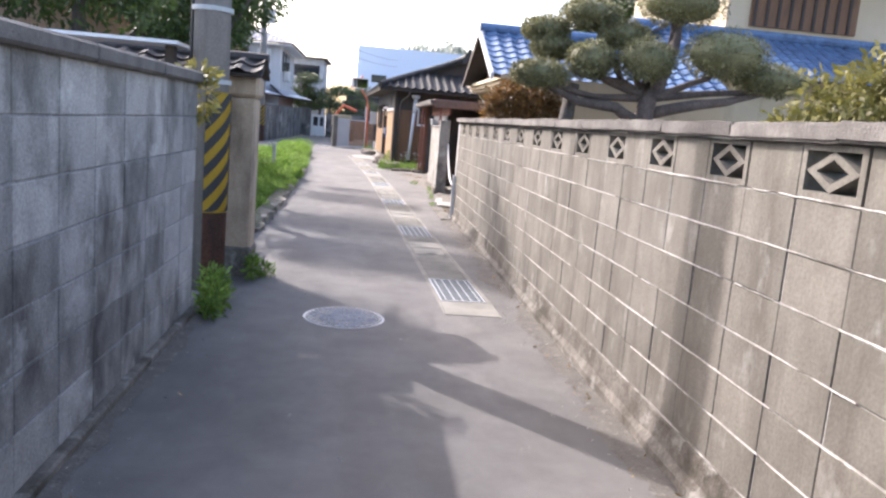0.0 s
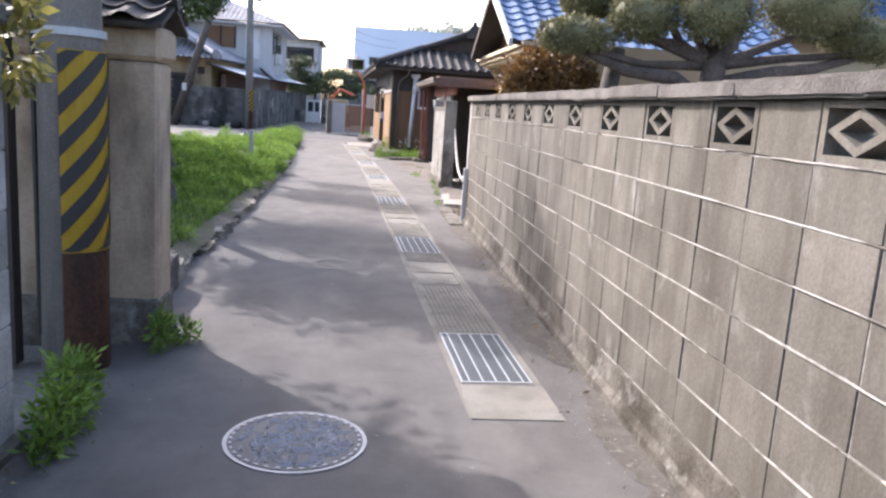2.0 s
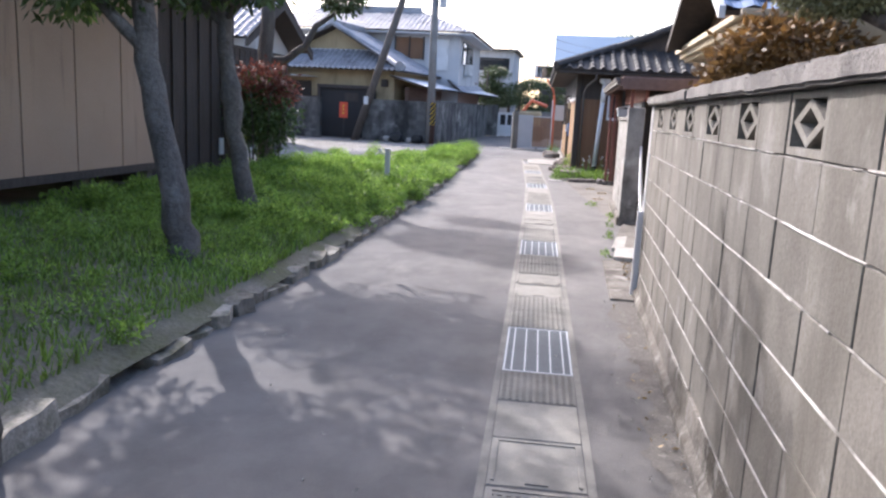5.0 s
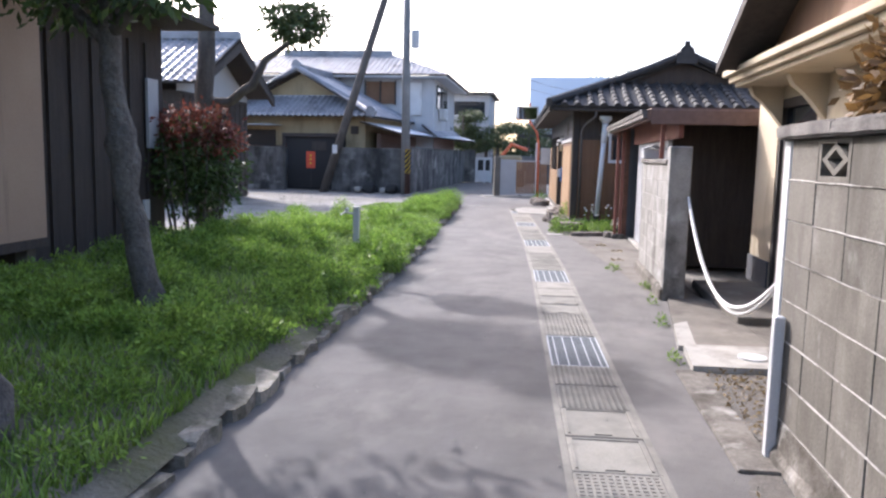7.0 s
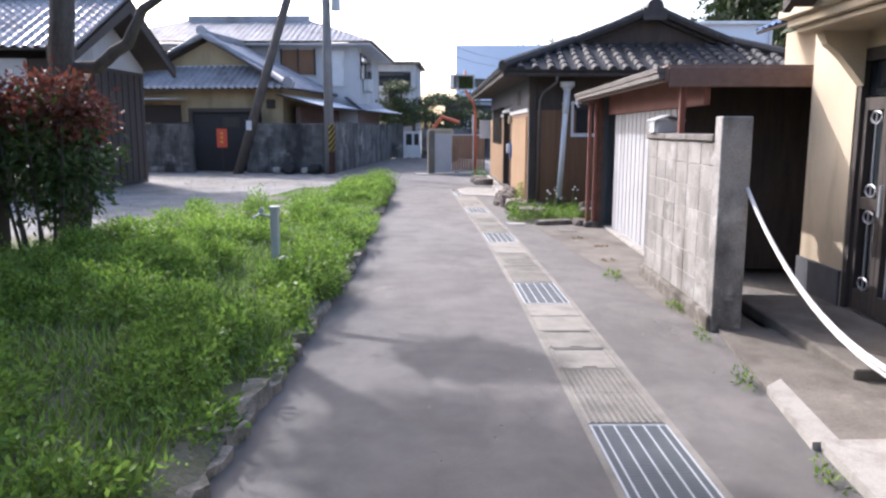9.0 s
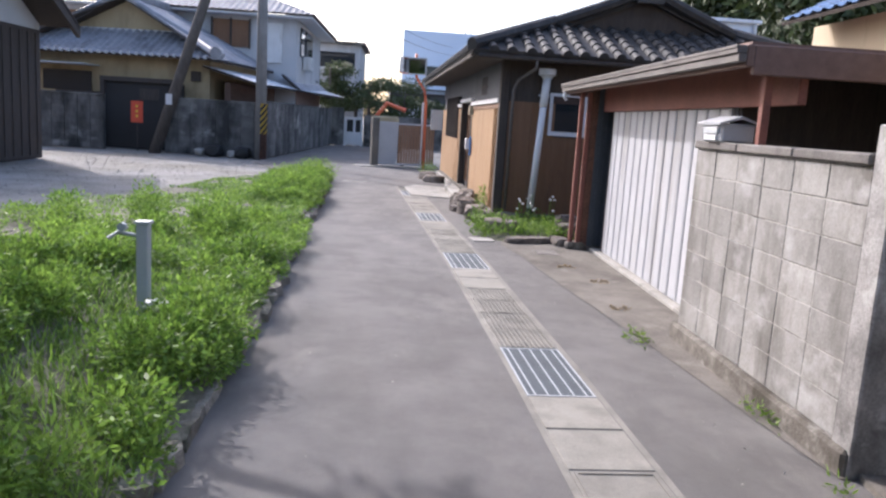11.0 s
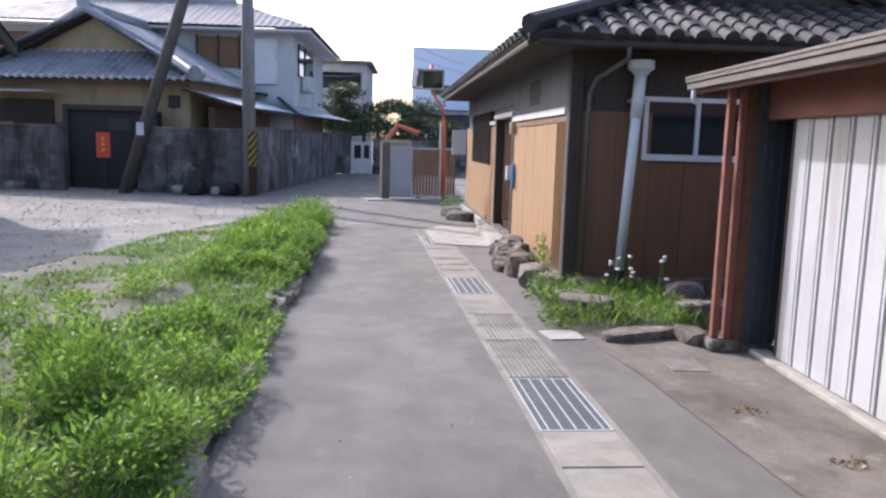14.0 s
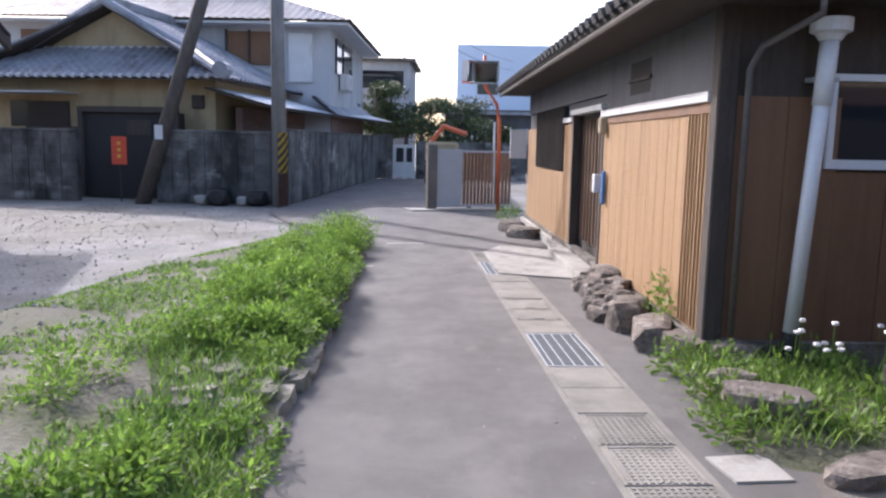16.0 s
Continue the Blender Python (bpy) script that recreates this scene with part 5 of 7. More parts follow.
part("gable_sill", boxes((-12.6, -9.1, 43.6, 43.7, 4.12, 4.22)), M_WHITE, corner)
for s in (-1, 1):
    part("verge", tube([(-10.85 + s * 2.55, 43.2, 4.08), (-10.85 + s * 1.2, 43.2, 4.78), (-10.85, 43.2, 5.44)], 0.13, 8), M_ROOF_GREY, corner)
part("ridge", boxes((-11.0, -10.7, 43.2, 55, 5.3, 5.62), bevel=0.05), M_ROOF_GREY, corner)
part("ridge_end", tube([(-10.85, 43.1, 5.55), (-10.85, 43.3, 5.55)], 0.22, 10), M_ROOF_GREY, corner)
part("hip", tube([(-6.7, 41.85, 3.3), (-8.6, 43.6, 4.2)], 0.12, 8), M_ROOF_GREY, corner)
part("corner_tile", tube([(-6.75, 41.7, 3.4), (-6.75, 42.0, 3.4)], 0.22, 10), M_ROOF_GREY, corner)
tile_roof(corner, (-5.5, 42.2, 2.5), (0, 1, 0), (-1.9, 0, 0.5), 14.5, 1.97, 0, 14.5, M_PIPE, amp=0.02, name="lean_to_roof")
part("lean_to_wall", boxes((-6.9, -6.7, 43, 56, 0, 2.5)), M_FASCIA, corner)


def eave_tiles(parent, o, way, length, pitch, radius, material):
    """The round ends of the eave's tiles, in a row."""
    o, way = Vector(o), Vector(way).normalized()
    side = way.cross(Vector((0, 0, 1)))
    for i in range(int(length / pitch) + 1):
        p = o + way * (i * pitch)
        part("eave_tile", tube([p - side * 0.05, p + side * 0.06], radius, 8), material, parent)


eave_tiles(corner, (-15.0, 41.88, 3.25), (1, 0, 0), 8.2, 0.27, 0.062, M_TILE_END)
eave_tiles(corner, (-12.9, 43.55, 4.16), (1, 0, 0), 4.1, 0.3, 0.05, M_TILE_END)
part("wall_shelf", boxes((-12.9, -11.0, 42.5, 42.6, 1.82, 1.9)), M_DARK_WOOD, corner)
part("entrance_post", boxes((-11.0, -10.85, 42.02, 42.15, 0, 2.3), (-8.25, -8.1, 42.02, 42.15, 0, 2.3)), M_DARK_WOOD, corner, "dark entrance posts")
part("entrance_beam", boxes((-11.0, -8.1, 42.0, 42.12, 2.3, 2.45)), M_DARK_WOOD, corner)

corner.matrix_basis = pose(-6.75, 41.9, 0, 0, 0, -7.5)
white = thing("white_house", "two-storey white house with grey hipped roof", "house", -9.5, 50, 0)
part("wall", boxes((-16.5, -5.0, 48.2, 57, 0, 5.5)), M_WHITE_WALL, white, "white rendered wall")
part("shutters", boxes((-8.45, -6.95, 48.12, 48.2, 4.15, 5.25)), M_BROWN_WOOD, white, "brown window shutters")
for x in (-8.5, -7.72, -6.95):
    part("casing", boxes((x - 0.04, x + 0.04, 48.08, 48.12, 4.1, 5.3)), M_DARK_WOOD, white)
part("corner_panel", boxes((-6.4, -5.6, 48.1, 48.2, 3.6, 5.2)), M_WHITE, white)
for y0, y1 in ((49.2, 50.2), (50.8, 53.0)):
    part("side_window", boxes((-5.0, -4.92, y0, y1, 4.0, 5.2)), M_GLASS, white)
part("balcony_window", boxes((-15.5, -12.5, 48.12, 48.2, 4.2, 5.2)), M_BROWN_WOOD, white)
tile_roof(white, (-17.2, 47.4, 5.55), (1, 0, 0), (0, 3.5, 1.35), 13.0, math.hypot(3.5, 1.35), 3.5, 9.5, M_ROOF_GREY)
tile_roof(white, (-4.2, 47.4, 5.55), (0, 1, 0), (-3.5, 0, 1.35), 10.4, math.hypot(3.5, 1.35), 3.5, 6.9, M_ROOF_GREY)
part("soffit", boxes((-17.1, -4.3, 47.5, 57.6, 5.42, 5.5)), M_PIPE, white)
part("ridge", boxes((-13.7, -7.7, 50.8, 51.05, 6.85, 7.15)), M_ROOF_GREY, white)
part("roof_fill", boxes((-13.7, -7.7, 50.9, 54.3, 5.5, 6.85)), M_ROOF_GREY, white)
tile_roof(white, (-4.72, 47.4, 2.5), (0.04, 1, 0), (-0.75, 0.03, 0.6), 10.0, math.hypot(0.75, 0.6), 0, 10.0, M_ROOF_GREY, amp=0.06, name="side_roof")
part("side_cladding", boxes((-4.99, -4.95, 48.2, 57, 0, 2.7)), M_FASCIA, white, "brown sheet cladding under the side roof")
ac = thing("air_conditioner", "white air conditioner unit on the white house's flank", "air conditioner", -4.7, 50.4, 3.4)
part("case", boxes((-4.95, -4.6, 50.0, 50.8, 3.5, 4.05), bevel=0.02), M_WHITE, ac)
part("fan_grille", tube([(-4.595, 50.3, 3.78), (-4.58, 50.3, 3.78)], 0.2, 16), M_GREYBOX, ac)
part("bracket", boxes((-5.0, -4.6, 50.05, 50.1, 3.42, 3.5), (-5.0, -4.6, 50.7, 50.75, 3.42, 3.5)), M_STEEL, ac)
grey = thing("grey_building", "distant two-storey concrete building with a dark window band", "building", -5, 63, 0)
part("wall", boxes((-7.0, -3.2, 62, 68, 0, 4.4), (-7.0, -3.2, 62, 68, 5.3, 5.75), (-7.0, -6.7, 62, 68, 4.4, 5.3), (-3.5, -3.2, 62, 68, 4.4, 5.3)), M_WHITE_WALL, grey)
part("window_band", boxes((-6.7, -3.5, 62.2, 62.3, 4.4, 5.3)), M_GLASS, grey)
part("roof", boxes((-7.3, -2.9, 61.6, 68.3, 5.75, 5.9)), M_CONCRETE, grey)
part("aerial", tube([(-3.5, 62.5, 5.9), (-3.5, 62.5, 7.8)], 0.04, 6), M_STEEL, grey)
blue = thing("blue_building", "large pale blue clad building with small windows", "building", 5, 78, 0)
part("cladding", boxes((-0.8, 13, 75, 90, 3.9, 8.3)), M_BLUE_WALL, blue)
part("lower_wall", boxes((-0.6, 13, 75.1, 90, 0, 3.9)), M_WHITE_WALL, blue)
part("window", boxes((0.6, 2.0, 74.94, 75, 5.0, 5.7)), M_GLASS, blue)
part("window", boxes((3.4, 5.2, 74.94, 75, 5.0, 5.7)), M_GLASS, blue)
part("eave", boxes((-1.0, 13.2, 74.6, 75.1, 3.75, 3.95)), M_DARK_WOOD, blue)
low2 = thing("balcony_house", "low grey house with a pale slatted balcony", "house", 1, 70, 0)
part("wall", boxes((-1.4, 6, 69, 74, 0, 3.4)), M_GREY_PLASTER, low2)
part("roof", boxes((-1.7, 6.2, 68.4, 74.2, 3.4, 3.6)), M_ROOF_GREY, low2)
for i in range(24):
    part("baluster", boxes((-1.4 + i * 0.3, -1.22 + i * 0.3, 68.6, 68.66, 1.7, 2.6)), M_WHITE, low2)
wg = thing("white_gate", "white panelled gate at the alley's far end", "gate", -3.2, 57, 0)
part("stile", boxes((-3.6, -3.45, 57, 57.1, 0.0, 1.55), (-3.1, -2.98, 57, 57.1, 0, 1.55), (-2.7, -2.58, 57, 57.1, 0, 1.55)), M_WHITE, wg)
part("panel", boxes((-3.45, -2.7, 57.02, 57.08, 0.05, 0.75)), M_WHITE, wg)
part("top_rail", boxes((-3.45, -2.7, 57.02, 57.08, 1.4, 1.55)), M_WHITE, wg)
# Gap between panel and rail closed by a black sheet as its shade.
part("opening", boxes((-3.45, -2.7, 57.09, 57.1, 0.75, 1.4)), M_BLACK, wg)
end_wall = tagged(part("wall_alley_end", boxes((-4.4, -3.65, 57, 57.2, 0, 2.0), (-2.55, 2.5, 57.2, 57.4, 0, 1.7)), M_BLOCK_DARK), "grey wall closing the far alley", "wall", kind="structure")
orange = thing("orange_machine", "small orange machine parked behind the gate", "machine", -1.0, 52, 0)
part("body", boxes((-1.9, -0.6, 51.5, 52.5, 0.9, 1.7), bevel=0.1), M_OCHRE, orange)
part("arm", tube([(-1.8, 52, 1.5), (-1.2, 52, 2.3), (-0.3, 52, 2.0)], 0.1, 8), M_ORANGE, orange)
part("track", boxes((-1.9, -0.4, 51.4, 52.6, 0.0, 0.9), bevel=0.1), M_STRIPE, orange)

# dark tiled house left of the lot
dark = thing("dark_house", "dark timber house with silver tiles and white gable", "house", -13, 33, 0)
part("wall", boxes((-20, -9.9, 30.8, 35.9, 0, 3.3)), M_DARK_WOOD, dark, "dark timber wall")
part("plaster_band", boxes((-20, -10.6, 30.72, 30.8, 2.0, 3.3)), M_WHITE_WALL, dark, "white plaster under the eave")
for i in range(12):
    part("batten", boxes((-9.9, -9.87, 31.0 + i * 0.42, 31.04 + i * 0.42, 0.1, 3.2)), M_DARK_WOOD, dark)
tile_roof(dark, (-21, 30.1, 3.48), (1, 0, 0), (0, 3.05, 1.6), 12.0, math.hypot(3.05, 1.6), 0, 12.0, M_ROOF_GREY, amp=0.07)
tile_roof(dark, (-21, 36.2, 3.48), (1, 0, 0), (0, -3.05, 1.6), 12.0, math.hypot(3.05, 1.6), 0, 12.0, M_ROOF_GREY, amp=0.07)
gb = bmesh.new()
tri = [[gb.verts.new((x, y, z)) for y, z in ((30.8, 3.3), (35.9, 3.3), (35.9, 3.45), (33.15, 4.9), (30.8, 3.65))] for x in (-10.0, -9.9)]
gb.faces.new(tri[0]), gb.faces.new(tri[1])
for k in range(5):
    gb.faces.new((tri[0][k], tri[0][(k + 1) % 5], tri[1][(k + 1) % 5], tri[1][k]))
part("gable", gb, M_WHITE_WALL, dark, "white gable")
for s in (-1, 1):
    vb = bmesh.new()
    q = [(33.15 + s * 3.1, 3.2), (33.15 + s * 3.1, 3.5), (33.15, 5.12), (33.15, 4.7)]
    f0, f1 = [vb.verts.new((-9.1, y, z)) for y, z in q], [vb.verts.new((-9.0, y, z)) for y, z in q]
    vb.faces.new(f0), vb.faces.new(f1)
    for k in range(4):
        vb.faces.new((f0[k], f0[(k + 1) % 4], f1[(k + 1) % 4], f1[k]))
    part("barge_board", vb, M_DARK_WOOD, dark)
part("ridge", boxes((-21, -9.0, 33.0, 33.3, 5.06, 5.34), bevel=0.04), M_ROOF_GREY, dark)

# panelled shed on posts and dark lean-to beyond it
pshed = thing("panel_shed", "long brown panelled shed raised on short posts", "shed", -5.5, 13, 0)
part("body", boxes((-8.5, -4.74, 8.4, 17.1, 0.6, 3.3)), M_SHED, pshed)
for i in range(9):
    y0 = 8.42 + i * 0.965
    part("panel", boxes((-4.74, -4.70, y0 + 0.012, y0 + 0.953, 0.6, 3.28), bevel=0.004), M_SHED, pshed)
part("sill_beam", boxes((-8.5, -4.68, 8.4, 17.1, 0.5, 0.6)), M_DARK_WOOD, pshed)
# Overhang widened to throw shade on the bank; its reach is made up.
part("roof", boxes((-8.8, -4.2, 8.2, 17.5, 3.3, 3.38)), M_DARK_WOOD, pshed)
for y in (9.0, 10.6, 12.2, 13.8, 15.4, 16.9):
    part("post", boxes((-4.9, -4.76, y - 0.07, y + 0.07, 0.1, 0.5)), M_CONCRETE, pshed, "short pale post")
lean = thing("dark_lean_to", "dark open-fronted timber lean-to with a grey meter board", "shed", -6, 19, 0)
part("wall", boxes((-8.5, -5.15, 17.2, 20.6, 0.0, 3.4)), M_DARK_WOOD, lean)
# This eave is also carried out further, added to darken the grass below.
part("roof", boxes((-8.8, -4.35, 17.2, 20.9, 3.4, 3.48)), M_DARK_WOOD, lean)
for i in range(7):
    part("batten", boxes((-5.15, -5.11, 17.35 + i * 0.45, 17.4 + i * 0.45, 0.2, 3.1)), M_DARK_WOOD, lean)
part("meter_board", boxes((-5.1, -5.06, 20.0, 20.3, 1.6, 2.6)), M_GREYBOX, lean, "grey meter board")
part("notice", boxes((-5.1, -5.07, 19.85, 20.0, 0.55, 0.85)), M_WHITE, lean)

# houses behind the right wall
bh = thing("blue_roof_house", "cream two-storey house with blue glazed tile roofs", "house", 9.5, 19, 0)
part("lower_wall", boxes((5.6, 16, 17.6, 26, 0, 3.3)), M_CREAM, bh)
part("upper_wall", boxes((9.0, 16, 19.0, 26, 3.3, 6.2)), M_CREAM, bh, "cream upper wall")
part("upper_window", boxes((9.6, 12.4, 18.92, 19.0, 4.7, 5.7)), M_BROWN_WOOD, bh)
for i in range(9):
    part("slat", boxes((9.65 + i * 0.31, 9.72 + i * 0.31, 18.88, 18.92, 4.7, 5.7)), M_DARK_WOOD, bh)
tile_roof(bh, (5.0, 16.8, 3.3), (1, 0, 0), (0, 2.3, 1.15), 11.5, math.hypot(2.3, 1.15), 1.5, 11.5, M_ROOF_BLUE)
tile_roof(bh, (5.0, 16.8, 3.3), (0, 1, 0), (2.3, 0, 1.15), 9.0, math.hypot(2.3, 1.15), 1.5, 9.0, M_ROOF_BLUE)
part("ridge", tube([(6.6, 19.0, 4.5), (16, 19.0, 4.5)], 0.12, 8), M_ROOF_BLUE, bh)
tile_roof(bh, (8.2, 18.0, 6.3), (1, 0, 0), (0, 2.6, 1.2), 8.5, math.hypot(2.6, 1.2), 0, 8.5, M_PIPE)
sheet_house = thing("sheet_building", "grey-blue sheet-clad building behind the timber house", "building", 9, 37, 0)
part("cladding", boxes((6.9, 9.15, 36, 42, 0, 4.75)), M_BLUE_WALL, sheet_house)
part("roof_edge", boxes((6.8, 9.25, 35.85, 42.1, 4.75, 4.85), bevel=0.02), M_PIPE, sheet_house, "pale roof edging")
part("downpipe", tube([(9.1, 35.93, 0), (9.1, 35.93, 4.75)], 0.05, 8), M_WHITE, sheet_house)
# Added wall behind the camera's start, never in view; closes off the lane.
back = tagged(part("wall_yard", boxes((-1.1, 2.1, -6.3, -6.1, 0, 1.9)), M_BLOCK_OLD), "added unseen block wall closing the lane's near end", "wall", kind="structure")


# ---- trees and bushes ----
def tree(name, label, category, limbs, bark, crowns, mat, count, size, seed, shell=0.2, group=""):
    """limbs: lists of (x, y, z, radius); crowns: (x, y, z, rx, ry, rz). The crown is one mesh of small leaves."""
    base = limbs[0][0]
    ob = thing(name, label, category, base[0], base[1], base[2], group=group)
    for i, limb in enumerate(limbs):
        pts = [Vector(p[:3]) for p in limb]
        fine, rad = [], []
        for a in range(len(pts) - 1):
            for s in (0, 0.34, 0.67):
                p = pts[a].lerp(pts[a + 1], s)
                wob = 0.25 * limb[a][3]
                fine.append(p + Vector((rng.uniform(-wob, wob), rng.uniform(-wob, wob), 0)))
                rad.append(limb[a][3] * (1 - s) + limb[a + 1][3] * s)
        fine.append(pts[-1]), rad.append(limb[-1][3])
        part("trunk" if i == 0 else "limb", tube(fine, rad, 9), bark, ob, smooth=True)
    if crowns:
        c = np.array(crowns)
        v, f = leaves(count, c[:, :3], c[:, 3:], size, shell=shell, seed=seed)
        raw("crown", v, f, mat, ob)
    return ob


tree("tree", "leaning grey-barked tree in the grass", "tree",
     [[(-1.96, 12.6, 0.15, 0.16), (-2.0, 12.6, 0.5, 0.125), (-2.12, 12.6, 1.2, 0.105), (-2.24, 12.6, 1.85, 0.10), (-2.3, 12.6, 2.6, 0.08), (-2.2, 12.5, 3.4, 0.05)],
      [(-2.24, 12.6, 1.9, 0.07), (-2.5, 12.5, 2.2, 0.05), (-2.9, 12.4, 2.6, 0.03)], [(-2.28, 12.6, 2.3, 0.06), (-1.8, 12.4, 2.9, 0.04), (-1.5, 12.2, 3.3, 0.02)]],
     M_BARK_PALE, [(-2.45, 12.5, 2.5, 0.5, 0.5, 0.25), (-2.95, 12.6, 2.35, 0.4, 0.4, 0.2), (-1.9, 12.5, 2.75, 0.4, 0.4, 0.22), (-2.3, 12.6, 3.2, 0.8, 0.8, 0.5), (-2.9, 12.3, 2.8, 0.5, 0.6, 0.4), (-1.7, 12.4, 3.5, 0.6, 0.7, 0.45), (-2.2, 13.0, 3.9, 0.8, 0.8, 0.5), (-3.1, 13.0, 3.5, 0.9, 0.9, 0.5), (-2.5, 13.6, 3.3, 0.8, 0.8, 0.5), (-1.6, 13.3, 3.9, 0.8, 0.8, 0.5), (-2.6, 12.2, 2.45, 0.35, 0.3, 0.22)], M_LEAF, 9500, 0.065, 3)
tree("tree", "grey-barked tree with a knotted trunk in the grass", "tree",
     [[(-2.52, 15.32, 0.15, 0.15), (-2.58, 15.32, 0.5, 0.11), (-2.74, 15.32, 1.2, 0.10), (-2.78, 15.32, 1.62, 0.13), (-2.82, 15.32, 1.9, 0.09), (-2.88, 15.32, 2.7, 0.085), (-2.76, 15.22, 3.5, 0.05)],
      [(-2.86, 15.32, 2.4, 0.06), (-3.26, 15.32, 2.8, 0.045), (-3.66, 15.22, 3.3, 0.02)], [(-2.86, 15.32, 2.5, 0.06), (-2.36, 15.22, 2.95, 0.045), (-1.86, 15.12, 3.3, 0.02)]],
     M_BARK_PALE, [(-3.16, 15.32, 2.75, 0.5, 0.5, 0.22), (-2.46, 15.22, 2.8, 0.45, 0.45, 0.2), (-2.86, 15.32, 3.3, 0.7, 0.8, 0.45), (-3.56, 15.22, 3.1, 0.6, 0.6, 0.4), (-2.16, 15.22, 3.35, 0.55, 0.6, 0.35), (-2.76, 15.62, 3.9, 0.7, 0.8, 0.45), (-1.76, 15.12, 3.6, 0.6, 0.6, 0.35), (-3.06, 16.32, 3.6, 0.9, 0.8, 0.5), (-3.76, 16.02, 3.9, 0.8, 0.8, 0.5)], M_LEAF, 8000, 0.065, 5)
tree("shrub", "dark reddish shrub with bare stems", "shrub",
     [[(-4.6, 20.5, 0.1, 0.03), (-4.55, 20.5, 1.0, 0.02), (-4.5, 20.5, 1.8, 0.01)]] + [[(-4.6 + math.cos(a) * 0.3, 20.5 + math.sin(a) * 0.3, 0.1, 0.022), (-4.6 + math.cos(a) * 0.5, 20.5 + math.sin(a) * 0.4, 1.1, 0.015), (-4.6 + math.cos(a) * 0.6, 20.5 + math.sin(a) * 0.5, 1.7, 0.008)] for a in np.linspace(0, 6, 11)],
     M_BARK, [(-4.6, 20.5, 1.45, 0.75, 0.65, 0.6), (-4.3, 20.4, 1.2, 0.55, 0.5, 0.45), (-4.95, 20.5, 1.3, 0.5, 0.5, 0.5), (-4.55, 20.5, 0.85, 0.5, 0.45, 0.35)], M_LEAF, 4200, 0.06, 8, 0.1)
v, f = leaves(2200, [(-4.55, 20.5, 1.95), (-4.2, 20.4, 1.75), (-5.0, 20.5, 1.8)], [(0.6, 0.5, 0.35), (0.4, 0.4, 0.3), (0.4, 0.4, 0.3)], 0.06, shell=0.1, seed=9)
tops = [o for o in scene.objects if o.name == "shrub"][0]
raw("new_leaves", v, f, M_REDLEAF, tops, "reddish young leaves")
tree("pine", "garden pine with one long curved limb", "tree",
     [[(-4.95, 21.6, 0.1, 0.19), (-4.95, 21.6, 1.5, 0.165), (-4.93, 21.6, 3.0, 0.145), (-4.9, 21.6, 4.6, 0.11), (-4.8, 21.6, 5.6, 0.07)],
      [(-4.93, 21.6, 2.35, 0.09), (-4.5, 21.6, 2.38, 0.08), (-4.1, 21.55, 2.65, 0.075), (-3.85, 21.5, 3.05, 0.06), (-3.4, 21.5, 3.35, 0.035)]],
     M_BARK, [(-3.3, 21.5, 3.5, 0.48, 0.4, 0.2), (-3.55, 21.5, 3.75, 0.32, 0.3, 0.16), (-3.1, 21.5, 3.75, 0.3, 0.3, 0.14), (-4.9, 21.6, 5.2, 0.9, 0.9, 0.35), (-4.6, 21.5, 5.8, 0.6, 0.6, 0.3)], M_PINE, 6500, 0.07, 11)

# clipped garden tree behind the wall
TOPIARY = ((6.1, 12.5, 3.15, 0.72, 0.6, 0.42), (4.7, 12.3, 2.95, 0.48, 0.45, 0.33), (3.85, 12.5, 2.88, 0.42, 0.42, 0.30), (4.48, 12.9, 3.36, 0.45, 0.4, 0.24), (3.05, 12.6, 2.6, 0.5, 0.42, 0.22), (3.25, 13.4, 3.4, 0.42, 0.4, 0.22),
           (3.35, 13.2, 3.1, 0.38, 0.36, 0.2), (6.95, 12.6, 2.82, 0.62, 0.5, 0.26), (5.4, 12.9, 3.95, 0.75, 0.6, 0.35), (3.95, 13.2, 3.7, 0.55, 0.5, 0.25))
pod = []
for x, y, z, a, b, c in TOPIARY:
    pod.append([(4.9, 12.6, 2.35, 0.07), (0.5 * (x + 4.9), 12.6, min(z - 0.3, 2.6), 0.055), (0.2 * 4.9 + 0.8 * x, y, z - c * 0.9, 0.045), (x, y, z - c * 0.3, 0.025)])
topi = tree("clipped_tree", "old garden tree with clipped cloud-shaped pads and twisted limbs", "tree",
            [[(5.0, 12.5, 0.0, 0.2), (4.85, 12.5, 1.2, 0.18), (4.75, 12.5, 1.9, 0.17), (4.95, 12.5, 2.5, 0.14), (5.3, 12.7, 3.2, 0.1), (5.4, 12.9, 3.7, 0.05)],
             [(4.8, 12.5, 1.9, 0.1), (4.3, 12.4, 2.15, 0.09), (3.7, 12.5, 2.2, 0.07), (3.2, 12.6, 2.4, 0.04)], [(4.9, 12.5, 2.1, 0.1), (5.6, 12.4, 2.3, 0.09), (6.2, 12.5, 2.4, 0.07), (6.9, 12.6, 2.6, 0.04)]] + pod,
            M_BARK_BROWN, [], None, 0, 0, 13)
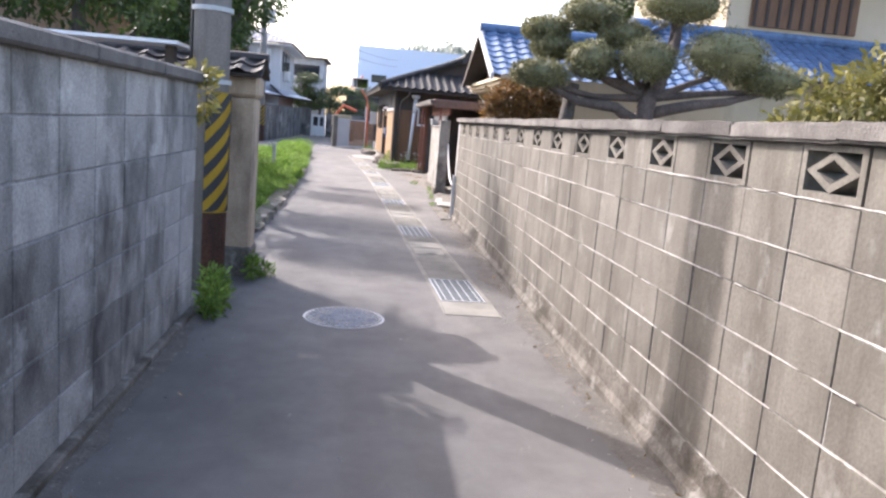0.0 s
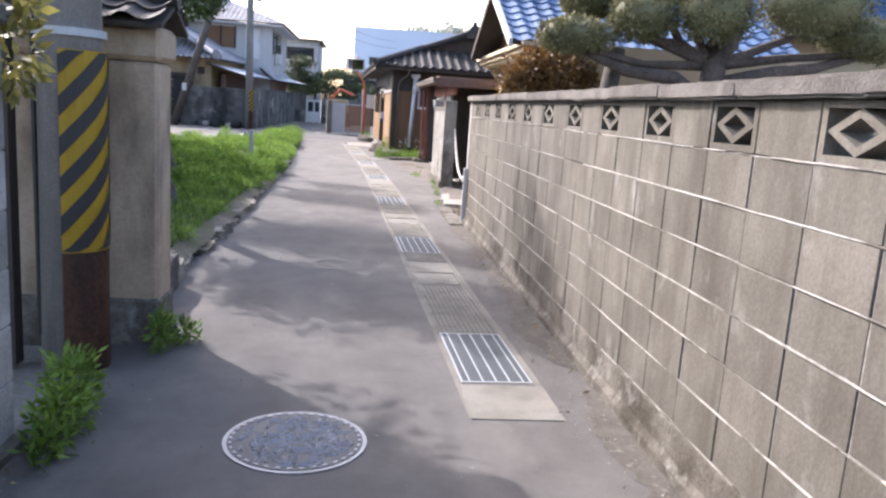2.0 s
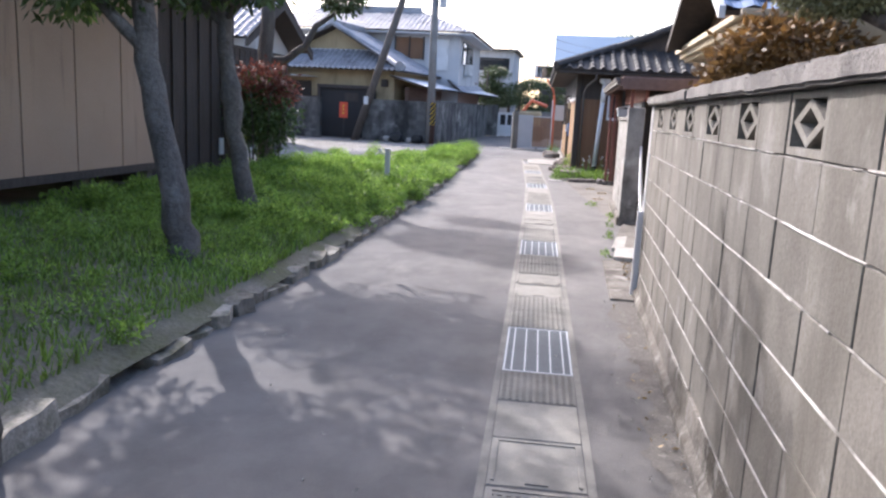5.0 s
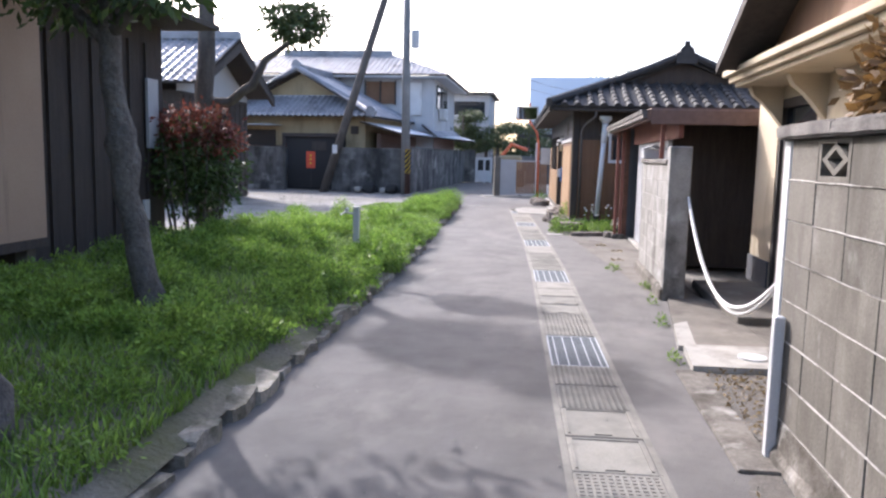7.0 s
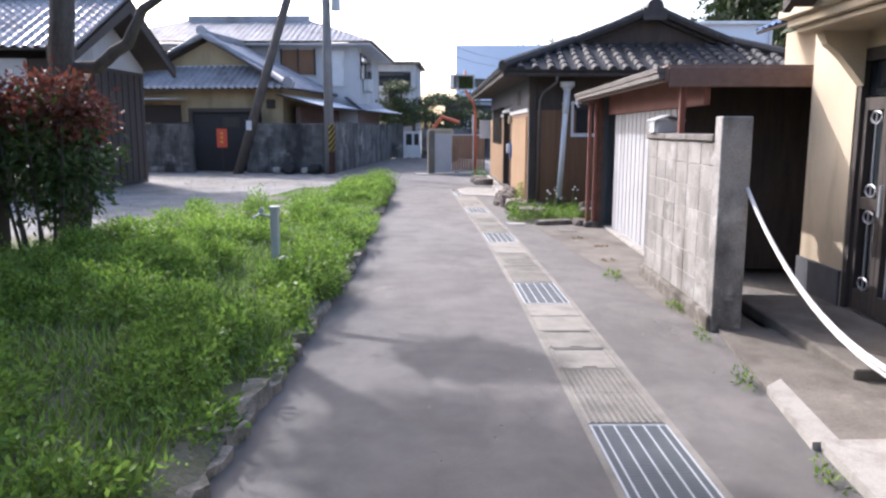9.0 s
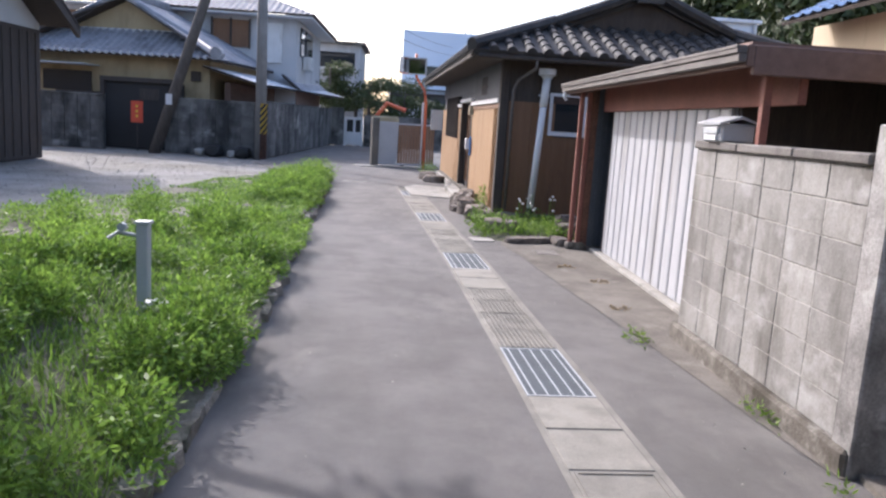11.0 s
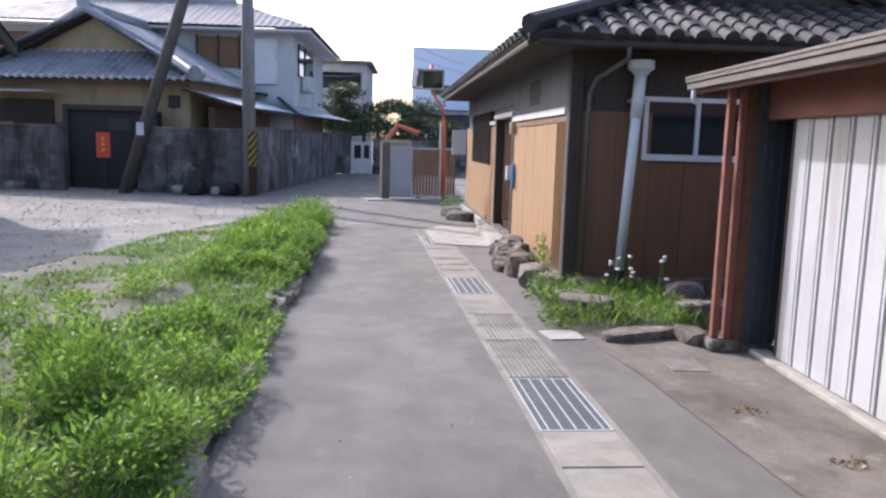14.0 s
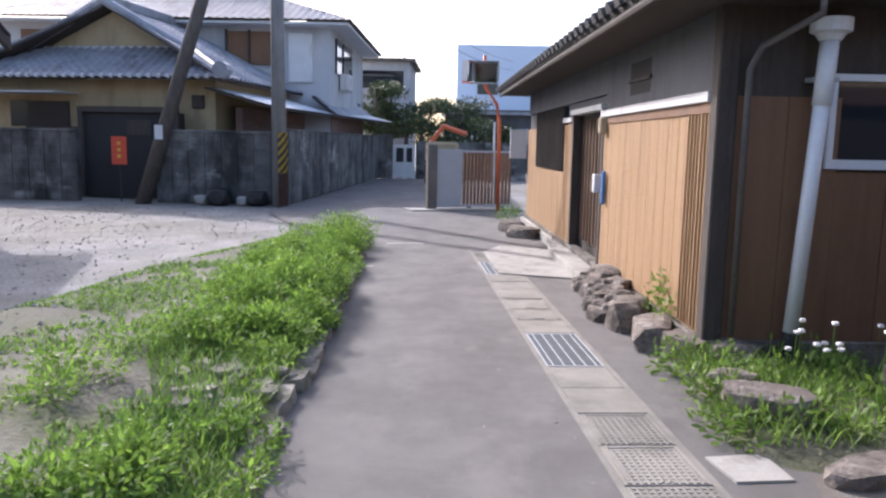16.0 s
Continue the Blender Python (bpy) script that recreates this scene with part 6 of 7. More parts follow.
for k, (x, y, z, a, b, c) in enumerate(TOPIARY):
    v, f = leaves(5200, [(x, y, z), (x + a * 0.3, y, z - c * 0.1), (x - a * 0.3, y, z - c * 0.1)], [(a * 0.85, b * 0.9, c), (a * 0.68, b * 0.8, c * 0.85), (a * 0.68, b * 0.8, c * 0.85)], 0.03, 0.3, 0.86, 0.0, 20 + k)
    raw("leaf_pad", v, f, M_TOPIARY, topi)
    core = bmesh.new()
    bmesh.ops.create_icosphere(core, subdivisions=3, radius=1)
    bmesh.ops.transform(core, matrix=Matrix.Translation((x, y, z)) @ Matrix.Diagonal((a * 0.84, b * 0.8, c * 0.84, 1)), verts=core.verts)
    part("twig_mass", core, M_TOPIARY, topi, smooth=True)
prop = thing("stump", "pale grey cut trunk in the garden", "tree trunk", 3.55, 12.9, 0)
part("trunk", tube([(3.6, 12.9, 0), (3.6, 12.9, 1.6), (3.7, 12.9, 2.5)], [0.16, 0.13, 0.11], 12), M_BARK_PALE, prop, smooth=True)
tree("russet_bush", "rounded bush with orange-brown new leaves", "bush", [[(3.1, 14.0, 0, 0.05), (3.1, 14.0, 1.4, 0.04), (3.1, 14.0, 2.0, 0.02)]], M_BARK,
     [(3.1, 14.0, 2.15, 0.58, 0.5, 0.42), (2.75, 14.0, 2.0, 0.35, 0.35, 0.32), (3.5, 14.0, 2.02, 0.38, 0.35, 0.32)], M_RUSSET, 5200, 0.06, 15, 0.55)
tree("garden_bush", "loose yellow-green bush behind the wall", "bush", [[(4.9, 7.0, 0, 0.05), (4.9, 7.0, 1.2, 0.03), (4.9, 7.0, 2.0, 0.02)]], M_BARK,
     [(4.9, 7.0, 2.05, 0.6, 0.5, 0.5), (5.4, 7.0, 2.3, 0.5, 0.5, 0.5), (4.4, 7.1, 1.8, 0.35, 0.4, 0.3)], M_YELLOWLEAF, 4200, 0.06, 17, 0.2)
tree("garden_tree", "dense dark garden tree behind the block wall", "tree", [[(-3.2, 9.6, 0, 0.14), (-3.1, 9.6, 1.6, 0.11), (-3.0, 9.5, 3.0, 0.06)]], M_BARK,
     [(-3.0, 9.5, 3.1, 1.1, 0.9, 0.7), (-3.9, 9.8, 3.2, 1.0, 0.9, 0.9), (-2.4, 9.4, 3.0, 0.5, 0.5, 0.5), (-4.8, 9.3, 3.0, 0.9, 0.8, 0.8)], M_LEAF, 6500, 0.07, 19, 0.2)
ivy = thing("ivy", "yellow-green creeper on the wall's end", "creeper", -1.0, 6.2, 1.9)
v, f = leaves(220, [(-1.0, 6.22, 1.88), (-0.98, 6.28, 1.7)], [(0.12, 0.1, 0.06), (0.08, 0.08, 0.18)], 0.05, seed=23)
raw("leaf_tangle", v, f, M_YELLOWLEAF, ivy)
tin = thing("tin_roof", "pale tin roof of a yard shed behind the wall", "roof", -2.6, 7.2, 0)
part("sheet", boxes((-4.4, -1.35, 7.0, 7.6, 2.13, 2.16)), M_PIPE, tin)
part("post", boxes((-4.3, -4.2, 7.2, 7.3, 0, 2.13), (-1.5, -1.42, 7.2, 7.3, 0, 2.13)), M_DARK_WOOD, tin)

# trees of the alley and the distance
for k, (x, y, h, w) in enumerate(((-4.6, 58.6, 4.2, 1.0), (-3.2, 60.0, 3.3, 1.2), (-1.6, 61.0, 2.6, 1.1), (1.2, 62, 2.5, 1.4), (-2.4, 58.9, 3.5, 1.3), (-0.4, 59.5, 2.9, 1.5), (-3.9, 59.4, 4.4, 1.3), (-1.3, 64, 4.2, 2.4))):
    rr = random.Random(30 + k)
    cr = [(x + rr.uniform(-w, w) * 0.7, y + rr.uniform(-1, 1), h * rr.uniform(0.55, 1.0), w * rr.uniform(0.4, 0.6), w * 0.5, 0.35) for i in range(7)]
    tree("garden_pine", "dark layered garden pine beyond the gate", "tree", [[(x, y, 0, 0.15), (x, y, h * 0.6, 0.1), (x, y, h, 0.04)]], M_BARK, cr, M_PINE if k % 2 == 0 else M_FAR_LEAF, 2600, 0.10, 40 + k, 0.2, "pines along the alley")


def woods(name, label, centre, size, n, leaf, seed, mat=M_FAR_LEAF):
    """A wooded hill: a mound of many leafy clumps."""
    r = np.random.default_rng(seed)
    ob = thing(name, label, "woods", centre[0], centre[1], 0, kind="stuff")
    d = r.normal(size=(280, 3))
    d /= np.linalg.norm(d, axis=1, keepdims=True)
    d[:, 2] = abs(d[:, 2])
    c = np.array(centre) + d * np.array(size)
    v, f = leaves(n, c, np.full((280, 3), 1.0) * np.array([size[0] * 0.13, size[1] * 0.13, size[2] * 0.11]) * r.uniform(0.7, 1.3, (280, 1)), leaf, seed=seed, shell=0.3)
    raw("leaf_mass", v, f, mat, ob, kind="stuff")
    bm = bmesh.new()
    bmesh.ops.create_icosphere(bm, subdivisions=3, radius=1)
    bmesh.ops.transform(bm, matrix=Matrix.Translation(centre) @ Matrix.Diagonal((size[0] * 0.94, size[1] * 0.94, size[2] * 0.94, 1)), verts=bm.verts)
    part("slope", bm, mat, ob)


woods("wooded_hill", "green wooded hill behind the houses", (56, 78, 0), (34, 22, 28), 260000, 0.42, 50)
woods("far_woods", "distant trees on the skyline, haze painted into the leaf colour", (14, 150, 0), (16, 8, 15), 14000, 0.6, 52, M_HAZE_LEAF)

# ---- grass, weeds, stones ----
def scatter(n, y0, y1, seed, deep=1.0, skip=None):
    r = np.random.default_rng(seed)
    pts = []
    for y, u in zip(y0 + (y1 - y0) * r.random(n), r.random(n)):
        wide = min(along(REACH, y), 3.6) * deep
        x = edge(y) - (0.24 if y < 16.5 else 0.15) - u ** 1.2 * wide
        if skip and skip(x, y):
            continue
        pts.append((x, y, meadow(x, y) - 0.01))
    return np.array(pts)


def bare(x, y):
    """Where the lot's gravel shows through the grass."""
    inside = edge(y) - x
    worn = 0.5 + 0.5 * noise.noise((x * 0.9, y * 0.7, 3.0))
    return (y > 20 and worn * 1.4 + inside / max(0.6, along(REACH, y)) * 0.8 > (1.12 if y < 24 else 0.98)) or worn > 0.93


turf = thing("grass", "short green grass on the bank", "grass", -2.5, 18, 0.1, kind="stuff")
p = scatter(52000, 8.8, 35, 61, 1.0, bare)
v, q, t = blades(p, 0.085, 0.006, 0.7, 62)
mixed("blade", v - np.array([-2.5, 18, 0.1]), q, t, M_GRASS, turf, "stuff")
p = scatter(22000, 12, 34.5, 63, 0.5, bare)
v, q, t = blades(p, 0.11, 0.005, 0.9, 64)
mixed("tall_blade", v - np.array([-2.5, 18, 0.1]), q, t, M_WEED, turf, "stuff")


p = np.concatenate([scatter(22000, 20, 34.5, 65, 1.3), scatter(16000, 24, 34.5, 66, 0.9)])
p = p[[noise.noise((x * 1.3, y * 0.9, 9.0)) + 0.35 * noise.noise((x * 5, y * 5, 2.0)) > -0.05 for x, y, z in p]]
v, q, t = blades(p, 0.045, 0.009, 1.1, 67)
mixed("short_blade", v - np.array([-2.5, 18, 0.1]), q, t, M_WEED, turf, "stuff")


def weed_patch(label, rows, count, size, seed, material):
    ob = thing("weeds", label, "weeds", rows[0][0], rows[0][1], 0.1, kind="stuff")
    c = np.array(rows)
    v, f = leaves(count, c[:, :3], c[:, 3:], size, shell=0.15, droop=-0.25, seed=seed, long=2.0)
    raw("leaf_mass", v, f, material, ob, kind="stuff")
    return ob


r = random.Random(70)
rows, low_rows = [], []
for i in range(620):
    y = r.uniform(10.5, 34.2)
    deep = min(3.0, along(REACH, y) * 0.8) * along(((10, 1.0), (24, 1.0), (26, 0.5), (34, 0.5)), y)
    x = edge(y) - 0.2 - r.random() ** 1.15 * deep
    lush = along(((10, 0.25), (13, 0.3), (16, 0.8), (18, 1.0), (24, 1.0), (25.2, 0.45), (27.5, 0.6), (29.5, 0.9), (32, 0.4), (34, 1.0)), y)
    clump = 0.5 + 0.5 * noise.noise((x * 1.15, y * 0.8, 31.0)) + 0.25 * noise.noise((x * 3.1, y * 2.6, 12.0))
    if 25.6 < y < 26.7 and edge(y) - x < 0.8 or clump < 0.3 or (bare(x, y) and r.random() < 0.75):
        continue
    h = 0.05 + lush * (0.3 * max(0, clump - 0.3) + 0.09 * r.random())
    wide = r.uniform(0.12, 0.24) * (0.7 + 0.5 * lush)
    (rows if h > 0.11 else low_rows).append((x, y, meadow(x, y) + h * 0.75, wide, wide * r.uniform(0.9, 1.4), h))
hem = random.Random(78)
for i in range(46):
    y = hem.uniform(15.5, 34.2)
    h = hem.uniform(0.04, 0.12) * (1.5 if 18 < y < 24 else 0.8)
    if not 25.6 < y < 26.7:
        rows.append((edge(y) - hem.uniform(0.0, 0.2), y, 0.07 + h * 0.7, hem.uniform(0.06, 0.13), hem.uniform(0.12, 0.28), h))
rows += [(-2.35, 33.6, 0.25, 0.5, 0.5, 0.3), (-2.8, 33.2, 0.2, 0.45, 0.5, 0.22), (-2.2, 32.6, 0.2, 0.35, 0.5, 0.2)]
ob = thing("weeds", "lush bright green weeds along the lane's edge", "weeds", rows[0][0], rows[0][1], 0.1, kind="stuff")
c = np.array(rows)
v, f = leaves(205000, c[:, :3], c[:, 3:], 0.0265, spread=1.5, shell=0.3, droop=-0.3, seed=71, long=1.6)
raw("leaf_mass", v, f, M_WEED, ob, kind="stuff")
weed_patch("low creeping weeds on the bank", low_rows, 34000, 0.022, 271, M_WEED)
weed_patch("green weeds at the wall's foot", [(-0.85, 6.35, 0.1, 0.13, 0.22, 0.12), (-0.9, 6.6, 0.16, 0.12, 0.15, 0.15), (-0.72, 7.55, 0.12, 0.06, 0.12, 0.13), (-0.6, 7.7, 0.06, 0.08, 0.1, 0.08), (-0.82, 6.1, 0.06, 0.08, 0.2, 0.06)], 1500, 0.03, 72, M_GRASS)
pw = random.Random(77)
bm = bmesh.new()
bmesh.ops.create_grid(bm, x_segments=16, y_segments=22, size=1)
for v in bm.verts:
    u, w = v.co.x, v.co.y
    x, y = 1.75 + u * (0.75 - 0.1 * w), 26.45 + w * 1.05
    v.co = (x, y, -0.03 + 0.13 * (1 - u * u) ** 0.5 * (1 - w * w) ** 0.5 + 0.02 * noise.noise((x * 4, y * 4, 0)))
tagged(part("flower_bed", bm, M_SOIL, smooth=True), "low earth bed before the timber house", "ground", kind="structure")
bed_grass = thing("grass", "long grass growing between the rocks", "grass", 1.7, 26.4, 0.05, kind="stuff")
rb = np.random.default_rng(172)
pb0 = np.stack([1.1 + 1.25 * rb.random(2600), 25.65 + 1.6 * rb.random(2600), np.full(2600, 0.05)], 1)
pb0 = pb0[[noise.noise((x * 2.2, y * 2.2, 4.0)) > -0.22 for x, y, z in pb0]]
v, q, t = blades(pb0[::2], 0.16, 0.0045, 1.0, 173)
mixed("blade", v - np.array([1.7, 26.4, 0.05]), q, t, M_WEED, bed_grass, "stuff")
weed_patch("weeds among stones before the timber house", [(0.95 + 1.35 * pw.random(), 25.75 + 1.5 * pw.random(), 0.05 + 0.08 * pw.random(), pw.uniform(0.06, 0.2), pw.uniform(0.06, 0.2), pw.uniform(0.06, 0.2)) for i in range(64)] + [(1.22, 28.35, 0.32, 0.15, 0.26, 0.26), (1.2, 28.1, 0.22, 0.16, 0.2, 0.2), (1.28, 28.55, 0.4, 0.1, 0.14, 0.14), (0.5, 38.4, 0.15, 0.3, 0.4, 0.18)], 5600, 0.03, 73, M_GRASS)
weed_patch("sparse weeds in the paving joints", [(1.85, 16.9, 0.03, 0.05, 0.18, 0.06), (1.9, 18.0, 0.03, 0.05, 0.15, 0.06), (1.95, 19.0, 0.03, 0.04, 0.25, 0.06), (1.75, 15.5, 0.02, 0.04, 0.2, 0.04), (1.7, 20.6, 0.03, 0.1, 0.2, 0.04)], 420, 0.02, 74, M_GRASS)
litter = thing("leaf_litter", "dry fallen leaves on the soil and lane's edge", "leaves", 2.2, 14.5, 0.02, kind="stuff")
rr = np.random.default_rng(75)
pl = np.concatenate([np.stack([1.9 + 0.7 * rr.random(900), 13.85 + 1.3 * rr.random(900), 0.02 + 0.02 * rr.random(900)], 1), np.stack([1.72 + 0.2 * rr.random(150), 2 + 11 * rr.random(150), np.full(150, 0.008)], 1), np.stack([-0.98 + 0.4 * rr.random(60) ** 2, 1 + 6 * rr.random(60), np.full(60, 0.008)], 1)])
v, f = leaves(len(pl), pl, np.full((len(pl), 3), 0.006), 0.021, seed=76)
raw("leaf", v, f, M_DRY, litter, kind="stuff")
grit = thing("grit", "pale grit and plant crumbs scattered on the lane", "grit", 0, 10, 0.01, kind="stuff")
gy = -1 + 34 * rr.random(700)
pg = np.stack([-0.9 + 2.7 * rr.random(700), gy, np.full(700, 0.006)], 1)
pg = np.concatenate([pg, np.stack([1.6 + 0.33 * rr.random(420), 0.5 + 13 * rr.random(420), np.full(420, 0.01)], 1), np.stack([-0.97 + 0.3 * rr.random(90) ** 2, 0.5 + 5.5 * rr.random(90), np.full(90, 0.01)], 1)])
pg = pg[pg[:, 0] > np.array([edge(y) + 0.05 for y in pg[:, 1]])]
v, f = leaves(len(pg), pg, np.full((len(pg), 3), 0.003), 0.011, seed=79)
raw("crumb", v, f, M_PALE, grit, kind="stuff")
flowers = thing("flowers", "small white flowers on thin stems", "flowers", 1.6, 26.6, 0.1, group="flowers by the stones")
fl, fs = bmesh.new(), bmesh.new()
for i in range(14):
    x, y, z = 1.35 + rng.random() * 0.9, 26.2 + rng.random() * 0.7, 0.32 + rng.random() * 0.28
    tube([(x, y, 0.05), (x + 0.02, y, z)], 0.004, 4, fs)
    rock(fl, x + 0.02, y, z, 0.019, 0.019, 0.012, i)
part("stem", fs, M_GRASS, flowers, kind="stuff")
part("petal", fl, M_PETAL, flowers, kind="stuff")

tap = thing("standpipe", "grey standpipe post with a brass tap in the grass", "standpipe", -1.95, 19.93, 0.15)
part("post", boxes((-1.985, -1.905, 19.9, 19.98, 0.1, 0.82), bevel=0.008), M_GREYBOX, tap)
part("cap", boxes((-1.995, -1.895, 19.89, 19.99, 0.82, 0.84)), M_STEEL, tap)
part("spout", tube([(-1.98, 19.93, 0.74), (-2.1, 19.9, 0.76), (-2.16, 19.88, 0.72)], 0.014, 8), M_STEEL, tap, "metal tap")
part("handle", tube([(-2.07, 19.91, 0.8), (-2.07, 19.87, 0.8)], 0.03, 8), M_STEEL, tap)
basin = thing("plastic_tray", "white plastic scrap lying in the weeds", "scrap", -1.8, 19.6, 0.3)
part("sheet", rock(bmesh.new(), -1.78, 19.75, 0.33, 0.09, 0.06, 0.02, 5), M_WHITE, basin)

pebbles = thing("pebbles", "loose pale stones on the gravel lot", "gravel", -5, 30, 0, kind="stuff")
pb, pr = [], np.random.default_rng(90)
for i in range(5200):
    y = 22 + 18.5 * pr.random() ** 0.8
    x = edge(min(y, 34)) - along(REACH, y) * 0.6 - 9 * pr.random() ** 1.3
    s = 0.007 + 0.018 * pr.random() ** 3
    c0 = np.array([x, y, -0.03 + max(0.0, meadow(x, y) + 0.03 if y < 35 else 0.0) + s * 0.2])
    pb.append(c0 + s * (np.array([(-1, -0.8, 0), (1, -0.6, 0), (0.7, 1, 0), (-0.8, 0.9, 0), (0.1, 0.1, 0.9)]) + pr.normal(size=(5, 3)) * 0.2))
pv = np.concatenate(pb)
pi = np.arange(len(pb))[:, None] * 5
raw("stone", pv, np.concatenate([pi + np.array(q) for q in ((0, 1, 4), (1, 2, 4), (2, 3, 4), (3, 0, 4))]), M_GRAVEL, pebbles, kind="stuff")

# rocks before the timber house
ROCKS = ((1.28, 26.15, 0.33, 0.24, 0.24, 0.7), (1.22, 26.6, 0.2, 0.16, 0.2, 0.8), (1.6, 25.45, 0.5, 0.15, 0.085, 0.6), (2.36, 26.5, 0.28, 0.22, 0.3, 0.9), (2.28, 25.9, 0.16, 0.26, 0.24, 0.9), (2.02, 25.35, 0.24, 0.13, 0.12, 0.7),
         (1.2, 27.55, 0.26, 0.16, 0.2, 0.8), (1.5, 27.35, 0.24, 0.18, 0.2, 0.9), (1.04, 27.95, 0.2, 0.36, 0.24, 0.8), (0.93, 28.5, 0.19, 0.22, 0.26, 0.9), (0.45, 36.2, 0.25, 0.35, 0.2, 1), (0.6, 35.3, 0.25, 0.35, 0.18, 1), (0.5, 35.75, 0.18, 0.2, 0.16, 1), (2.5, 26.1, 0.2, 0.2, 0.18, 1))
for k, (x, y, a, b, c, fl2) in enumerate(ROCKS):
    ob = thing("rock", "rough brown-grey edging rock half sunk among weeds", "rock", x, y, 0, group="rocks before the timber house")
    part("stone", rock(bmesh.new(), x, y, c * 0.36, a * 0.8, b * 0.8, c * 0.8, k + 3, k * 23 - 20, max(fl2, 0.8)), M_STONE, ob)
heap = random.Random(97)
for k in range(40):
    y = 28.75 + 1.75 * (k + heap.random()) / 40
    far = heap.random()
    c = heap.uniform(0.05, 0.09) + 0.16 * far
    a1, b1 = heap.uniform(0.07, 0.16), heap.uniform(0.08, 0.17)
    ob = thing("rock", "small flat broken stone in the loose edging pile", "rock", 0.8 + 0.3 * far, y, 0, group="edging stones")
    part("stone", rock(bmesh.new(), 0.8 + 0.3 * far, y, c * 0.5, a1, b1, c, k + 40, k * 53, 0.85), M_STONE, ob)
door_pave = tagged(part("door_paving", prism([(-0.05, 31.3), (1.0, 31.0), (1.0, 33.6), (0.1, 34.0), (-0.2, 33.2)], 0.0, 0.02), M_PALE), "pale concrete paving before the timber house's door", "pavement", kind="structure")
cables = thing("overhead_wires", "thin dark overhead wires between the poles", "wires", -5, 41, 7)
for z, dx in ((7.2, 0.0), (6.6, 0.1)):
    part("wire", tube([(-5.05 + 8 * u + dx, 40.85 + 34 * u, z - 2.5 * u * (1 - u)) for u in np.linspace(0, 1, 9)], 0.012, 4), M_STRIPE, cables)

# ---- pieces: kerb stones, blocks, covers ----
bank_edge = thing("kerb", "broken old stone kerb along the grass", "kerb", -1.1, 9.3, 0, kind="structure")


def slab_stone(seed):
    """A broken slab of old kerb: angular outline, uneven top."""
    r = random.Random(seed)
    bm = bmesh.new()
    out = [(-0.11 + r.uniform(-0.03, 0.03), -0.24), (-0.12, 0.0), (-0.11 + r.uniform(-0.03, 0.03), 0.24), (0.07 + r.uniform(-0.02, 0.02), 0.235), (0.085 + r.uniform(-0.02, 0.015), 0.08), (0.085 + r.uniform(-0.03, 0.015), -0.09), (0.07 + r.uniform(-0.03, 0.02), -0.235)]
    prism(out, -0.1, 0.055, bm)
    for v in bm.verts:
        if v.co.z > 0:
            v.co.z += r.uniform(-0.025, 0.02)
            v.co.x *= 0.88
    bmesh.ops.triangulate(bm, faces=[f for f in bm.faces if len(f.verts) > 4])
    return bm


for k in range(26):
    rr0 = random.Random(300 + k)
    x, y, w = -1.68 - 0.62 * rr0.random(), 25.7 + 0.95 * rr0.random(), rr0.uniform(0.03, 0.09)
    ob = thing("rock", "pale broken stone lying on the bank", "rock", x, y, meadow(x, y), group="rubble on the bank")
    part("stone", rock(bmesh.new(), x, y, meadow(x, y) + w * 0.15, w * 1.3, w, w * 0.45, k + 90, k * 47, 0.8), M_KERB, ob)
KERBS = [shared("kerb_stone", slab_stone(80 + k), M_KERB) for k in range(9)]
y, k = 9.45, 0
while y < 34.4:
    size = rng.uniform(0.45, 1.1)
    piece("kerb_stone", KERBS[k % 9], bank_edge, pose(edge(y) - 0.08 + rng.uniform(-0.03, 0.02), y, 0.035 + rng.uniform(-0.025, 0.025), rng.uniform(-4, 4), rng.uniform(-6, 6), rng.uniform(-9, 9)) @ Matrix.Diagonal((rng.uniform(0.8, 1.25), size, rng.uniform(0.65, 0.95), 1)))
    y += (0.465 + (rng.random() < 0.14) * 0.4) * size
    k += 1
y = 7.09
COVERS = {0: "ddjisd", 1: "ddiidd", 2: "ddiiss", 3: "ddjjss", 4: "ddjjss", 5: "siisss"}
NAMES = {"d": "dots", "i": "inset", "j": "dotted_inset", "s": "smooth"}
for n in range(7):
    for j, letter in enumerate(COVERS.get(n, "ddiiss")):
        kind = NAMES[letter]
        yy = FIRST + PERIOD * n + 0.006 + j * 0.503
        if yy > 33.0:
            break
        turn = math.degrees(math.atan2(drain_x(yy) - drain_x(yy + 0.5), 0.5))
        piece("cover", SLABS[kind], drain, pose(drain_x(yy), yy, 0.005 + rng.uniform(-0.002, 0.003), 0, 0, turn))

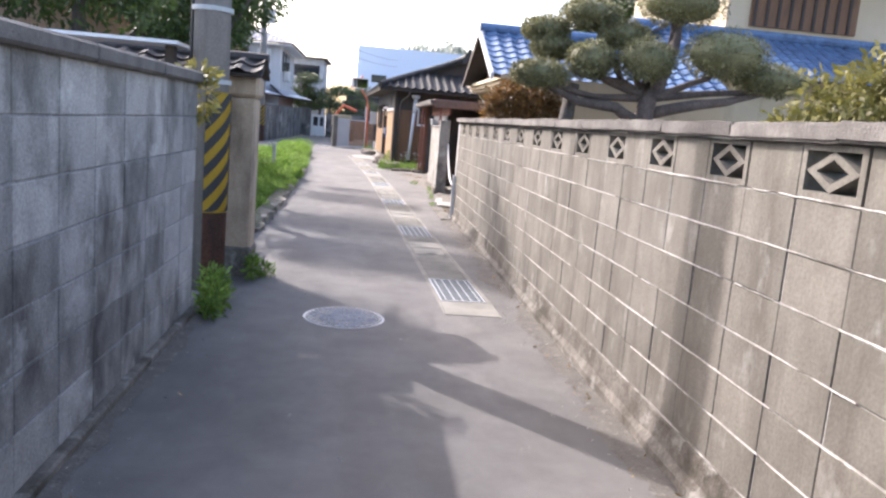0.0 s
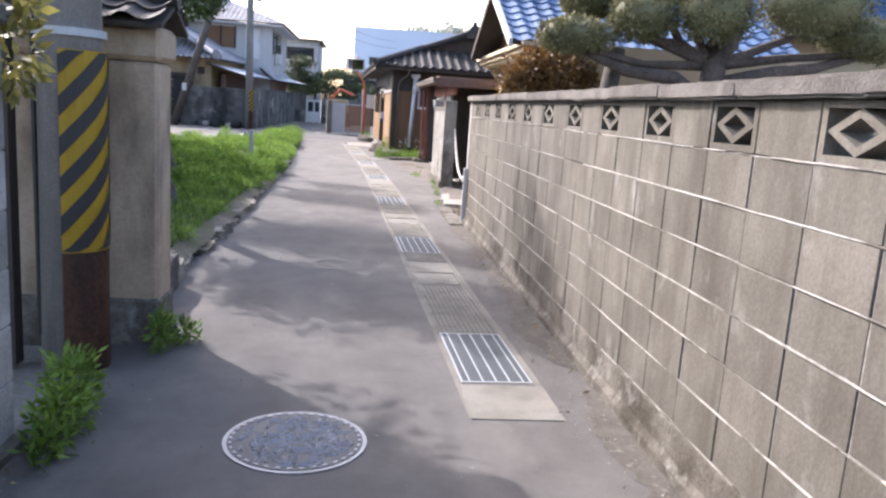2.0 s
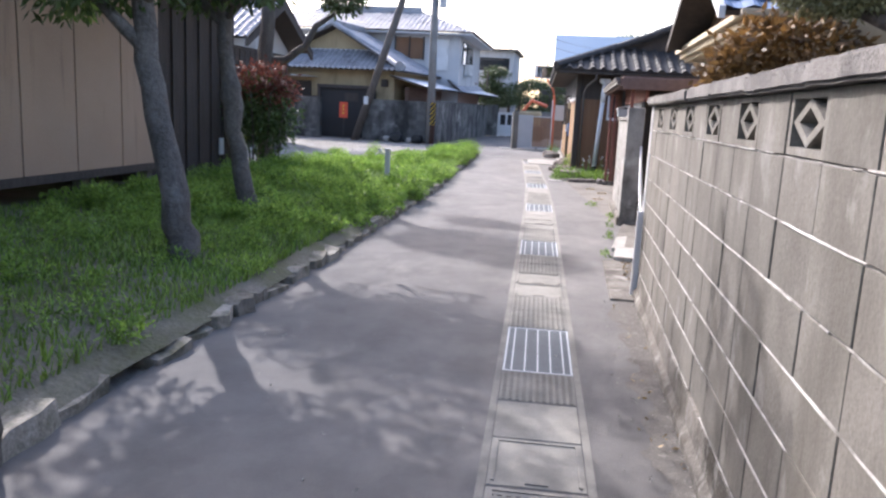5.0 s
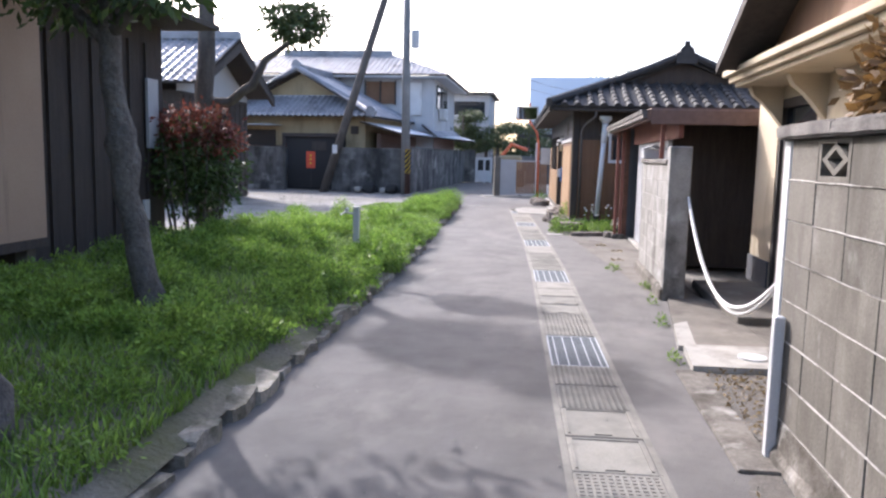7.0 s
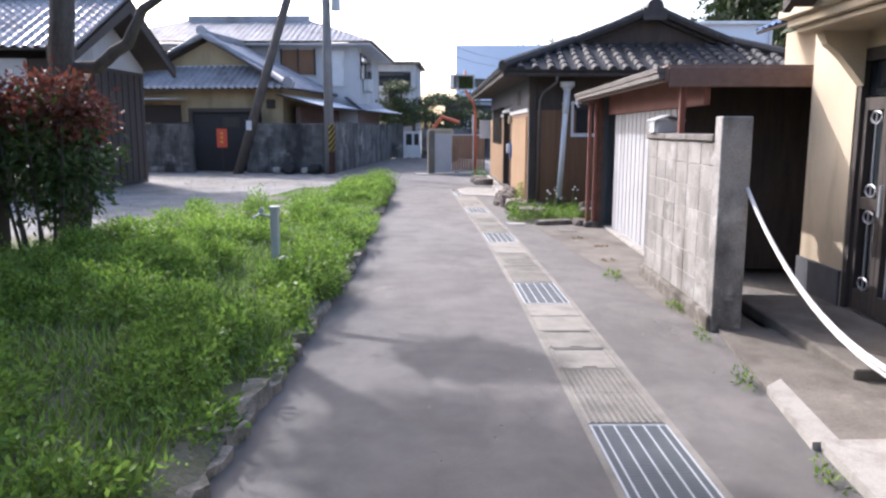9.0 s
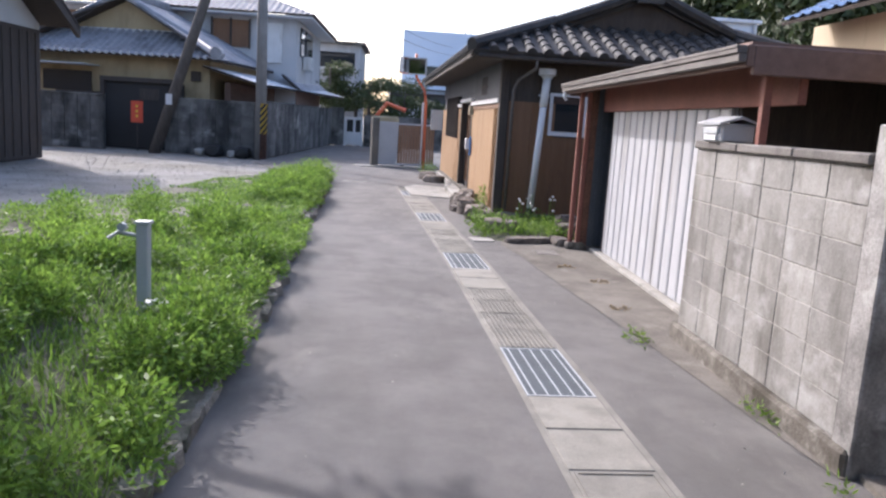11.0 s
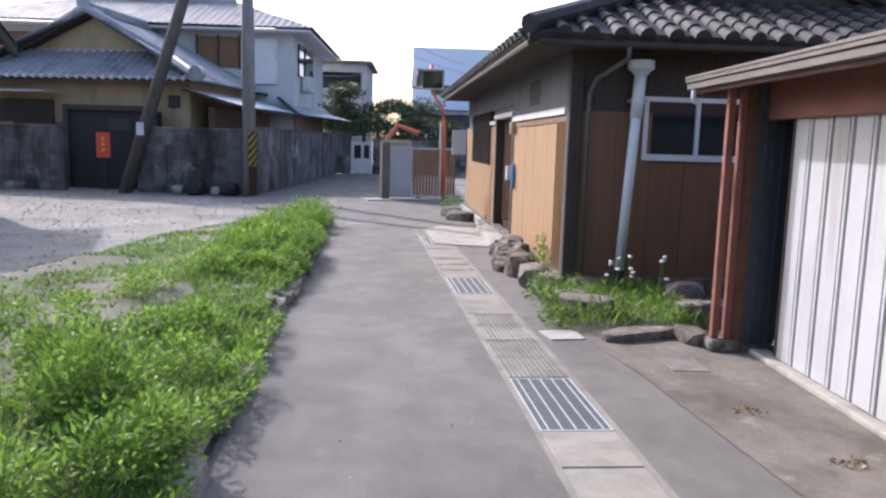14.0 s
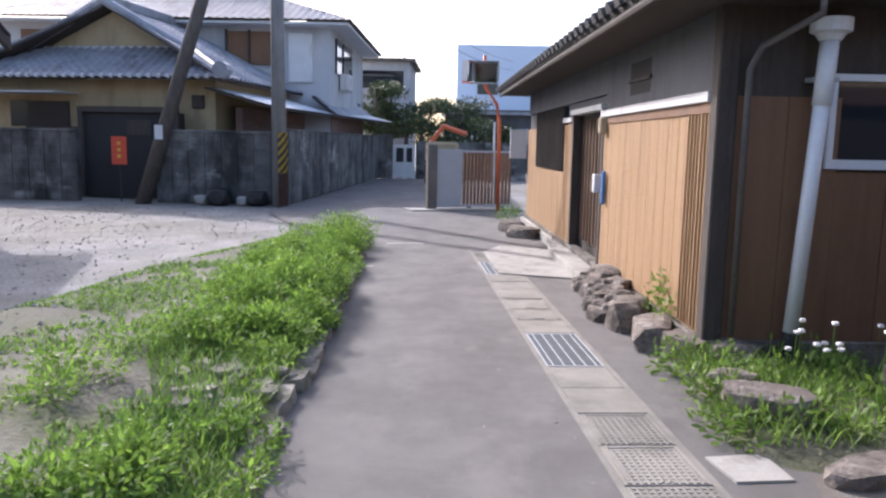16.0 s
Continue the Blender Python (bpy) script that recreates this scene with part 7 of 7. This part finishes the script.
BLOCK = block_mesh("block", 0.4, COURSE, 0.12, M_BLOCK)
SCREEN = screen_mesh("screen_block", 0.4, COURSE, 0.12, M_BLOCK)
def cope_mesh(seed):
    """A coping slab with chipped edges."""
    bm = boxes((-0.05, 0.17, 0.004, 0.796, 0.0, 0.075))
    bmesh.ops.subdivide_edges(bm, edges=[e for e in bm.edges if abs(e.verts[0].co.y - e.verts[1].co.y) > 0.5], cuts=9)
    bmesh.ops.bevel(bm, geom=[e for e in bm.edges if abs(e.verts[0].co.y - e.verts[1].co.y) > 0.05 and e.verts[0].co.x < 0], offset=0.012, segments=2, affect="EDGES")
    for v in bm.verts:
        v.co += Vector((noise.noise((seed, v.co.y * 9, v.co.z * 20)), 0, 0.6 * noise.noise((v.co.x * 9, v.co.y * 7, seed)))) * 0.008
    return shared("coping_stone", bm, M_COPING)


COPES = [cope_mesh(7.3 * k) for k in range(5)]
for i in range(30):
    y0 = 1.648 + i * 0.4
    for j in range(7):
        m = pose(WALL_X + rng.uniform(-0.003, 0.003), y0, BED + COURSE * j)
        piece("screen_block" if j == 6 and i % 2 == 0 else "block", SCREEN if j == 6 and i % 2 == 0 else BLOCK, wall_east, m)
for i in range(25):
    piece("coping_stone", COPES[i % 5], wall_east, pose(WALL_X + rng.uniform(-0.006, 0.006), 13.78 - 0.8 * (i + 1), 1.70 + rng.uniform(-0.003, 0.004), rng.uniform(-0.3, 0.3), rng.uniform(-1.2, 1.2), 0))
OLD = shared("block", boxes((-0.12, 0, 0.004, 0.446, 0.004, 0.246), bevel=0.004), M_BLOCK_OLD)
for i in range(27):
    for j in range(7):
        piece("block", OLD, wall_west, pose(LEFT_X + rng.uniform(-0.003, 0.003), LEFT_END - 0.45 * (i + 1), 0.05 + 0.25 * j))
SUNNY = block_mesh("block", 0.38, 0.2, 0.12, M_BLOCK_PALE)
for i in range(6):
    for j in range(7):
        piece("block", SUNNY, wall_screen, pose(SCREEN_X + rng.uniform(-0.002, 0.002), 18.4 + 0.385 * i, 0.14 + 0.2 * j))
for x0, n in ((-14.1, 9), (-8.3, 8)):
    for i in range(n):
        for j in range(9):
            piece("block", FARB, wall_far, pose(x0 + 0.02 + i * 0.42, 41.213, 0.02 + j * 0.195))
for i in range(38):
    for j in range(9):
        if i < 24:
            piece("block", FARB, wall_far, am @ pose(0.002, 0.05 + i * 0.41, 0.03 + j * 0.2, 0, 0, 90))
